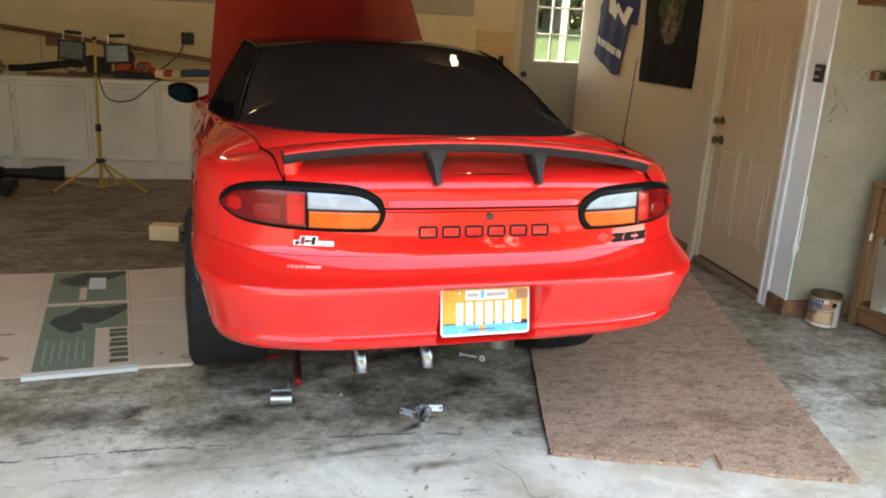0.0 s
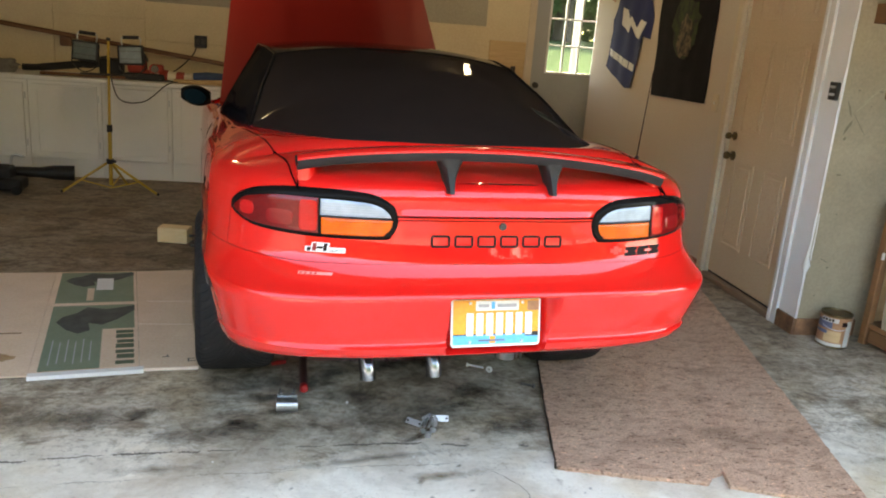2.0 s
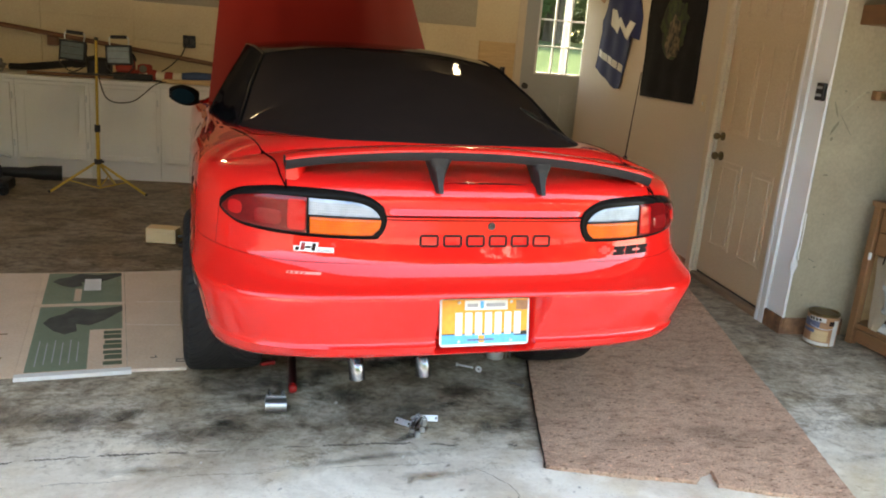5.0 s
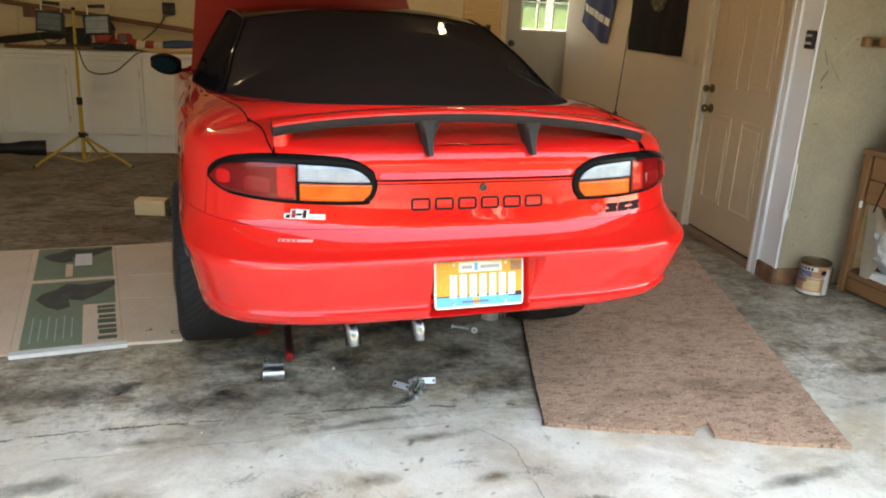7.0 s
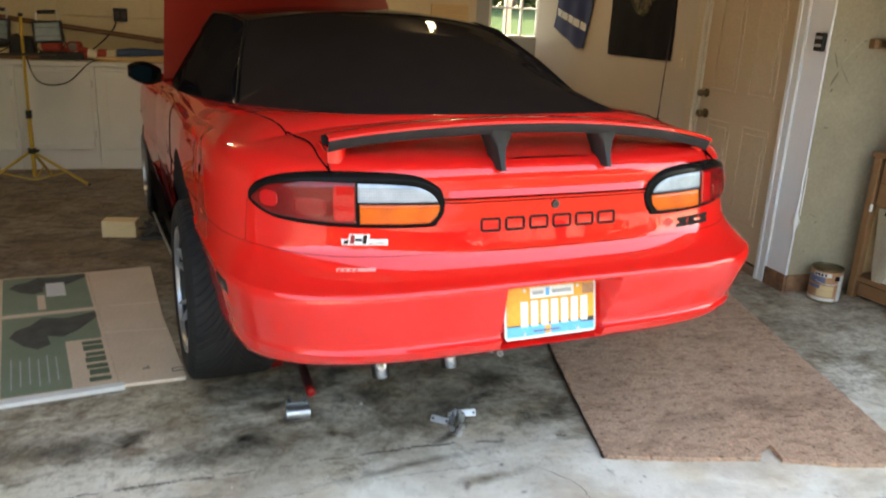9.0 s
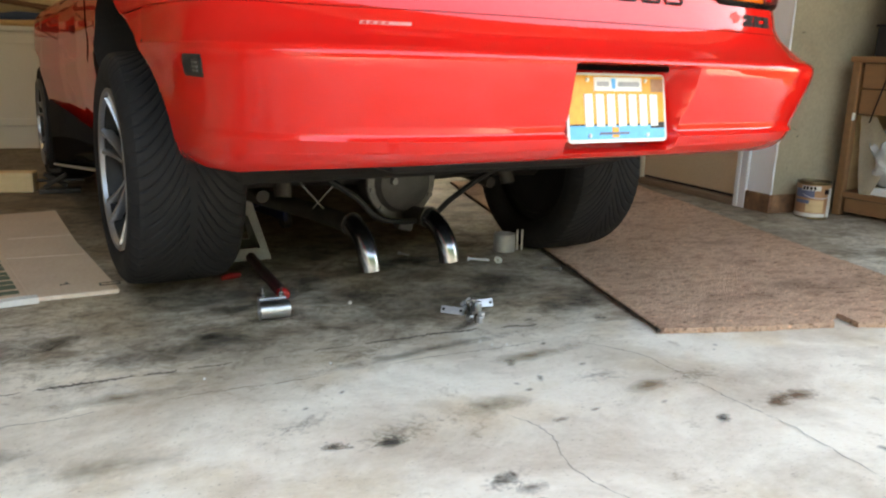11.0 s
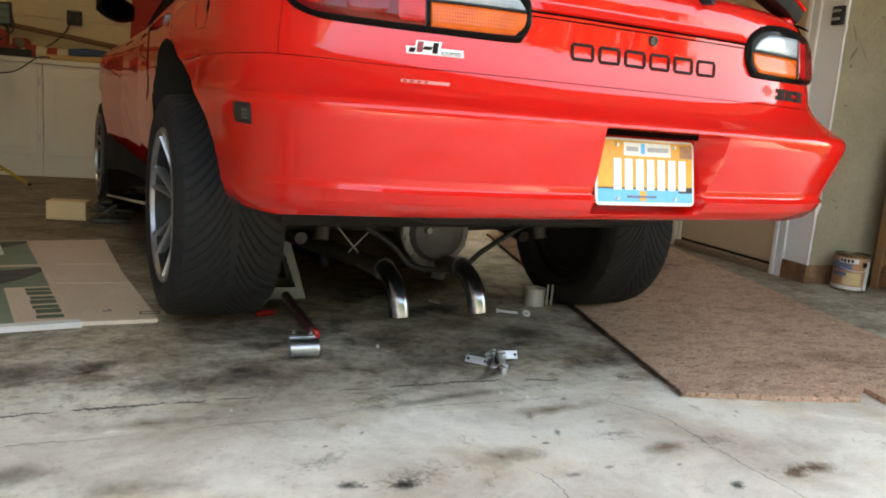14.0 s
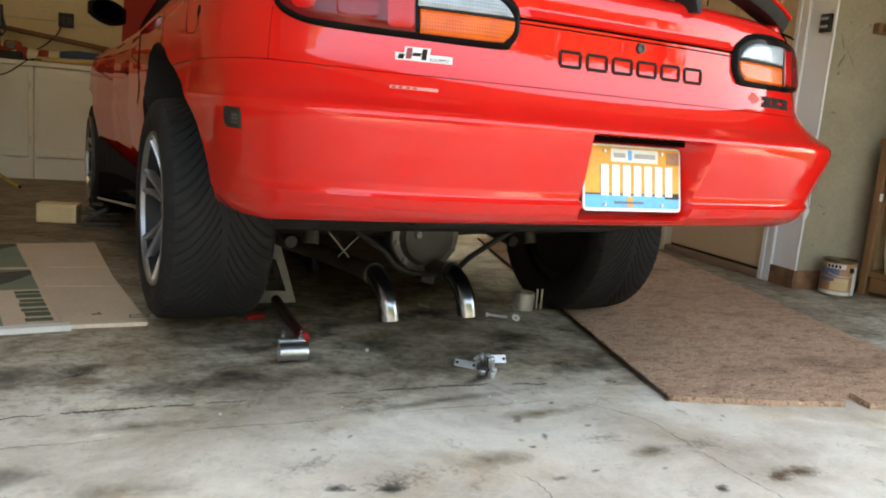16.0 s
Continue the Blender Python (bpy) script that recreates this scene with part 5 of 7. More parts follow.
# ---------------------------------------------------------------- doors
def panel_door(name, width, height, thick, mat, label, at, glazed=False):
    """A door leaf in its own frame: x across, z up, face towards -y."""
    d = thing(name, (0, 0, 0), label, "door", kind="structure")
    d.matrix_world = at
    st = 0.115
    if glazed:
        g0, g1 = 1.21, 2.02
        x0, x1 = 0.16, 0.66
        bm = boxes(((x0 / 2, 0, height / 2), (x0, thick, height), 0.003), (((x1 + width) / 2, 0, height / 2), (width - x1, thick, height), 0.003),
                   (((x0 + x1) / 2, 0, g0 / 2), (x1 - x0, thick, g0)), (((x0 + x1) / 2, 0, (g1 + height) / 2), (x1 - x0, thick, height - g1)))
        part("leaf", bm, mat, d)
        for k in range(2):
            bm = boxes(((x0 + (x1 - x0) * (k + 1) / 3, 0, (g0 + g1) / 2), (0.016, thick + 0.006, g1 - g0), 0.003))
            part("glazing_bar", bm, WHITEPAINT, d)
            bm = boxes((((x0 + x1) / 2, 0, g0 + (g1 - g0) * (k + 1) / 3), (x1 - x0, thick + 0.004, 0.016), 0.003))
            part("glazing_bar", bm, WHITEPAINT, d)
        for k in range(3):
            for j in range(3):
                bm = boxes(((x0 + (x1 - x0) * (k + 0.5) / 3, 0, g0 + (g1 - g0) * (j + 0.5) / 3), ((x1 - x0) / 3 - 0.016, 0.004, (g1 - g0) / 3 - 0.016)))
                p = part("pane", bm, PANE, d)
                p.visible_shadow = False
        for a, b, c, e in ((x0 - 0.012, x1 + 0.012, g0 - 0.02, g0), (x0 - 0.012, x1 + 0.012, g1, g1 + 0.02), (x0 - 0.02, x0, g0 - 0.02, g1 + 0.02), (x1, x1 + 0.02, g0 - 0.02, g1 + 0.02)):
            bm = boxes((((a + b) / 2, -thick / 2 - 0.004, (c + e) / 2), (b - a, 0.012, e - c), 0.003))
            part("glazing_frame", bm, WHITEPAINT, d)
        for x in (0.16, 0.46):
            bm = boxes(((x + 0.10, -thick / 2 - 0.002, 0.62), (0.20, 0.010, 0.75), 0.006))
            part("raised_panel", bm, mat, d)
    else:
        bm = boxes(((width / 2, 0, height / 2), (width, thick, height), 0.003))
        part("leaf", bm, mat, d)
        pw = (width - 3 * st) / 2
        for x in (st, 2 * st + pw):
            for z0, z1 in ((0.22, 0.80), (0.98, 1.58), (1.70, 1.93)):
                bm = bmesh.new()
                # moulded rim, then the raised field
                for a, b, c, e in ((x, x + pw, z0, z0 + 0.018), (x, x + pw, z1 - 0.018, z1), (x, x + 0.018, z0 + 0.018, z1 - 0.018), (x + pw - 0.018, x + pw, z0 + 0.018, z1 - 0.018)):
                    box(bm, ((a + b) / 2, -thick / 2 - 0.003, (c + e) / 2), (b - a, 0.007, e - c), 0.003)
                part("panel_moulding", bm, mat, d)
                bm = boxes((((x + pw / 2), -thick / 2 - 0.003, (z0 + z1) / 2), (pw - 0.075, 0.008, z1 - z0 - 0.075), 0.004))
                part("raised_panel", bm, mat, d)
    return d


def knob(parent, x, y, z, r, mat, label, name="door_knob"):
    bm = bmesh.new()
    lathe(bm, [(0.001, 0.0), (r * 1.15, 0.0), (r * 1.15, -0.008), (r * 0.45, -0.012), (r * 0.45, -0.03), (r * 0.85, -0.036), (r, -0.05), (r * 0.8, -0.062), (0.001, -0.066)], 20, "y", (x, y, z))
    return part(name, bm, mat, parent, label, 40)


entry = panel_door("door_1", EY1 - EY0 - 0.02, 1.98, 0.044, DOORTAN, "closed tan six-panel entry door with dark brass knob", Matrix.Translation((WX + 0.045, EY1 - 0.01, 0.055)) @ pose(0, 0, 0, 0, 0, -90))
knob(entry, 0.085, -0.022, 0.825, 0.027, BRASS, "dark brass knob")
knob(entry, 0.068, -0.022, 0.955, 0.024, BRASS, "dark brass deadbolt", "deadbolt")
bm = boxes(((WX + 0.045, (EY0 + EY1) / 2, 0.020), (0.12, EY1 - EY0, 0.040), 0.006))
part("threshold", bm, THRESHOLD, bpy.data.objects["wall_house_head"], "worn brown wooden threshold")
# the dark gap under the leaf, filled with an added black strip
bm = boxes((((EY1 - EY0 - 0.02) / 2, 0.002, -0.0075), (EY1 - EY0 - 0.024, 0.034, 0.015), 0.002))
part("door_gap_strip", bm, BLACKTRIM, entry, "black strip standing in for the dark gap under the door")
for y0, y1, m, z1 in ((EY1, EY1 + 0.085, CASING, EH + 0.085), (EY0 - 0.085, EY0, WHITEPAINT, EH + 0.085)):
    bm = boxes(((WX - 0.009, (y0 + y1) / 2, z1 / 2), (0.018, y1 - y0, z1), 0.004), ((WX - 0.019, (y0 * (0.75 if y0 > 5.5 else 0.25) + y1 * (0.25 if y0 > 5.5 else 0.75)), z1 / 2), (0.010, 0.03, z1), 0.004))
    solo("trim", bm, m, "painted door casing", "trim", kind="structure")
bm = boxes(((WX - 0.009, (EY0 + EY1) / 2, EH + 0.0425), (0.018, EY1 - EY0, 0.085), 0.004))
solo("trim", bm, CASING, "cream door casing head", "trim", kind="structure")
for y in (EY0 + 0.006, EY1 - 0.006):
    bm = boxes(((WX + 0.055, y, EH / 2), (0.10, 0.012, EH)))
    part("jamb", bm, CASING, bpy.data.objects["wall_house_head"])

glazed = panel_door("door_2", DX1 - DX0 - 0.02, 2.10, 0.044, GREYDOOR, "grey painted back door with nine small panes", Matrix.Translation((DX0 + 0.01, BACK_Y + 0.05, 0.015)), True)
knob(glazed, 0.055, -0.022, 1.06, 0.028, DARKSTEEL, "dark knob")
for x0, x1, z0, z1 in ((DX0 - 0.075, DX0, 0, DH + 0.075), (DX1, DX1 + 0.075, 0, DH + 0.075), (DX0, DX1, DH, DH + 0.075)):
    bm = boxes((((x0 + x1) / 2, BACK_Y - 0.009, (z0 + z1) / 2), (x1 - x0, 0.018, z1 - z0), 0.004))
    solo("trim", bm, CASING, "cream casing of the back door", "trim", kind="structure")
# brown cupboard door beside it
bm = boxes(((1.96, BACK_Y - 0.02, 0.75), (0.38, 0.04, 1.50), 0.006))
cup = thing("wall_panel", (0, 0, 0), "brown timber board fixed to the back wall", "board")
part("board", bm, PINE, cup)
bm = boxes(((2.03, BACK_Y - 0.055, 1.20), (0.05, 0.03, 0.11), 0.008), ((2.03, BACK_Y - 0.085, 1.235), (0.03, 0.05, 0.03), 0.008))
part("hook", bm, BLACKTRIM, cup, "black hook")

# ---------------------------------------------------------------- base boards, corner bead
bm = boxes(((WX - 0.008, (CORNER_Y - 0.012 + EY0 - 0.085) / 2, 0.05), (0.016, EY0 - 0.085 - CORNER_Y + 0.012, 0.10), 0.004))
solo("baseboard", bm, BASEBRICK, "chipped reddish-brown base strip", "baseboard", kind="structure")
bm = boxes(((WX + 0.19, CORNER_Y - 0.008, 0.05), (0.38, 0.016, 0.10), 0.004))
solo("baseboard", bm, BASEBRICK, "chipped reddish-brown base strip", "baseboard", kind="structure")
bm = boxes(((WX - 0.006, (EY1 + 0.085 + 9.08) / 2, 0.045), (0.012, 9.08 - EY1 - 0.085, 0.09), 0.004))
solo("baseboard", bm, BASEBRICK, "dark reddish-brown base strip", "baseboard", kind="structure")
rng = random.Random(4)
bm = bmesh.new()
tube(bm, [(WX - 0.001 + rng.uniform(-0.003, 0.003), CORNER_Y - 0.002 + rng.uniform(-0.003, 0.002), z) for z in np.linspace(0.10, 2.5, 46)],
     [0.007 + (0.006 if 0.30 < z < 0.62 else 0) * rng.random() + (0.012 if 0.40 < z < 0.46 else 0) for z in np.linspace(0.10, 2.5, 46)], 8)
solo("corner_bead", bm, WHITEPAINT, "cracked white plaster bead on the wall corner", "trim", kind="structure", smooth=60)
bm = bmesh.new()
tube(bm, [(WX + 0.018 + rng.uniform(-0.003, 0.003), CORNER_Y - 0.003, z) for z in np.linspace(0.45, 0.72, 8)], 0.004, 6)
solo("corner_crack", bm, WHITEPAINT, "strip of loose plaster beside the corner", "trim", kind="structure")


def marks(name, pts, mat, label, axis):
    """Smears and nail holes, thin as paint, on a wall."""
    bm = bmesh.new()
    for a, z, w, h, r in pts:
        ring = []
        for k in range(10):
            t = k * math.tau / 10
            x, y = w * math.cos(t) * rng.uniform(0.6, 1), h * math.sin(t) * rng.uniform(0.6, 1)
            x, y = x * math.cos(r) - y * math.sin(r), x * math.sin(r) + y * math.cos(r)
            ring.append((a + x, z + y))
        vs = [bm.verts.new((p, CORNER_Y - 0.0065, q) if axis == "y" else (WX - 0.0025, p, q)) for p, q in ring]
        bm.faces.new(vs)
    return solo(name, bm, mat, label, "stain", kind="stuff")


SMEAR = material("wall_smear", (0.15, 0.13, 0.085), 0.8, 0, (0.22, 0.195, 0.13), 30, 0.5, 100, 0.1)
SCRATCH = material("pale_scratch", (0.40, 0.36, 0.25), 0.8, 0, (0.32, 0.28, 0.19), 30, 0.5, 100, 0.1)
marks("wall_marks", [(2.875, 1.20, 0.010, 0.05, -0.5), (2.865, 1.30, 0.006, 0.06, 0.4), (2.87, 1.14, 0.010, 0.014, 0), (2.90, 1.40, 0.010, 0.006, 0), (3.03, 1.40, 0.02, 0.004, 0), (2.88, 0.94, 0.02, 0.006, 0),
                     (2.92, 0.72, 0.006, 0.006, 0), (2.93, 0.41, 0.012, 0.006, 0.3), (2.90, 0.45, 0.03, 0.004, -0.4), (2.99, 1.32, 0.005, 0.004, 0), (2.885, 0.24, 0.006, 0.006, 0), (2.94, 1.22, 0.09, 0.003, -0.9)],
      SMEAR, "dark smears and nail holes on the olive wall", "y")
marks("wall_scratches", [(2.99, 1.38, 0.10, 0.005, 0.75), (2.94, 1.32, 0.06, 0.004, 0.75)], SCRATCH, "pale scratches on the olive wall", "y")

# opener push button
btn = thing("opener_switch", (WX, 5.085, 1.385), "black garage opener push-button on the white wall", "switch")
bm = boxes(((-0.012, 0, 0), (0.024, 0.068, 0.095), 0.006))
part("body", bm, BLACKTRIM, btn)
for z in (0.022, -0.018):
    bm = boxes(((-0.026, 0, z), (0.008, 0.048, 0.014), 0.003))
    part("button", bm, GREYENAMEL, btn, "pale push button")
bm = bmesh.new()
tube(bm, smooth_curve([(-0.006, -0.02, 0.045), (-0.012, -0.032, 0.065), (-0.004, -0.045, 0.075)], 6), 0.002, 6)
part("wire", bm, WHITEPAINT, btn, "short white wire")
sw = thing("light_switch", (WX, 6.38, 1.20), "cream light switch plate", "switch")
bm = boxes(((-0.004, 0, 0), (0.008, 0.075, 0.118), 0.003))
part("plate", bm, CASING, sw)
bm = boxes(((-0.011, 0, 0), (0.010, 0.010, 0.022), 0.002))
part("toggle", bm, WHITEPAINT, sw)


# ---------------------------------------------------------------- banner, jersey
def cloth(name, outline, parent, mat, label, bulge=0.008, x=WX, seed=1.0, n=40, base=0.004):
    """Cloth on the house wall: an outline in (y, z) filled with a fine, gently waving net."""
    ys, zs = [p[0] for p in outline], [p[1] for p in outline]

    def inside(y, z):
        c = False
        for i in range(len(outline)):
            y0, z0 = outline[i]
            y1, z1 = outline[i - 1]
            if (z0 > z) != (z1 > z) and y < (y1 - y0) * (z - z0) / (z1 - z0) + y0:
                c = not c
        return c

    def depth(y, z):
        return x - base - bulge * (1 + math.sin(y * 21 + seed + z * 3) * 0.5 + 0.5 * math.sin(y * 9 - z * 13 + seed))
    bm = bmesh.new()
    top = [bm.verts.new((depth(y, z), y, z)) for y, z in outline]
    f = bm.faces.new(top)
    bmesh.ops.triangulate(bm, faces=[f])
    for _ in range(3):
        bmesh.ops.subdivide_edges(bm, edges=[e for e in bm.edges if e.calc_length() > 0.06], cuts=1, use_grid_fill=True)
    for v in bm.verts:
        v.co.x = depth(v.co.y, v.co.z)
    r = bmesh.ops.extrude_face_region(bm, geom=bm.faces[:])
    for v in [g for g in r["geom"] if isinstance(g, bmesh.types.BMVert)]:
        v.co.x += 0.004
    return part(name, bm, mat, parent, label, 60)


banner = thing("banner", (0, 0, 0), "black cloth banner with a faded green and grey print", "banner")
cloth("sheet", [(6.53, 1.18), (7.02, 1.172), (7.49, 1.165), (7.50, 1.75), (7.51, 2.34), (6.55, 2.35), (6.54, 1.75)], banner, BLACKCLOTH, "", 0.008)


def print_shape(name, outline, mat, parent, base, label=""):
    return cloth(name, outline, parent, mat, label, 0.008, WX, 1.0, 40, base)


def blob(cy, cz, ry, rz, n=14, wob=0.0, seed=3):
    r = random.Random(seed)
    return [(cy + ry * (1 - wob * r.random()) * math.cos(k * math.tau / n), cz + rz * (1 - wob * r.random()) * math.sin(k * math.tau / n)) for k in range(n)]


print_shape("print", blob(7.0, 1.72, 0.27, 0.27, 26, 0.35), GREENINK, banner, 0.0085, "mottled dark green patch of print")
print_shape("print", blob(7.0, 1.63, 0.15, 0.19, 22, 0.30, 5), BONEINK, banner, 0.0095, "mottled tan patch of print")
for y0, y1 in ((7.30, 7.42), (7.18, 7.28), (7.08, 7.16), (6.90, 7.02), (6.78, 6.88), (6.66, 6.76)):
    print_shape("title_bar", [(y0, 1.94), (y1, 1.94), (y1, 2.03), (y0, 2.03)], GREENPRINT, banner, 0.0085, "dull green bar of the title")

jersey = thing("jersey", (0, 0, 0), "royal blue sports jersey with a white emblem pinned on the wall", "jersey")
cloth("shirt", [(8.28, 2.13), (8.46, 1.98), (8.58, 1.77), (8.44, 1.72), (8.50, 1.52), (8.64, 1.34), (8.35, 1.25), (8.08, 1.175), (7.95, 1.185), (7.90, 1.40), (7.80, 1.63), (7.66, 1.61), (7.645, 1.80), (7.72, 1.95), (7.95, 2.13), (8.10, 2.09)], jersey, JERSEY, "", 0.010, WX, 2.2)
cloth("emblem", [(8.326, 1.878), (8.34, 1.731), (8.152, 1.659), (8.091, 1.731), (7.966, 1.629), (7.873, 1.607), (7.762, 1.747), (7.892, 1.771), (7.971, 1.7), (8.095, 1.803), (8.197, 1.747), (8.228, 1.861)], jersey, PAPERWHITE, "white zigzag emblem on the chest", 0.010, WX, 2.2, 40, 0.0075)
for k in range(5):                             # white bars along the hem
    y, z = 8.561 + (8.046 - 8.561) * k / 4, 1.513 + (1.407 - 1.513) * k / 4
    cloth("hem_bar", [(y, z), (y -0.108, z -0.022), (y -0.106, z -0.082), (y +0.002, z -0.061)], jersey, PAPERWHITE, "white bar along the hem", 0.010, WX, 2.2, 40, 0.0075)
pen = thing("pennant", (0, 0, 0), "small orange cloth pennant on the wall", "pennant")
cloth("cloth", [(8.75, 1.98), (8.60, 1.93), (8.52, 2.03), (8.70, 2.10)], pen, LABELORANGE, "", 0.006, WX, 1.2)

# ---------------------------------------------------------------- cabinets along the back wall
CF = 8.70


def cabinet(x0, x1, group):
    c = thing("base_cabinet", ((x0 + x1) / 2, CF, 0), "white painted base cabinet with a flat framed door", "cabinet", group)
    w = x1 - x0
    bm = boxes(((0, 0.31, 0.43), (w - 0.004, 0.62, 0.86), 0.002))
    part("body", bm, CABINET, c)
    bm = boxes(((0, -0.009, 0.50), (w - 0.07, 0.018, 0.66), 0.004))
    d = part("door", bm, CABINET, c)
    bm = bmesh.new()
    for cc, ss in (((0, -0.021, 0.80), (w - 0.07, 0.008, 0.05)), ((0, -0.021, 0.20), (w - 0.07, 0.008, 0.05)), ((-(w - 0.12) / 2, -0.021, 0.50), (0.05, 0.008, 0.55)), (((w - 0.12) / 2, -0.021, 0.50), (0.05, 0.008, 0.55))):
        box(bm, cc, ss, 0.002)
    part("door_frame", bm, CABINET, d)
    for z in (0.30, 0.72):
        bm = boxes((((w - 0.05) / 2, -0.006, z), (0.012, 0.014, 0.06), 0.002))
        part("hinge", bm, ZINC, d, "small hinge")


for x0, x1 in ((-3.58, -3.12), (-3.12, -2.50), (-2.50, -1.88), (-1.88, -1.27), (-1.27, -0.65), (-0.65, -0.03), (-0.03, 0.60)):
    cabinet(x0, x1, "cabinets along the back wall")
bm = boxes(((-1.49, 9.005, 0.882), (4.2, 0.66, 0.036), 0.006))
solo("worktop", bm, CABINET, "long pale worktop over the base cabinets, cluttered", "worktop")

# ---------------------------------------------------------------- twin work light on a yellow tripod
tri = thing("work_light", (-1.685, 8.12, 0), "twin halogen work light on a yellow tripod stand", "work light")


def tri_part(name, pts, r, mat, label="", n=10):
    bm = bmesh.new()
    tube(bm, pts, r, n)
    return part(name, bm, mat, tri, label, 60)


tri_part("pole", [(0.005, 0, 0.06), (0.008, 0, 0.56)], 0.016, YELLOW, "yellow lower tube")
tri_part("pole", [(0.008, 0, 0.54), (0.022, 0, 1.27)], 0.011, YELLOW, "yellow upper tube")
tri_part("collar", [(0.008, 0, 0.515), (0.008, 0, 0.575)], 0.023, BLACKTRIM, "black clamp collar")
tri_part("collar", [(0.005, 0, 0.245), (0.005, 0, 0.285)], 0.032, BLACKTRIM, "black leg collar")
tri_part("clamp_knob", [(0.02, -0.03, 0.268), (0.06, -0.05, 0.275)], 0.011, BLACKTRIM, "black knob")
tri_part("pole_cap", [(0.02, 0, 1.262), (0.024, 0, 1.285)], 0.016, BLACKTRIM, "black cap")
for fx, fy in ((-0.36, -0.10), (0.40, -0.08), (0.06, 0.33)):
    tri_part("leg", [(0.01 * fx, 0.01 * fy, 0.262), (fx, fy, 0.010)], 0.011, YELLOW, "yellow splayed leg")
    tri_part("brace", [(0.006, 0, 0.035), (fx * 0.62, fy * 0.62, 0.108)], 0.006, YELLOW, "yellow brace")
    tri_part("foot", [(fx * 0.99, fy * 0.99, 0.0145), (fx * 1.03, fy * 1.03, 0.006)], 0.012, BLACKTRIM, "rubber foot")
tri_part("crossbar", [(-0.20, -0.01, 0.985), (0.24, -0.01, 0.995)], 0.010, DARKSTEEL, "dark crossbar")
for cx, cz, lean in ((-0.148, 1.168, 4), (0.205, 1.158, -3)):
    bm = boxes(((0, 0.03, 0), (0.185, 0.07, 0.14), 0.012), ((0, -0.012, 0), (0.205, 0.025, 0.160), 0.008), ((0, 0.075, 0), (0.12, 0.03, 0.10), 0.006))
    hd = part("lamp_head", bm, BLACKTRIM, tri, "black lamp head", at=pose(cx, -0.03, cz, -6, lean, 0))
    bm = boxes(((0, -0.0275, 0), (0.172, 0.006, 0.128), 0.004))
    part("front_glass", bm, LAMPGLASS, hd, "dull lamp glass")
    for zz in (-0.03, 0.03):
        bm = boxes(((0, -0.034, zz), (0.18, 0.004, 0.004), 0.001))
        part("guard_wire", bm, DARKSTEEL, hd, "guard wire")
    bm = bmesh.new()
    tube(bm, smooth_curve([(-0.07, 0.02, 0.07), (-0.075, 0.02, 0.125), (-0.055, 0.02, 0.145), (0.055, 0.02, 0.145), (0.075, 0.02, 0.125), (0.07, 0.02, 0.07)], 6), 0.006, 8)
    part("handle", bm, ZINC, hd, "wire handle")
    bm = bmesh.new()
    tube(bm, [(-0.062, 0.02, 0.145), (0.062, 0.02, 0.145)], 0.014, 10)
    part("grip", bm, BLACKTRIM, hd, "black grip")
    bm = bmesh.new()
    tube(bm, smooth_curve([(-0.095, 0.02, 0.0), (-0.10, 0.01, -0.10), (0, 0.0, -0.165), (0.10, 0.01, -0.10), (0.095, 0.02, 0.0)], 6), 0.005, 8)
    part("yoke", bm, DARKSTEEL, hd, "dark yoke")
tri_part("cable", smooth_curve([(0.02, 0.02, 1.02), (0.10, -0.03, 0.80), (0.28, 0.06, 0.78), (0.40, 0.40, 0.90), (0.46, 0.62, 0.915)], 10), 0.005, BLACKTRIM, "black mains cable", 8)

# ---------------------------------------------------------------- clutter on the worktop
WT = 0.900
bm = bmesh.new()
tube(bm, [(-3.1, 9.22, 1.345), (-0.55, 9.25, 1.035)], 0.022, 12)
solo("wooden_rail", bm, POLEWOOD, "long brown varnished wooden rail leaning along the wall", "rail", smooth=60)
bm = boxes(((-2.32, 9.26, 1.19), (0.10, 0.05, 0.09), 0.006), ((-2.32, 9.315, 1.19), (0.06, 0.07, 0.05), 0.004))
solo("rail_bracket", bm, POLEWOOD, "brown wooden bracket holding the rail to the wall", "bracket")
bm = boxes(((-0.80, 9.315, 1.06), (0.06, 0.07, 0.05), 0.004))
solo("rail_bracket", bm, POLEWOOD, "brown wooden bracket holding the rail to the wall", "bracket")
bl = thing("leaf_blower", (0, 0, WT), "black leaf blower tube lying on the worktop", "leaf blower")
bm = bmesh.new()
tube(bm, smooth_curve([(-2.62, 8.98, 0.045), (-2.45, 8.97, 0.055), (-2.05, 8.95, 0.115), (-1.86, 8.94, 0.155)], 8), [0.030] * 8 + [0.034] * 8 + [0.046] * 9, 14)
part("tube", bm, BLACKTRIM, bl, "", 60)
bm = boxes(((-1.84, 8.95, 0.09), (0.20, 0.16, 0.18), 0.03))
part("housing", bm, BLACKTRIM, bl)
bm = bmesh.new()
tube(bm, [(-2.42, 8.80, WT + 0.016), (-1.40, 8.86, WT + 0.016)], 0.016, 10)
solo("wooden_pole", bm, POLEWOOD, "reddish wooden tool handle lying on the worktop", "handle", smooth=60)
rs = thing("rags", (-2.78, 8.86, WT), "crumpled grey rags on the worktop", "rags")
bm = bmesh.new()
bmesh.ops.create_icosphere(bm, subdivisions=4, radius=0.12)
for v in bm.verts:
    k = 1 + 0.35 * noise.noise(v.co * 14) + 0.2 * noise.noise(v.co * 31)
    v.co = Vector((v.co.x * 1.5 * k, v.co.y * 0.9 * k, max(0, v.co.z * 0.62 * k + 0.045)))
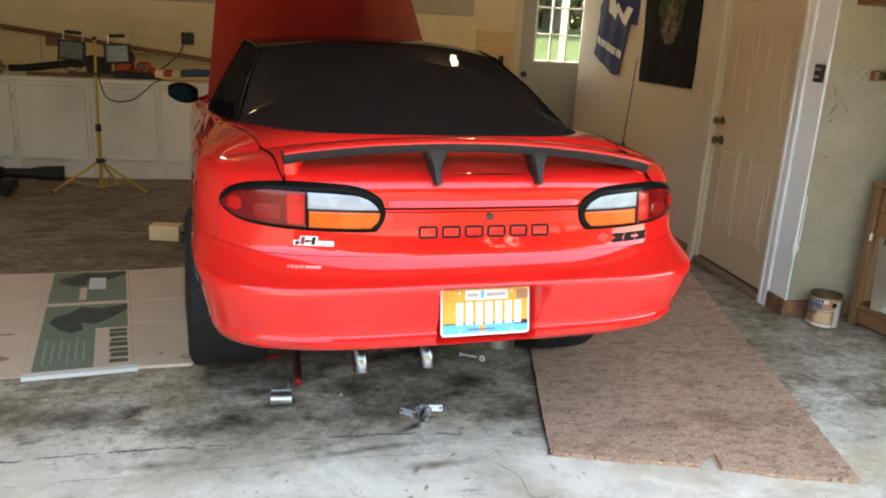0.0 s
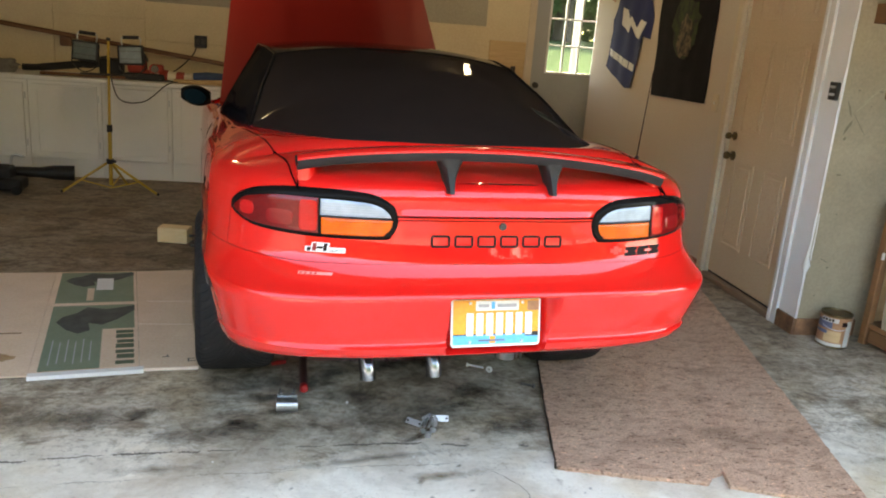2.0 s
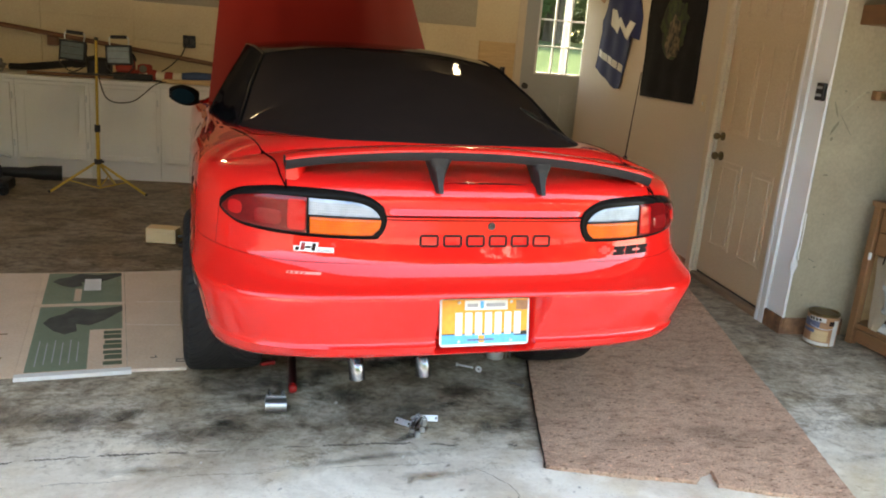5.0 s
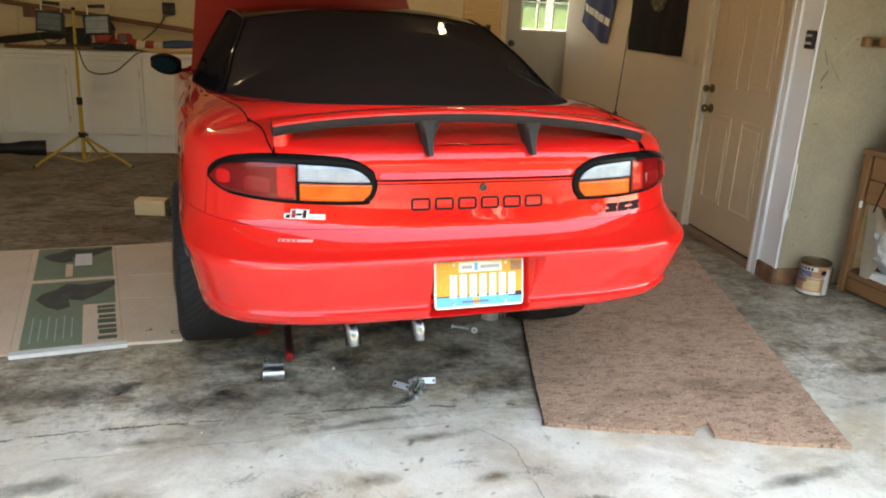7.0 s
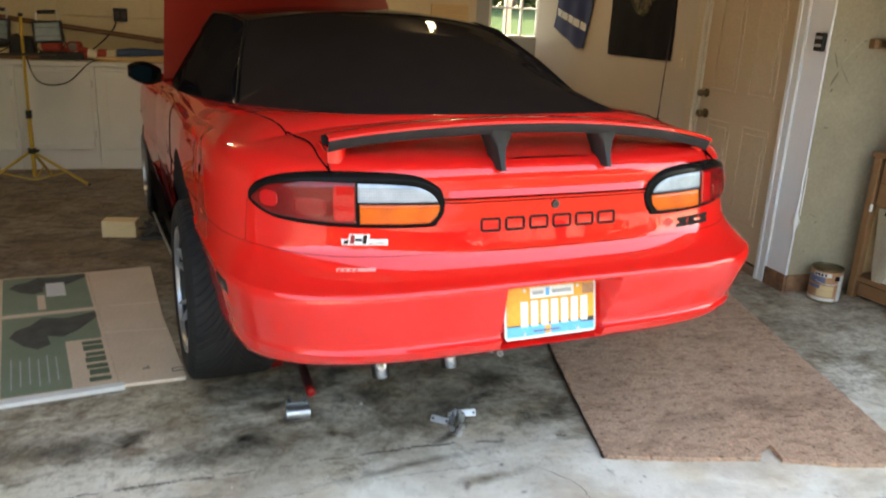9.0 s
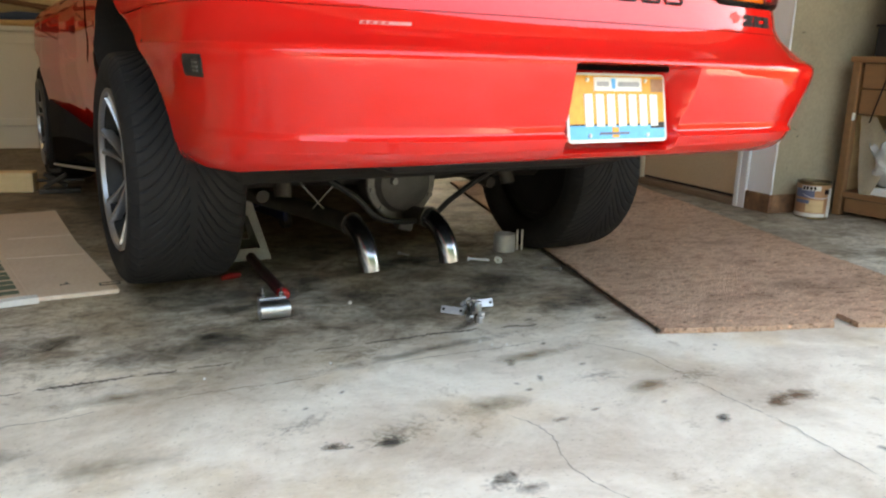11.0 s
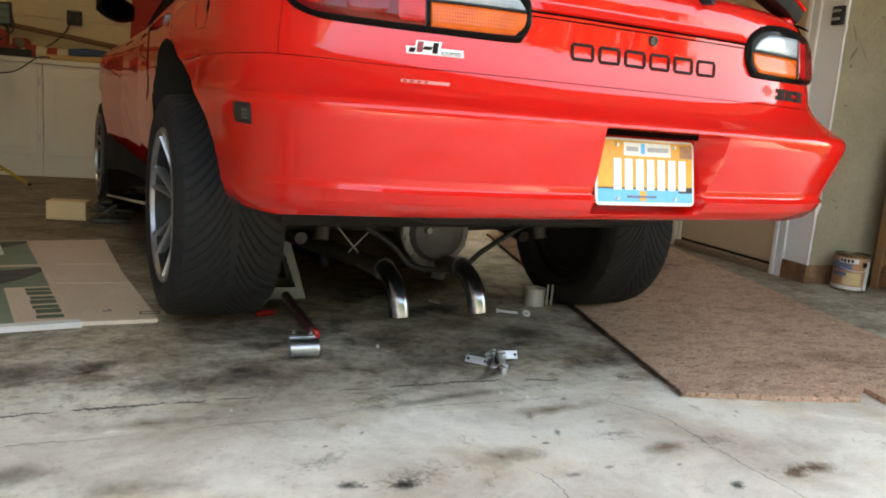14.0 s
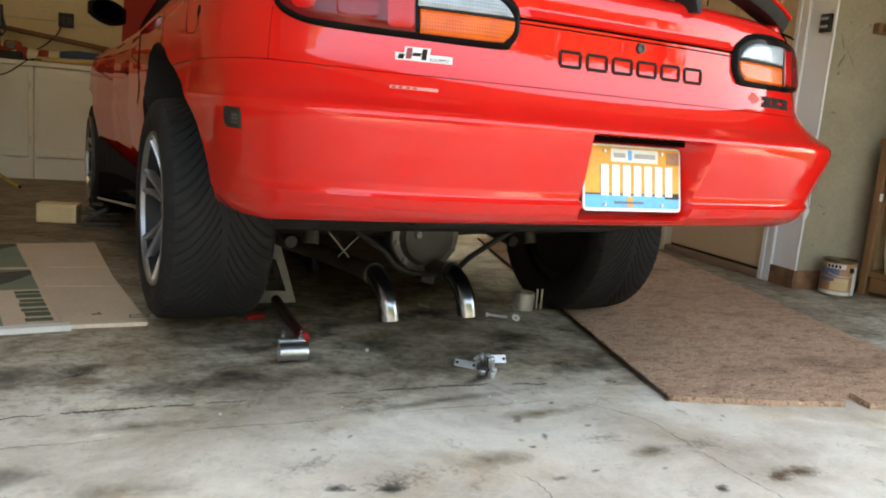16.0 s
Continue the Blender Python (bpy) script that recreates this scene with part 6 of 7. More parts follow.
part("cloth", bm, GREYINK, rs, "", 60)
saw = thing("power_tool", (-1.53, 8.92, WT), "dark red power tool on a black base", "power tool")
bm = boxes(((0, 0, 0.035), (0.34, 0.20, 0.06), 0.008))
part("base", bm, BLACKTRIM, saw)
bm = boxes(((-0.08, 0, 0.13), (0.16, 0.14, 0.14), 0.03), ((0.09, 0, 0.105), (0.12, 0.12, 0.09), 0.025))
part("motor", bm, FLAGRED, saw, "dull red motor housing")
bm = bmesh.new()
lathe(bm, [(0.001, -0.085), (0.03, -0.085), (0.034, -0.07), (0.034, 0.07)], 16, "y", (0.085, 0, 0.11))
part("cap", bm, GREYINK, saw, "grey end cap", 40)
bm = bmesh.new()
tube(bm, smooth_curve([(-0.15, 0, 0.17), (-0.13, 0, 0.23), (-0.03, 0, 0.24), (0.01, 0, 0.17)], 6), 0.012, 8)
part("handle", bm, BLACKTRIM, saw, "black handle", 60)

flag = thing("rolled_flag", (0, 0, WT), "rolled red, cream and blue striped flag on the worktop", "flag")
xs = np.linspace(-1.56, -1.10, 7)
for i in range(6):
    bm = bmesh.new()
    pts = [(x, 8.86 + 0.05 * math.sin(3 * x), 0.052 + 0.006 * math.sin(17 * x)) for x in np.linspace(xs[i], xs[i + 1], 6)]
    tube(bm, pts, [0.046 + 0.005 * math.sin(40 * p[0]) for p in pts], 14)
    part("stripe", bm, FLAGRED if i % 2 == 0 else FLAGWHITE, flag, "red stripe" if i % 2 == 0 else "cream stripe", 60)
bm = bmesh.new()
tube(bm, [(-1.10, 8.86 + 0.05 * math.sin(-3.3), 0.052), (-0.98, 8.87, 0.062), (-0.72, 8.9, 0.06)], [0.046, 0.052, 0.044], 14)
part("canton", bm, FLAGBLUE, flag, "blue end", 60)
bm = bmesh.new()
tube(bm, [(-1.26, 8.75, WT + 0.022), (-1.0, 8.76, WT + 0.024), (-0.62, 8.77, WT + 0.034)], [0.018, 0.021, 0.033], 14)
solo("wooden_bat", bm, PINE, "pale wooden bat lying on the worktop", "bat", smooth=60)
bm = boxes(((-1.34, 8.93, WT + 0.02), (0.14, 0.10, 0.04), 0.01))
solo("dark_box", bm, BLACKTRIM, "small dark box on the worktop", "box")

out = thing("socket_outlet", (-1.10, BACK_Y - 0.014, 1.27), "dark electrical outlet box on the back wall", "outlet")
bm = boxes(((0, -0.02, 0), (0.115, 0.04, 0.115), 0.006))
part("box", bm, BLACKTRIM, out)
bm = boxes(((-0.03, -0.044, 0.0), (0.035, 0.012, 0.05), 0.004), ((0.03, -0.044, 0.0), (0.035, 0.012, 0.05), 0.004))
part("sockets", bm, DARKSTEEL, out)
bm = bmesh.new()
tube(bm, smooth_curve([(-0.03, -0.05, -0.02), (-0.06, -0.08, -0.12), (-0.16, -0.2, -0.24), (-0.28, -0.42, -0.335), (-0.38, -0.50, -0.358)], 8), 0.006, 8)
part("cord", bm, BLACKTRIM, out, "black cord", 60)

# dark machine on the floor before the cabinets
vac = thing("floor_machine", (-2.38, 8.05, 0), "black floor blower with a long dark nozzle", "machine")
bm = boxes(((-0.10, -0.10, 0.075), (0.34, 0.22, 0.10), 0.03), ((-0.12, -0.08, 0.16), (0.20, 0.16, 0.12), 0.03))
part("body", bm, BLACKTRIM, vac)
bm = bmesh.new()
tube(bm, [(-0.08, 0.14, 0.125), (0.10, 0.18, 0.12), (0.20, 0.20, 0.12), (0.36, 0.24, 0.115)], [0.045, 0.045, 0.062, 0.066], 16)
part("nozzle", bm, BLACKTRIM, vac, "", 60)
bm = bmesh.new()
tube(bm, smooth_curve([(-0.06, -0.05, 0.14), (-0.045, -0.04, 0.27), (-0.02, -0.03, 0.30), (0.05, -0.02, 0.285)], 6), 0.010, 8)
part("stem", bm, ZINC, vac, "grey metal stem", 60)
for x in (-0.22, 0.04):
    bm = bmesh.new()
    lathe(bm, [(0.001, -0.02), (0.035, -0.02), (0.038, 0.0), (0.035, 0.02), (0.001, 0.02)], 18, "y", (x, -0.21, 0.038))
    part("wheel", bm, RUBBER, vac, "", 40)

# ---------------------------------------------------------------- on the floor
# carpet: a turned rectangle with a torn notch, its edge slightly lifted
MATL = [(0.962, 3.624), (1.235, 3.552), (1.443, 3.512), (1.50, 3.498), (1.545, 3.545), (1.600, 3.572), (1.576, 3.478), (1.791, 3.404), (2.055, 3.350), (2.11, 3.60), (2.20, 3.98), (2.31, 4.50), (2.44, 5.05), (2.55, 5.55), (2.66, 6.10),
        (2.30, 6.20), (1.85, 6.30), (1.52, 6.36), (1.40, 5.80), (1.28, 5.20), (1.16, 4.62), (1.05, 4.08)]


def mat_outline(step=0.02):
    """The carpet's edge with a slightly frayed line."""
    r = random.Random(8)
    out = []
    for i, (x, y) in enumerate(MATL):
        x1, y1 = MATL[(i + 1) % len(MATL)]
        n = max(1, int(math.hypot(x1 - x, y1 - y) / step))
        for k in range(n):
            t = k / n
            out.append((x + (x1 - x) * t + r.uniform(-0.003, 0.003), y + (y1 - y) * t + r.uniform(-0.003, 0.003)))
    return out


def smooth_pairs(pts):
    return [(p.x, p.y) for p in smooth_curve([(x, y, 0) for x, y in pts], 6)]


bm = bmesh.new()
plate(bm, mat_outline(), 0.001, 0.017)
carpet = thing("carpet", (0, 0, 0), "worn brown flecked carpet offcut with frayed edges", "carpet")
part("pile_surface", bm, CARPET, carpet)
bm = bmesh.new()
edge_rng = random.Random(12)
tube(bm, [(x - 0.002 + edge_rng.uniform(-0.002, 0.002), y, 0.009) for x, y in smooth_pairs(MATL[17:] + MATL[:1])], [edge_rng.uniform(0.003, 0.0065) for _ in smooth_pairs(MATL[17:] + MATL[:1])], 6)
part("edge", bm, CARPETEDGE, carpet, "dark frayed edge")

# flattened carton
card = thing("cardboard", (0, 0, 0), "flattened cardboard carton with green print on the floor", "cardboard")


def sheet(name, pts, mat, parent, z0, z1, label=""):
    bm = bmesh.new()
    plate(bm, pts, z0, z1)
    return part(name, bm, mat, parent, label)


NL, NR, FL, FR = Vector((-1.118, 4.385)), Vector((-0.688, 4.468)), Vector((-1.425, 5.80)), Vector((-0.998, 5.862))


def cq(s, t):
    """Place on the printed panel: s across from its left edge, t from near to far."""
    a, b = NL.lerp(NR, s), FL.lerp(FR, s)
    return tuple(a.lerp(b, t))


def quad(s0, s1, t0, t1):
    return [cq(s0, t0), cq(s1, t0), cq(s1, t1), cq(s0, t1)]


sheet("flap", [(-0.686, 4.470), (-0.440, 4.495), (-0.575, 5.20), (-0.680, 5.925), (-0.996, 5.864)], CARD, card, 0.004, 0.011, "plain brown flap")
sheet("flap", [(-2.05, 4.26), (-1.12, 4.387), (-1.427, 5.80), (-2.45, 5.68)], CARD, card, 0.005, 0.012, "plain brown flap")
sheet("front_panel", quad(0, 1, 0.0, 0.598), CARD, card, 0.006, 0.0135, "printed carton face")
sheet("front_panel", quad(0, 1, 0.604, 1.0), CARD, card, 0.005, 0.0130, "printed carton face")
sheet("edge_strip", quad(0.0, 1.04, -0.022, 0.004), PAPERWHITE, card, 0.002, 0.020, "bright white paper edge")
for a, b, c, d, m in ((0.075, 0.965, 0.345, 0.585, PRINTGREEN), (0.075, 0.63, 0.02, 0.345, PRINTGREEN), (0.075, 0.965, 0.62, 0.985, PRINTGREEN)):
    sheet("print", quad(a, b, c, d), m, card, 0.013, 0.0147, "grey-green printed field")
sheet("print", quad(0.645, 0.97, 0.02, 0.34), CARD, card, 0.013, 0.0145, "pale printed field")
# dark machine picture on each face, as a plain shape
for t0, t1 in ((0.31, 0.575), (0.80, 0.98)):
    prof = [(0.14, 0.42), (0.20, 0.62), (0.34, 0.74), (0.45, 0.96), (0.66, 0.86), (0.97, 0.98), (0.97, 0.80), (0.78, 0.46), (0.62, 0.28), (0.48, 0.36), (0.50, 0.10), (0.38, 0.0), (0.26, 0.14)]
    sheet("picture", [cq(s, t0 + (t1 - t0) * t) for s, t in prof], PRINTDARK, card, 0.0142, 0.0155, "dark picture of a machine")
for k in range(7):
    t0 = 0.040 + k * 0.043
    sheet("title_bar", quad(0.775 + 0.012 * (k % 3 == 1), 0.955, t0, t0 + (0.034 if k % 2 else 0.026)), TITLEGREEN, card, 0.0142, 0.0158, "dark green title bar")
for k in range(6):
    s0 = 0.15 + k * 0.075
    sheet("text_bar", quad(s0, s0 + 0.012, 0.06 + 0.01 * (k % 3), 0.26 - 0.02 * (k % 2)), GREYENAMEL, card, 0.0142, 0.0156, "fine pale text line")
sheet("label", quad(0.52, 0.72, 0.76, 0.90), PAPERWHITE, card, 0.0142, 0.0158, "white sticker")
sheet("label", quad(0.42, 0.50, 0.64, 0.78), CARD, card, 0.0142, 0.0156, "pale label")
for pts in ([(-0.824, 5.335), (-0.60, 5.352), (-0.60, 5.359), (-0.824, 5.341)], [(-0.80, 5.00), (-0.545, 5.005), (-0.545, 5.011), (-0.80, 5.006)]):
    sheet("crease", pts, CREASE, card, 0.0112, 0.0124, "pale crease")
for cx, cy, turn, arms in ((-0.600, 4.600, 12, ((0, 0, 0.030, 0.005), (0.008, 0.010, 0.005, 0.022))), (-0.468, 4.572, 4, ((0, 0.014, 0.062, 0.005), (0, -0.014, 0.062, 0.005), (-0.029, 0, 0.005, 0.028), (0.029, 0, 0.005, 0.028)))):
    bm = bmesh.new()
    for x, y, w, h in arms:
        box(bm, (x, y, 0), (w, h, 0.0012))
    part("stamp", bm, PRINTDARK, card, "small dark printed mark", at=pose(cx, cy, 0.0118, 0, 0, turn))
sheet("edge_strip", [(-0.690, 4.462), (-0.444, 4.488), (-0.444, 4.496), (-0.690, 4.471)], CREASE, card, 0.001, 0.0135, "torn corrugated edge")
RUST = material("rust_stain", (0.30, 0.15, 0.05), 0.9, 0, (0.44, 0.31, 0.18), 20, 0.6, 90, 0.1)
sheet("stain", [(-1.36 + 0.13 * math.cos(k * math.tau / 22) * (1 + 0.28 * math.sin(3 * k)), 4.57 + 0.045 * math.sin(k * math.tau / 22) * (1 + 0.35 * math.cos(5 * k))) for k in range(22)], RUST, card, 0.0125, 0.0135, "rusty stain")
for pts in ([(-2.1, 5.18), (-1.62, 5.27), (-1.62, 5.285), (-2.1, 5.20)], [(-1.9, 4.78), (-1.30, 4.85), (-1.30, 4.862), (-1.9, 4.795)]):
    sheet("crease", pts, SHELFWOOD, card, 0.0118, 0.0128, "dark crease")

# lumber block and a small dark jack
bm = boxes(((-0.900, 6.612, 0.052), (0.205, 0.115, 0.104), 0.006, (0, 0, -9)))
solo("wood_block", bm, PINEBLOCK, "sawn pale pine block lying on the floor", "wood block")
jk = thing("screw_jack", (-0.68, 6.52, 0), "small dark steel jack beside the pine block", "jack")
bm = boxes(((0, 0, 0.012), (0.20, 0.11, 0.024), 0.005))
part("base", bm, DARKSTEEL, jk)
for k in (32, -32):
    bm = boxes(((-0.02, 0.018 * k / 32, 0.065), (0.13, 0.030, 0.022), 0.005, (0, k, 0)))
    part("scissor_arm", bm, DARKSTEEL, jk)
bm = bmesh.new()
tube(bm, [(-0.11, 0, 0.066), (0.12, 0, 0.066)], 0.010, 10)
part("screw", bm, DARKSTEEL, jk, "dark screw", 60)
bm = boxes(((-0.02, 0, 0.115), (0.06, 0.06, 0.016), 0.004))
part("saddle", bm, DARKSTEEL, jk)

# steel stand behind the left tyre
st = thing("jack_stand", (-0.012, 4.88, 0), "light grey pressed steel axle stand under the car", "jack stand", turn=4)
for sy in (-1, 1):
    bm = bmesh.new()
    outer = [(-0.098, 0.0), (0.098, 0.0), (0.040, 0.225), (-0.040, 0.225)]
    inner = [(-0.060, 0.042), (0.060, 0.042), (0.024, 0.160), (-0.024, 0.160)]
    rows = []
    for off in (0.0, 0.006):
        rows.append([bm.verts.new((x, sy * (0.098 - 0.30 * z - off), z)) for x, z in outer] + [bm.verts.new((x, sy * (0.098 - 0.30 * z - off), z)) for x, z in inner])
    f, g = rows
    for i in range(4):
        j = (i + 1) % 4
        bm.faces.new((f[i], f[j], f[4 + j], f[4 + i]))
        bm.faces.new((g[j], g[i], g[4 + i], g[4 + j]))
        bm.faces.new((f[j], f[i], g[i], g[j]))
        bm.faces.new((f[4 + i], f[4 + j], g[4 + j], g[4 + i]))
    part("side_plate", bm, GREYENAMEL, st, "pressed plate with a cut-out")
for sx in (-1, 1):
    bm = bmesh.new()
    rings = []
    for z in (0.0, 0.225):
        x, y = 0.098 - 0.258 * z, 0.092 - 0.30 * z
        rings.append([(sx * x, -y, z), (sx * x, y, z), (sx * (x - 0.005), y, z), (sx * (x - 0.005), -y, z)])
    rings_mesh(bm, rings, True, True)
    part("end_plate", bm, GREYENAMEL, st)
bm = bmesh.new()
tube(bm, [(0, 0, 0.18), (0, 0, 0.26)], 0.022, 14)
box(bm, (0, 0, 0.263), (0.10, 0.045, 0.022), 0.005)
part("post", bm, DARKSTEEL, st, "dark post and saddle")

bj = thing("trolley_jack", (0.10, 5.48, 0), "dark blue trolley jack under the car", "jack", turn=15)
bm = boxes(((-0.09, 0, 0.09), (0.02, 0.50, 0.10), 0.006), ((0.09, 0, 0.09), (0.02, 0.50, 0.10), 0.006), ((0, 0.10, 0.10), (0.18, 0.20, 0.07), 0.01))
part("frame", bm, BLUEENAMEL, bj)
bm = boxes(((0, -0.08, 0.19), (0.07, 0.34, 0.05), 0.012, (-24, 0, 0)))
part("lift_arm", bm, BLUEENAMEL, bj)
for x in (-0.11, 0.11):
    for y in (-0.20, 0.20):
        bm = bmesh.new()
        lathe(bm, [(0.001, -0.015), (0.034, -0.015), (0.036, 0), (0.034, 0.015), (0.001, 0.015)], 16, "x", (x, y, 0.036))
        part("wheel", bm, DARKSTEEL, bj, "", 40)

# jack handle with a red grip, and a loose red grip
hd = thing("jack_lever", (0, 0, 0), "dark steel jack handle with a red end cap", "handle")
bm = bmesh.new()
tube(bm, [(0.012, 4.76, 0.0185), (0.016, 4.52, 0.0185), (0.026, 4.285, 0.0185)], [0.0185, 0.0185, 0.018], 14)
part("tube", bm, REDBLACK, hd, "dark maroon tube", 60)
bm = bmesh.new()
tube(bm, [(0.025, 4.295, 0.0185), (0.026, 4.275, 0.0187), (0.027, 4.255, 0.0187), (0.027, 4.25, 0.0187)], [0.017, 0.0185, 0.0175, 0.010], 14)
part("end_cap", bm, REDENAMEL, hd, "red end cap", 60)
bm = bmesh.new()
tube(bm, [(-0.124, 4.525, 0.013), (-0.095, 4.54, 0.014), (-0.062, 4.553, 0.013)], [0.008, 0.012, 0.010], 12)
solo("red_grip", bm, REDENAMEL, "short red plastic grip lying on the floor", "grip", smooth=60)


# exhaust clamps, bolts and hangers
def band_clamp(at, turn, length, r, label):
    c = thing("exhaust_clamp", at, label, "clamp", turn=turn)
    bm = bmesh.new()
    prof = [(r - 0.002, -length / 2), (r, -length / 2), (r, length / 2), (r - 0.002, length / 2)]
    lathe(bm, prof, 32, "x", (0, 0, r), closed=True)
    part("band", bm, ZINC, c, "bright steel band", 40)
    for x in (-length * 0.32, length * 0.32):
        bm = bmesh.new()
        tube(bm, [(x, 0.03, 2 * r - 0.006), (x, 0.03, 2 * r + 0.028)], 0.004, 8)
        tube(bm, [(x, 0.03, 2 * r + 0.006), (x, 0.03, 2 * r + 0.014)], 0.008, 6)
        part("clamp_bolt", bm, CHROME, c)
    bm = boxes(((0, 0.03, 2 * r - 0.004), (length * 0.94, 0.02, 0.012), 0.002))
    part("clamp_bar", bm, ZINC, c)
    return c


band_clamp((-0.038, 4.095, 0), 2, 0.085, 0.027, "bright steel band clamp lying on the floor")
uc = thing("pipe_clamp", (1.025, 4.66, 0), "grey steel pipe clamp with bolts on the floor", "clamp", turn=-8)
bm = bmesh.new()
lathe(bm, [(0.041, -0.035), (0.044, -0.035), (0.044, 0.035), (0.041, 0.035)], 28, "z", (-0.02, 0, 0.036), closed=True)
part("band", bm, DULLZINC, uc, "grey steel band", 40)
for x in (0.035, 0.055):
    bm = bmesh.new()
    tube(bm, [(x, 0, 0.001), (x, 0, 0.085)], 0.005, 8)
    part("clamp_bolt", bm, ZINC, uc)

hg = thing("hanger_bracket", (0.525, 3.955, 0), "zinc-plated bracket and bolts in a small heap", "bracket")


def strap(c, length, rot, mat, label, holes):
    """A flat drilled strap, with its holes dark."""
    ob = part("strap", boxes(((0, 0, 0), (length, 0.026, 0.003), 0.001)), mat, hg, label, at=pose(*c, *rot))
    for x in holes:
        bm = bmesh.new()
        lathe(bm, [(0.0001, -0.0017), (0.0048, -0.0017), (0.0048, 0.0019), (0.0001, 0.0019)], 14, "z", (x, 0, 0))
        part("hole", bm, SEAMBLACK, ob)
    return ob


strap((-0.058, 0.014, 0.014), 0.068, (38, 4, -30), DULLZINC, "dull flat strap with two holes", (-0.026, 0.026))
strap((0.056, 0.034, 0.020), 0.060, (62, 0, -4), DULLZINC, "bright flat strap with a hole", (0.022,))
strap((-0.004, 0.030, 0.024), 0.044, (66, -18, 22), CASTIRON, "dull folded strap", ())
for p0, p1, r in (((-0.02, -0.02, 0.012), (0.0, 0.025, 0.026), 0.006), ((-0.004, -0.024, 0.011), (0.018, 0.022, 0.030), 0.006), ((-0.034, -0.012, 0.008), (-0.018, 0.012, 0.016), 0.005)):
    bm = bmesh.new()
    tube(bm, [p0, p1], r, 8)
    d = (Vector(p1) - Vector(p0)).normalized()
    tube(bm, [Vector(p1), Vector(p1) + d * 0.008], r * 1.9, 6)
    part("bolt", bm, ZINC, hg)
for x, y, h in ((-0.012, -0.080, 0.020), (-0.028, -0.046, 0.014), (0.012, -0.040, 0.016), (0.026, 0.010, 0.034)):
    bm = bmesh.new()
    lathe(bm, [(0.006, 0.0), (0.011, 0.0), (0.012, 0.002), (0.012, h - 0.002), (0.011, h), (0.006, h)], 6, "z", (x, y, 0.0), closed=True)
    part("nut", bm, ZINC, hg)


def bolt(at, turn, length, label, r=0.005, head=0.010, mat=DULLZINC):
    b = thing("bolt", at, label, "bolt", "loose bolts on the floor", turn=turn)
    bm = bmesh.new()
    tube(bm, [(0, 0, head), (length, 0, r)], r, 8)
    part("shank", bm, mat, b)
    bm = bmesh.new()
    tube(bm, [(-0.008, 0, head), (0, 0, head)], head, 6)
    part("head", bm, mat, b)


bolt((0.795, 4.545, 0), -18, 0.075, "bright bolt lying on the concrete", mat=BOLTZINC)
bolt((1.053, 4.315, 0), 138, 0.06, "dull bolt beside the carpet edge", mat=CASTIRON)
bolt((0.578, 4.72, 0), -50, 0.04, "small bolt under the car", 0.003, 0.006)
bm = bmesh.new()
lathe(bm, [(0.006, 0), (0.0155, 0), (0.0155, 0.003), (0.006, 0.003)], 24, "z", (0.885, 4.487, 0.003), closed=True)
bmesh.ops.rotate(bm, cent=(0.885, 4.487, 0.0), matrix=Matrix.Rotation(radians(38), 3, "X"), verts=bm.verts)
bmesh.ops.translate(bm, vec=(0, 0, 0.010), verts=bm.verts)
solo("washer", bm, PAPERWHITE, "bright round washer on the concrete", "washer")
bm = bmesh.new()
bmesh.ops.create_icosphere(bm, subdivisions=1, radius=0.0065)
bmesh.ops.translate(bm, vec=(0.207, 4.158, 0.006), verts=bm.verts)
solo("concrete_crumb", bm, PAPERWHITE, "pale crumb on the concrete floor", "crumb")
for x, y in ((0.02, 3.70), (0.44, 3.72), (0.46, 3.69), (-0.28, 3.70), (0.50, 3.68)):
    bm = bmesh.new()
    bmesh.ops.create_icosphere(bm, subdivisions=1, radius=0.0035)
    bmesh.ops.translate(bm, vec=(x, y, 0.004), verts=bm.verts)
    solo("concrete_crumb", bm, PAPERWHITE, "pale crumb on the concrete floor", "crumb", "crumbs on the floor")

# cracks in the apron
CRACK = material("crack_dirt", (0.10, 0.085, 0.07), 0.95, 0, (0.16, 0.14, 0.115), 30, 0.5, 90, 0.1)


def crack(pts, w, name="crack"):
    r = random.Random(len(pts))
    bm = bmesh.new()
    line_pts = smooth_curve([(x, y, 0) for x, y in pts], 14)
    rows = []
    for i, p in enumerate(line_pts):
        k = w * (0.35 + r.random()) * min(1, i / 6, (len(line_pts) - 1 - i) / 6 + 0.02)
        j = r.uniform(-0.004, 0.004)
        d = (line_pts[min(i + 1, len(line_pts) - 1)] - line_pts[max(0, i - 1)]).normalized()
        nrm = Vector((-d.y, d.x, 0))
        rows.append([p + nrm * (j + k) + Vector((0, 0, 0.0014)), p + nrm * (j - k) + Vector((0, 0, 0.0014))])
    rings_mesh(bm, rows, False, False)
    return solo(name, bm, CRACK, "thin dark crack in the concrete", "crack", kind="stuff")


crack([(0.68, 3.66), (0.80, 3.52), (0.815, 3.42), (0.82, 3.30), (0.835, 3.15), (0.85, 3.05), (0.84, 2.80)], 0.0014)
crack([(0.30, 3.30), (0.34, 3.20), (0.31, 3.05), (0.35, 2.9)], 0.0010)
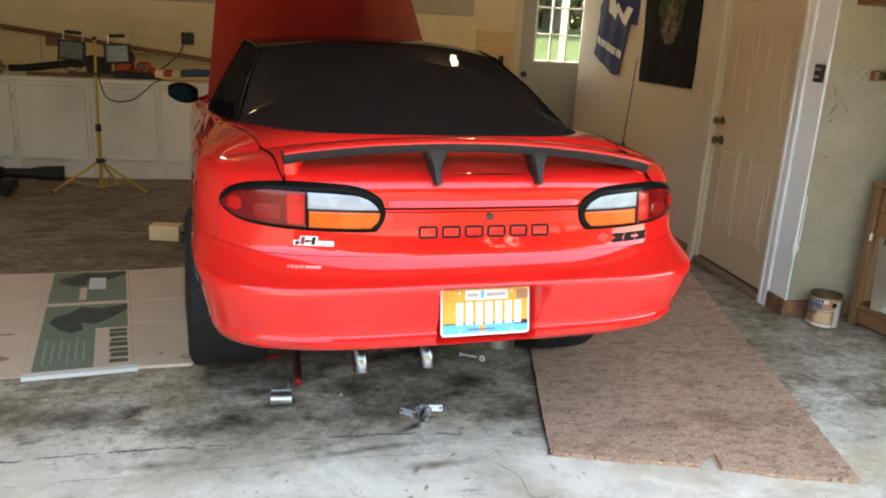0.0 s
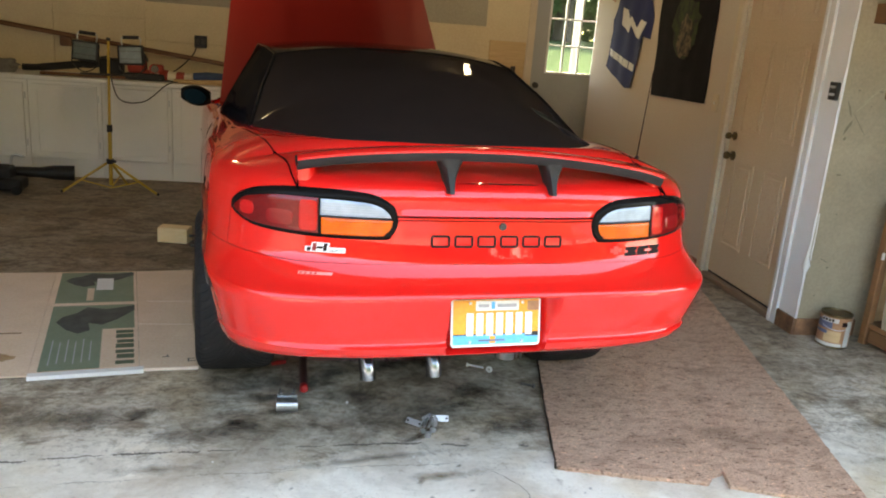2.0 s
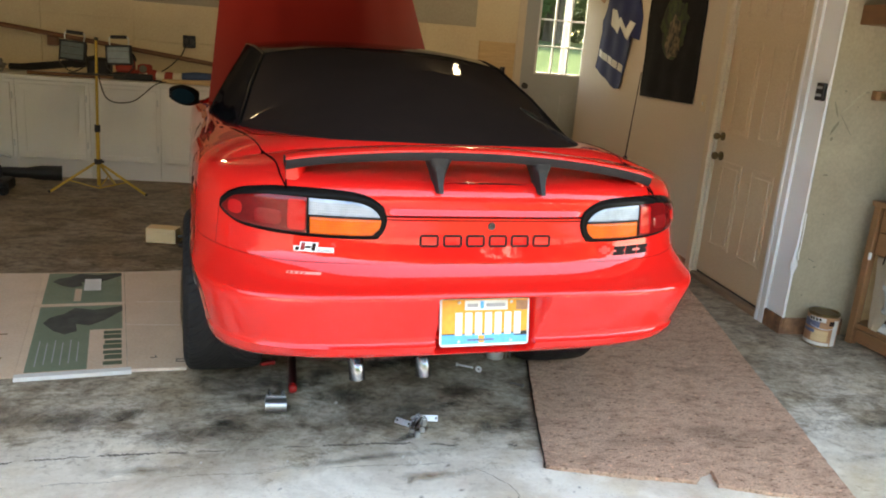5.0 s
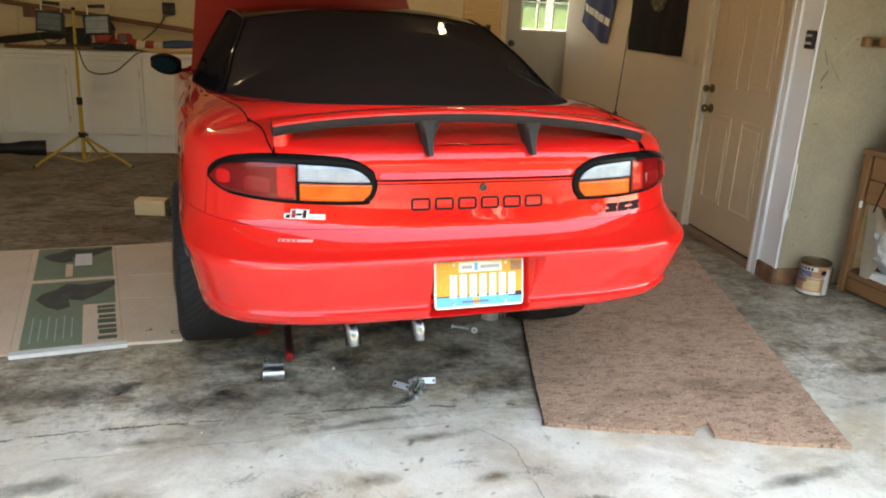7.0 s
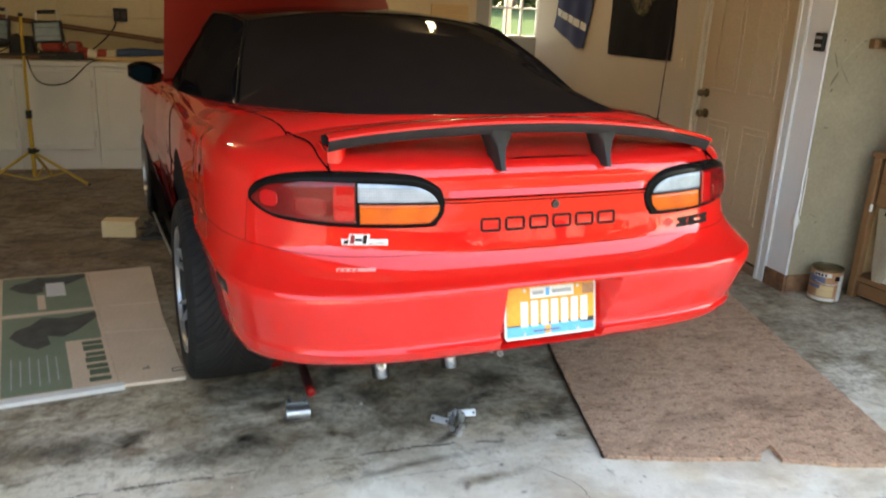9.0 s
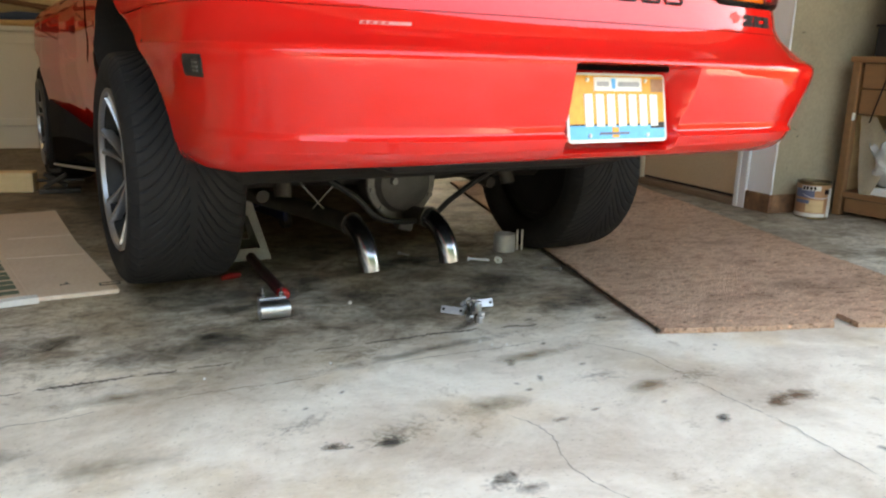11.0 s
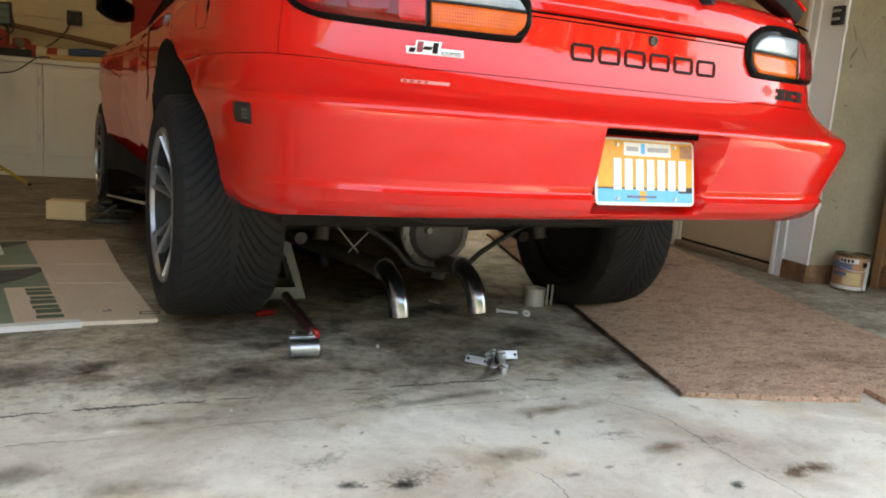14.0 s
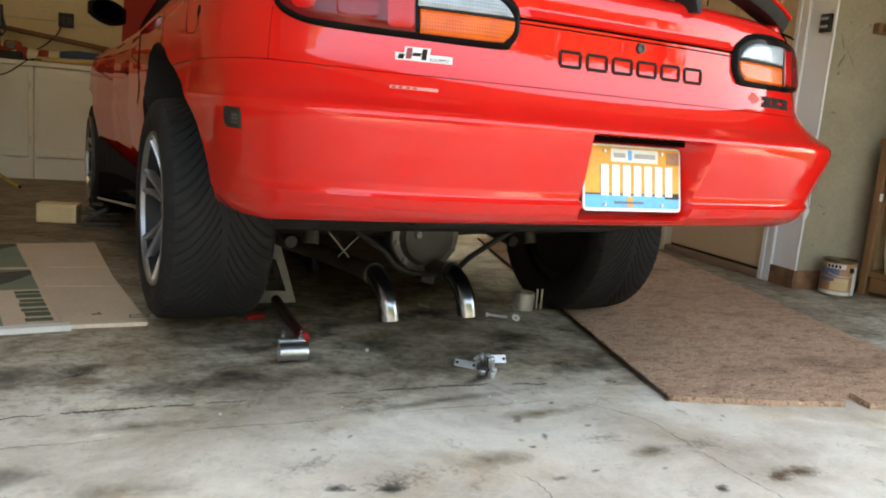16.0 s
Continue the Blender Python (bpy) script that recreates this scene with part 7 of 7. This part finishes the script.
# the crumbled joint: broken dark strokes, and a finer line before it
for x0, x1, y0, y1, w in ((-1.02, -0.90, 3.715, 3.722, 0.010), (-0.86, -0.72, 3.735, 3.748, 0.007), (-0.74, -0.66, 3.752, 3.757, 0.005), (-0.64, -0.42, 3.760, 3.775, 0.010), (-0.41, -0.33, 3.772, 3.778, 0.009),
                          (-0.31, -0.20, 3.780, 3.787, 0.006), (-0.13, -0.08, 3.79, 3.795, 0.003), (0.00, 0.12, 3.804, 3.812, 0.005), (0.14, 0.31, 3.812, 3.822, 0.009), (0.30, 0.49, 3.822, 3.826, 0.010), (0.55, 0.67, 3.812, 3.808, 0.009), (0.86, 0.90, 3.80, 3.80, 0.010)):
    crack([(x0, y0), ((2 * x0 + x1) / 3, y0 + 0.004), ((x0 + 2 * x1) / 3, y1 - 0.005), (x1, y1)], w * 0.6, "joint_crumble")
for x0, x1, y0, y1 in ((-1.5, -0.85, 3.51, 3.565), (-0.78, -0.50, 3.575, 3.60), (-0.38, 0.02, 3.615, 3.64), (0.15, 0.62, 3.655, 3.68)):
    crack([(x0, y0), ((2 * x0 + x1) / 3, y0 * 2 / 3 + y1 / 3 + 0.004), ((x0 + 2 * x1) / 3, y0 / 3 + y1 * 2 / 3 - 0.003), (x1, y1)], 0.0011, "joint_line")


def soaked(name, colour, strength, scale=7.0, ragged=1.6, core=1.8):
    """A mark soaked into the concrete: it thins out raggedly from its middle, and the concrete shows through."""
    m = material(name, colour, 0.7, 0, [c * 0.75 for c in colour], 9, 0.6, 60, 0.1)
    n, l = m.node_tree.nodes, m.node_tree.links
    tc, geo, ln = n.new("ShaderNodeTexCoord"), n.new("ShaderNodeNewGeometry"), n.new("ShaderNodeVectorMath")
    ln.operation = "LENGTH"
    l.new(tc.outputs["Object"], ln.inputs[0])
    no = n.new("ShaderNodeTexNoise")
    no.inputs["Scale"].default_value, no.inputs["Detail"].default_value, no.inputs["Roughness"].default_value = scale, 9, 0.7
    l.new(geo.outputs["Position"], no.inputs[0])
    fall = n.new("ShaderNodeMapRange")
    fall.inputs[1].default_value, fall.inputs[2].default_value, fall.inputs[3].default_value, fall.inputs[4].default_value = 0.0, 1.0, core - ragged / 2 - 0.35, -ragged / 2 - 0.35
    l.new(ln.outputs["Value"], fall.inputs[0])
    sm = n.new("ShaderNodeMath")
    sm.operation, sm.use_clamp = "MULTIPLY_ADD", True
    sm.inputs[1].default_value = ragged
    l.new(no.outputs[0], sm.inputs[0])
    l.new(fall.outputs[0], sm.inputs[2])
    k = n.new("ShaderNodeMath")
    k.operation = "MULTIPLY"
    k.inputs[1].default_value = strength
    l.new(sm.outputs[0], k.inputs[0])
    l.new(k.outputs[0], n["Principled BSDF"].inputs["Alpha"])
    return m


def floor_stain(cx, cy, rx, ry, mat, turn, name="oil_stain", label="dark oil stain soaked into the concrete"):
    bm = bmesh.new()
    vs = [bm.verts.new((math.cos(a * math.tau / 32), math.sin(a * math.tau / 32), 0)) for a in range(32)]
    bm.faces.new(vs)
    return solo(name, bm, mat, label, "stain", kind="stuff", at=pose(cx, cy, 0.0008 + 0.00001 * turn, 0, 0, turn) @ Matrix.Diagonal((rx, ry, 1, 1)))


OIL = soaked("soaked_oil", (0.060, 0.048, 0.038), 0.62, 9, 2.6, 1.3)
SMEAR = soaked("smeared_grime", (0.15, 0.13, 0.105), 0.6, 6, 3.0, 1.2)
DRIP = soaked("soaked_drip", (0.11, 0.10, 0.088), 0.62, 40, 2.6, 1.3)
SPLAT = soaked("black_splat", (0.075, 0.067, 0.060), 0.65, 60, 4.0, 1.5)
for k, (x, y, a, b) in enumerate(((-0.085, 3.285, 0.040, 0.026), (0.025, 3.27, 0.046, 0.030), (0.17, 3.06, 0.06, 0.035), (0.74, 3.13, 0.035, 0.018), (0.06, 2.98, 0.05, 0.03))):
    floor_stain(x, y, a, b, SPLAT, 13 * k, "oil_drip", "black oil splat on the concrete")
SPECK = soaked("dark_specks", (0.14, 0.125, 0.105), 0.5, 60, 4.0, 0.9)
RUSTMARK = soaked("soaked_rust", (0.20, 0.11, 0.06), 0.85, 22, 2.8, 1.5)
TAN = soaked("tan_soil", (0.34, 0.26, 0.16), 0.65, 7, 2.4, 1.2)
for k, (x, y, a, b) in enumerate(((0.24, 4.24, 0.20, 0.12), (0.40, 4.55, 0.30, 0.16), (0.62, 4.62, 0.26, 0.14), (-0.22, 3.99, 0.09, 0.05), (-0.12, 4.22, 0.22, 0.07), (-0.02, 4.10, 0.16, 0.07), (0.78, 4.30, 0.20, 0.14), (0.40, 4.9, 0.6, 0.3), (0.70, 4.16, 0.12, 0.05),
                                  (-0.62, 4.06, 0.16, 0.06), (0.48, 3.88, 0.18, 0.03), (0.12, 4.42, 0.22, 0.10))):
    floor_stain(x, y, a, b, OIL, 4 * k)
for k, (x, y, a, b) in enumerate(((-0.30, 3.92, 0.55, 0.13), (0.45, 4.1, 0.6, 0.26), (-0.9, 4.02, 0.45, 0.16), (-0.78, 3.43, 0.24, 0.09), (-0.10, 4.32, 0.5, 0.2), (2.6, 3.70, 0.6, 0.04), (2.7, 3.95, 0.5, 0.06), (0.9, 3.95, 0.25, 0.12), (0.3, 3.72, 0.55, 0.04), (1.75, 3.2, 0.4, 0.05))):
    floor_stain(x, y, a, b, SMEAR, 3 + k, label="broad grimy smear on the concrete")
for k, (x, y, a, b) in enumerate(((-0.50, 3.35, 0.22, 0.09), (-0.45, 3.66, 0.30, 0.06), (0.55, 3.60, 0.25, 0.05), (0.30, 3.35, 0.16, 0.07), (0.70, 3.33, 0.10, 0.04), (-1.3, 3.6, 0.4, 0.08))):
    floor_stain(x, y, a, b, TAN, 5 + 2 * k, "soil_mark", "tan soil mark on the concrete")
for k, (x, y, a, b) in enumerate(((-0.085, 3.285, 0.036, 0.026), (0.025, 3.265, 0.042, 0.030), (0.62, 3.50, 0.022, 0.012), (0.60, 3.66, 0.02, 0.012), (0.74, 3.12, 0.03, 0.02), (0.45, 3.56, 0.035, 0.018), (0.47, 3.45, 0.034, 0.014), (0.40, 3.44, 0.014, 0.014), (0.41, 3.40, 0.012, 0.016), (0.20, 3.02, 0.05, 0.03), (0.66, 3.85, 0.024, 0.010), (-0.10, 3.47, 0.016, 0.010), (0.0, 3.53, 0.020, 0.009),
                                  (1.05, 3.50, 0.016, 0.010), (1.02, 3.47, 0.012, 0.008), (-0.3, 2.95, 0.03, 0.02), (0.95, 2.9, 0.03, 0.02), (0.40, 3.24, 0.034, 0.016), (0.50, 3.26, 0.024, 0.012), (0.67, 3.24, 0.02, 0.012), (-0.62, 4.02, 0.03, 0.012), (-0.24, 3.995, 0.05, 0.025))):
    floor_stain(x, y, a, b, DRIP, 11 * k % 90, "oil_drip", "small dark drip on the concrete")
for k, (x, y, a, b) in enumerate(((0.62, 3.42, 0.10, 0.05), (0.86, 3.34, 0.11, 0.05), (0.05, 3.30, 0.16, 0.06), (0.10, 3.74, 0.16, 0.05), (-0.12, 3.40, 0.12, 0.04))):
    floor_stain(x, y, a, b, SPECK, 7 * k, "speck_cluster", "cluster of fine dark specks on the concrete")
floor_stain(0.985, 3.165, 0.10, 0.045, RUSTMARK, 5, "rust_mark", "reddish-brown mark on the concrete")
floor_stain(0.92, 3.15, 0.05, 0.03, RUSTMARK, 16, "rust_mark", "reddish-brown mark on the concrete")

# ---------------------------------------------------------------- paint can
can = thing("paint_can", (2.955, 4.90, 0), "round metal paint can with an orange and white label", "paint can", turn=-30)
R, H = 0.083, 0.192
bm = bmesh.new()
lathe(bm, [(0.001, 0.004), (R - 0.004, 0.004), (R - 0.001, 0.0), (R + 0.001, 0.004), (R - 0.001, 0.010), (R - 0.001, H - 0.010), (R + 0.001, H - 0.004), (R, H), (R - 0.008, H), (R - 0.010, H - 0.006), (R - 0.020, H - 0.008), (R - 0.022, H - 0.004), (0.001, H - 0.005)], 40, "z")
part("tin", bm, BRASS, can, "dull metal tin", 35)


def wrap(a0, a1, z0, z1, mat, r, label, n=14):
    bm = bmesh.new()
    rings_mesh(bm, [[(r * math.cos(radians(a)), r * math.sin(radians(a)), z) for a in np.linspace(a0, a1, n)] for z in (z0, z1)], False, False)
    return part("label_patch", bm, mat, can, label, 60)


wrap(-215, 35, 0.012, H - 0.014, LABELORANGE, R + 0.0008, "orange-brown label", 40)
wrap(-200, -60, 0.012, 0.030, LABELWHITE, R + 0.0016, "white lower edge")
wrap(-55, -30, 0.012, H - 0.03, LABELWHITE, R + 0.0016, "white upright strip")
wrap(-180, -105, 0.110, 0.155, LABELBLUE, R + 0.0016, "slate blue field")
wrap(-175, -120, 0.080, 0.098, LABELBLUE, R + 0.0016, "slate blue field")
wrap(-150, -85, 0.148, 0.172, LABELWHITE, R + 0.0018, "pale band")
for a in (-146, -134, -122, -110):
    wrap(a, a + 8, 0.152, 0.168, DECALBLACK, R + 0.0026, "dark bar of the title", 3)
wrap(-72, -52, 0.132, 0.158, DECALBLACK, R + 0.0026, "dark round seal", 5)
wrap(-130, -70, 0.035, 0.10, PINE, R + 0.0015, "warm timber picture")
bm = bmesh.new()
tube(bm, smooth_curve([(-R - 0.002, 0, 0.15), (-R * 0.7, -R * 0.75, 0.12), (0, -R - 0.008, 0.11), (R * 0.7, -R * 0.75, 0.12), (R + 0.002, 0, 0.15)], 6), 0.0018, 6)
part("bail", bm, ZINC, can, "wire bail", 60)

# ---------------------------------------------------------------- bench with a bag, boxes and a speaker
B = pose(3.145, 4.935, 0, 0, 0, 8)
bench = thing("workbench", (0, 0, 0), "brown wooden bench with drawers and an open lower shelf", "bench")
bench.matrix_world = B


def bx(name, c, s, mat, parent, label="", bev=0.005, rot=None):
    bm = boxes((c, s, bev, rot))
    return part(name, bm, mat, parent, label)


BD, BW = 1.25, 0.62
for x, y in ((0.022, -0.022), (0.022, -BD + 0.022), (BW - 0.022, -0.022), (BW - 0.022, -BD + 0.022)):
    bx("leg", (x, y, 0.40), (0.044, 0.044, 0.80), SHELFWOOD, bench)
bx("top", (BW / 2, -BD / 2, 0.815), (BW + 0.02, BD + 0.02, 0.03), SHELFWOOD, bench)
for z0, z1 in ((0.540, 0.665), (0.671, 0.796)):
    for y0, y1 in ((-BD + 0.062, -BD / 2 - 0.003), (-BD / 2 + 0.003, -0.062)):
        bx("drawer", (0.026, (y0 + y1) / 2, (z0 + z1) / 2), (0.036, y1 - y0, z1 - z0), SHELFWOOD, bench, "brown wooden drawer front", 0.004)
bx("end_rail", (BW / 2, -BD + 0.02, 0.665), (BW - 0.12, 0.03, 0.26), SHELFWOOD, bench)
bx("end_rail", (BW / 2, -0.02, 0.665), (BW - 0.12, 0.03, 0.26), SHELFWOOD, bench)
bx("shelf", (BW / 2, -BD / 2, 0.115), (BW - 0.02, BD - 0.02, 0.03), SHELFWOOD, bench)
bx("front_rail", (0.020, -BD / 2, 0.06), (0.03, BD - 0.12, 0.075), SHELFWOOD, bench)
bx("back_board", (BW - 0.012, -BD / 2, 0.33), (0.016, BD - 0.12, 0.40), DARKSTEEL, bench, "dark back board")
bx("end_board", (BW / 2, -0.012, 0.33), (BW - 0.12, 0.016, 0.40), PINE, bench, "tan end board")
bx("clip", (-0.006, -0.05, 0.525), (0.014, 0.014, 0.04), PAPERWHITE, bench, "small pale clip", 0.003)
bm = bmesh.new()
tube(bm, smooth_curve([(0.0, -0.22, 0.835), (-0.014, -0.20, 0.80), (-0.002, -0.19, 0.72), (0.0, -0.17, 0.64), (0.0, -0.15, 0.56), (0.01, -0.13, 0.50)], 8), 0.004, 6)
part("cord", bm, DECALBLACK, bench, "thin dark cord", 60)


def on_bench(x, y, z, turn=0):
    return B @ pose(x, y, z, 0, 0, turn)


bag = thing("plastic_bag", (0, 0, 0), "crumpled white plastic bag on the bench shelf", "bag")
bag.matrix_world = on_bench(0.185, -0.245, 0.132)
bm = bmesh.new()
bmesh.ops.create_icosphere(bm, subdivisions=5, radius=0.17)
for v in bm.verts:
    k = 1 + 0.28 * noise.noise(v.co * 9) + 0.14 * noise.noise(v.co * 23) + 0.05 * noise.noise(v.co * 60)
    v.co = Vector((v.co.x * 0.98 * k, v.co.y * 0.95 * k, max(0.0, (v.co.z + 0.165) * 1.12 * k)))
part("bag", bm, BAGPLASTIC, bag, "", 60)
pp = thing("paper_sheet", (0, 0, 0), "crumpled cream paper hanging from the bench shelf", "paper")
pp.matrix_world = on_bench(0.045, -0.10, 0.13)
bm = bmesh.new()
rows = []
for t in np.linspace(0, 1, 14):
    rows.append([(-0.02 + 0.05 * math.sin(4 * t) * 0.5 + 0.012 * noise.noise(Vector((t * 5, s * 6, 1))), -0.16 * (s - 0.3) * (0.4 + 0.6 * math.sin(3 * t + 0.2)) - 0.05 * t, 0.40 - 0.40 * t) for s in np.linspace(0, 1, 8)])
a = rings_mesh(bm, rows, False, False)
bmesh.ops.solidify(bm, geom=bm.faces[:], thickness=0.003)
part("sheet", bm, CASING, pp, "", 60)
bx2 = thing("dark_bundle", (0, 0, 0), "dark folded cloth on the bench shelf", "cloth")
bx2.matrix_world = on_bench(0.14, -0.66, 0.13, 90)
bx("fold", (0, 0, 0.045), (0.34, 0.20, 0.09), BLACKCLOTH, bx2, "", 0.03)
wb = thing("white_tray", (0, 0, 0), "white plastic tray on the bench shelf", "tray")
wb.matrix_world = on_bench(0.045, -0.27, 0.13, 90)
bx("tray", (0, 0, 0.02), (0.20, 0.05, 0.04), PAPERWHITE, wb, "", 0.006)
tb = thing("tool_case", (0, 0, 0), "black tool case on the bench top", "tool case")
tb.matrix_world = on_bench(0.24, -0.36, 0.83, 90)
bx("case", (0, 0, 0.075), (0.60, 0.34, 0.15), BLACKTRIM, tb, "", 0.012)
bx("lid_rim", (0, 0, 0.155), (0.61, 0.35, 0.014), BLACKTRIM, tb, "", 0.005)
sp = thing("speaker", (0, 0, 0), "dark loudspeaker with two pale round cones", "speaker")
sp.matrix_world = on_bench(0.22, -0.24, 0.992, -90)
bx("cabinet", (0, 0, 0.17), (0.30, 0.22, 0.34), BLACKTRIM, sp, "", 0.008)
for z, r in ((0.10, 0.075), (0.255, 0.062)):
    bm = bmesh.new()
    lathe(bm, [(0.001, -0.006), (r * 0.4, -0.010), (r * 0.5, 0.0), (r * 0.92, -0.012), (r, -0.008), (r, 0.006)], 28, "y", (-0.02, -0.114, z))
    part("cone", bm, GREYENAMEL, sp, "pale round cone", 40)

sh = thing("wall_shelf", (0, 0, 0), "reddish wooden wall shelf with a white label", "shelf")
bx("board", (3.28, 4.92, 1.795), (0.76, 0.24, 0.10), SHELFWOOD, sh, "", 0.006)
bx("label", (3.02, 4.7975, 1.80), (0.11, 0.003, 0.075), PAPERWHITE, sh, "white label", 0.0)
for x in (2.99, 3.02, 3.05):
    bx("label_bar", (x, 4.7945, 1.805), (0.016, 0.003, 0.03), PRINTDARK, sh, "dark bar", 0.0)
jar = thing("shelf_tin", (2.98, 4.90, 1.845), "dark tin standing on the wall shelf", "tin")
bm = bmesh.new()
lathe(bm, [(0.001, 0), (0.045, 0), (0.047, 0.005), (0.047, 0.14), (0.04, 0.15), (0.001, 0.15)], 24, "z")
part("tin", bm, DARKSTEEL, jar, "", 40)
bm = bmesh.new()
lathe(bm, [(0.001, 0.15), (0.03, 0.15), (0.03, 0.175), (0.001, 0.178)], 20, "z")
part("lid", bm, GREYENAMEL, jar, "grey lid", 40)
rk = thing("wall_rack", (0, 0, 0), "short brown rack batten with a metal catch", "rack")
bx("batten", (3.24, CORNER_Y - 0.02, 1.388), (0.36, 0.04, 0.05), SHELFWOOD, rk, "", 0.004)
bx("catch", (3.11, CORNER_Y - 0.046, 1.388), (0.05, 0.014, 0.035), BRASS, rk, "dull metal catch", 0.004)

# ---------------------------------------------------------------- ceiling bulb
BULB = bpy.data.materials.new("lit_bulb")
BULB.use_nodes = True
BULB.node_tree.nodes["Principled BSDF"].inputs["Emission Color"].default_value = (1.0, 0.78, 0.45, 1)
BULB.node_tree.nodes["Principled BSDF"].inputs["Emission Strength"].default_value = 12.0
for x, y in ((1.45, 7.6), (-1.2, 6.6)):
    lh = thing("ceiling_lamp", (x, y, TOP), "bare bulb in a white ceiling holder", "lamp", "bulbs on the ceiling")
    bm = bmesh.new()
    lathe(bm, [(0.001, 0.0), (0.06, 0.0), (0.058, -0.02), (0.03, -0.045), (0.022, -0.07), (0.001, -0.07)], 24, "z")
    part("holder", bm, WHITEPAINT, lh, "", 40)
    bm = bmesh.new()
    lathe(bm, [(0.012, -0.068), (0.013, -0.080), (0.019, -0.098), (0.022, -0.114), (0.016, -0.131), (0.001, -0.137)], 20, "z")
    bo = part("bulb", bm, BULB, lh, "lit warm bulb", 60)
    bo.visible_shadow = False


# ---------------------------------------------------------------- outdoors
def foliage(bm, c, r, n, size, seed):
    """A clump of small leaves within a ragged ball."""
    g = random.Random(seed)
    for _ in range(n):
        d = Vector((g.gauss(0, 1), g.gauss(0, 1), g.gauss(0, 1))).normalized()
        p = Vector(c) + d * r * (0.45 + 0.6 * g.random() ** 0.6) * (1 + 0.35 * noise.noise(d * 2.3 + Vector((seed, 0, 0))))
        a = Vector((g.gauss(0, 1), g.gauss(0, 1), g.gauss(0, 1))).normalized()
        b = a.cross(d)
        b = b.normalized() if b.length > 0.01 else Vector((1, 0, 0))
        s = size * g.uniform(0.6, 1.4)
        vs = [bm.verts.new(p + q) for q in (-a * s, b * s * 0.5, a * s, -b * s * 0.5)]
        bm.faces.new(vs)


def tree(at, height, spread, seed, leaves=1500, leaf=0.16):
    g = random.Random(seed)
    t = thing("tree", at, "leafy green broad-leaved tree beyond the garage", "tree", "trees round the garage")
    bm = bmesh.new()
    tube(bm, [(0, 0, -0.1), (0.05, 0.02, height * 0.25), (0.0, 0.08, height * 0.55), (0.1, 0.0, height * 0.85)], [height * 0.03, height * 0.024, height * 0.016, height * 0.006], 10)
    limbs = []
    for k in range(7):
        a, z = k * 0.9 + g.random(), height * (0.25 + 0.08 * k)
        e = Vector((math.cos(a) * spread * g.uniform(0.5, 0.9), math.sin(a) * spread * g.uniform(0.5, 0.9), z + height * g.uniform(0.06, 0.18)))
        tube(bm, [(0, 0, z), tuple(e * 0.5 + Vector((0, 0, z * 0.55))), tuple(e)], [height * 0.012, height * 0.008, height * 0.003], 6)
        limbs.append(e)
    part("trunk", bm, BARK, t, "", 60)
    bm = bmesh.new()
    for k, e in enumerate(limbs):
        foliage(bm, e, spread * g.uniform(0.38, 0.6), leaves // 8, leaf, seed * 10 + k)
    foliage(bm, (0, 0, height * 0.85), spread * 0.6, leaves // 6, leaf, seed * 10 + 9)
    me = bpy.data.meshes.new("crown")
    bm.to_mesh(me)
    bm.free()
    me.materials.append(LEAF)
    ob = new("crown", me)
    ob.parent = t


for k, (x, y, h, s) in enumerate(((9.5, 62, 11, 4.2), (14.2, 58, 9.5, 3.8), (18.6, 61, 11, 4.4), (22.8, 58, 10, 4.0), (27, 63, 12, 4.6), (12.0, 68, 14, 5.2), (20.5, 70, 15, 5.4), (16.0, 66, 12, 4.6), (25, 70, 13, 5.0))):
    tree((x, y, 1.6), h, s, k + 1, 6000, 0.22)
for k, (x, y, h, s) in enumerate(((-14, -24, 9, 4.2), (-8.5, -26, 10, 4.5), (-3, -25, 9.5, 4.4), (2.5, -26, 10.5, 4.6), (8, -25, 9, 4.3), (13.5, -24, 10, 4.5), (-19, -18, 9, 4.2), (18, -18, 9.5, 4.4))):
    tree((x, y, 0), h, s, k + 31, 2600, 0.34)
def woods(seed, x0, x1, y0, y1, z0, top, clumps, leaves, leaf, label):
    """A dense stand of leaf clumps, thicker towards the ground."""
    g = random.Random(seed)
    bm = bmesh.new()
    for k in range(clumps):
        c = (x0 + (x1 - x0) * g.random(), y0 + (y1 - y0) * g.random(), z0 + top * g.random() ** 1.2)
        foliage(bm, c, g.uniform(2.0, 3.4), leaves, leaf, seed * 10 + k)
    me = bpy.data.meshes.new("far_woods")
    bm.to_mesh(me)
    bm.free()
    me.materials.append(LEAF)
    tagged(new("far_woods", me), label, "woods", kind="stuff")


woods(77, 2, 38, 78, 86, 2.0, 13, 80, 330, 0.50, "dense green wood behind the lawn")
woods(78, -45, 45, -31, -25, 0.5, 12, 150, 240, 0.45, "dense green wood across the street")
bm = boxes(((3.61, 12.2, 1.3), (0.09, 0.09, 2.8), 0.008))
solo("porch_post", bm, PINKPAINT, "pale pinkish painted timber post outside the back door", "post")
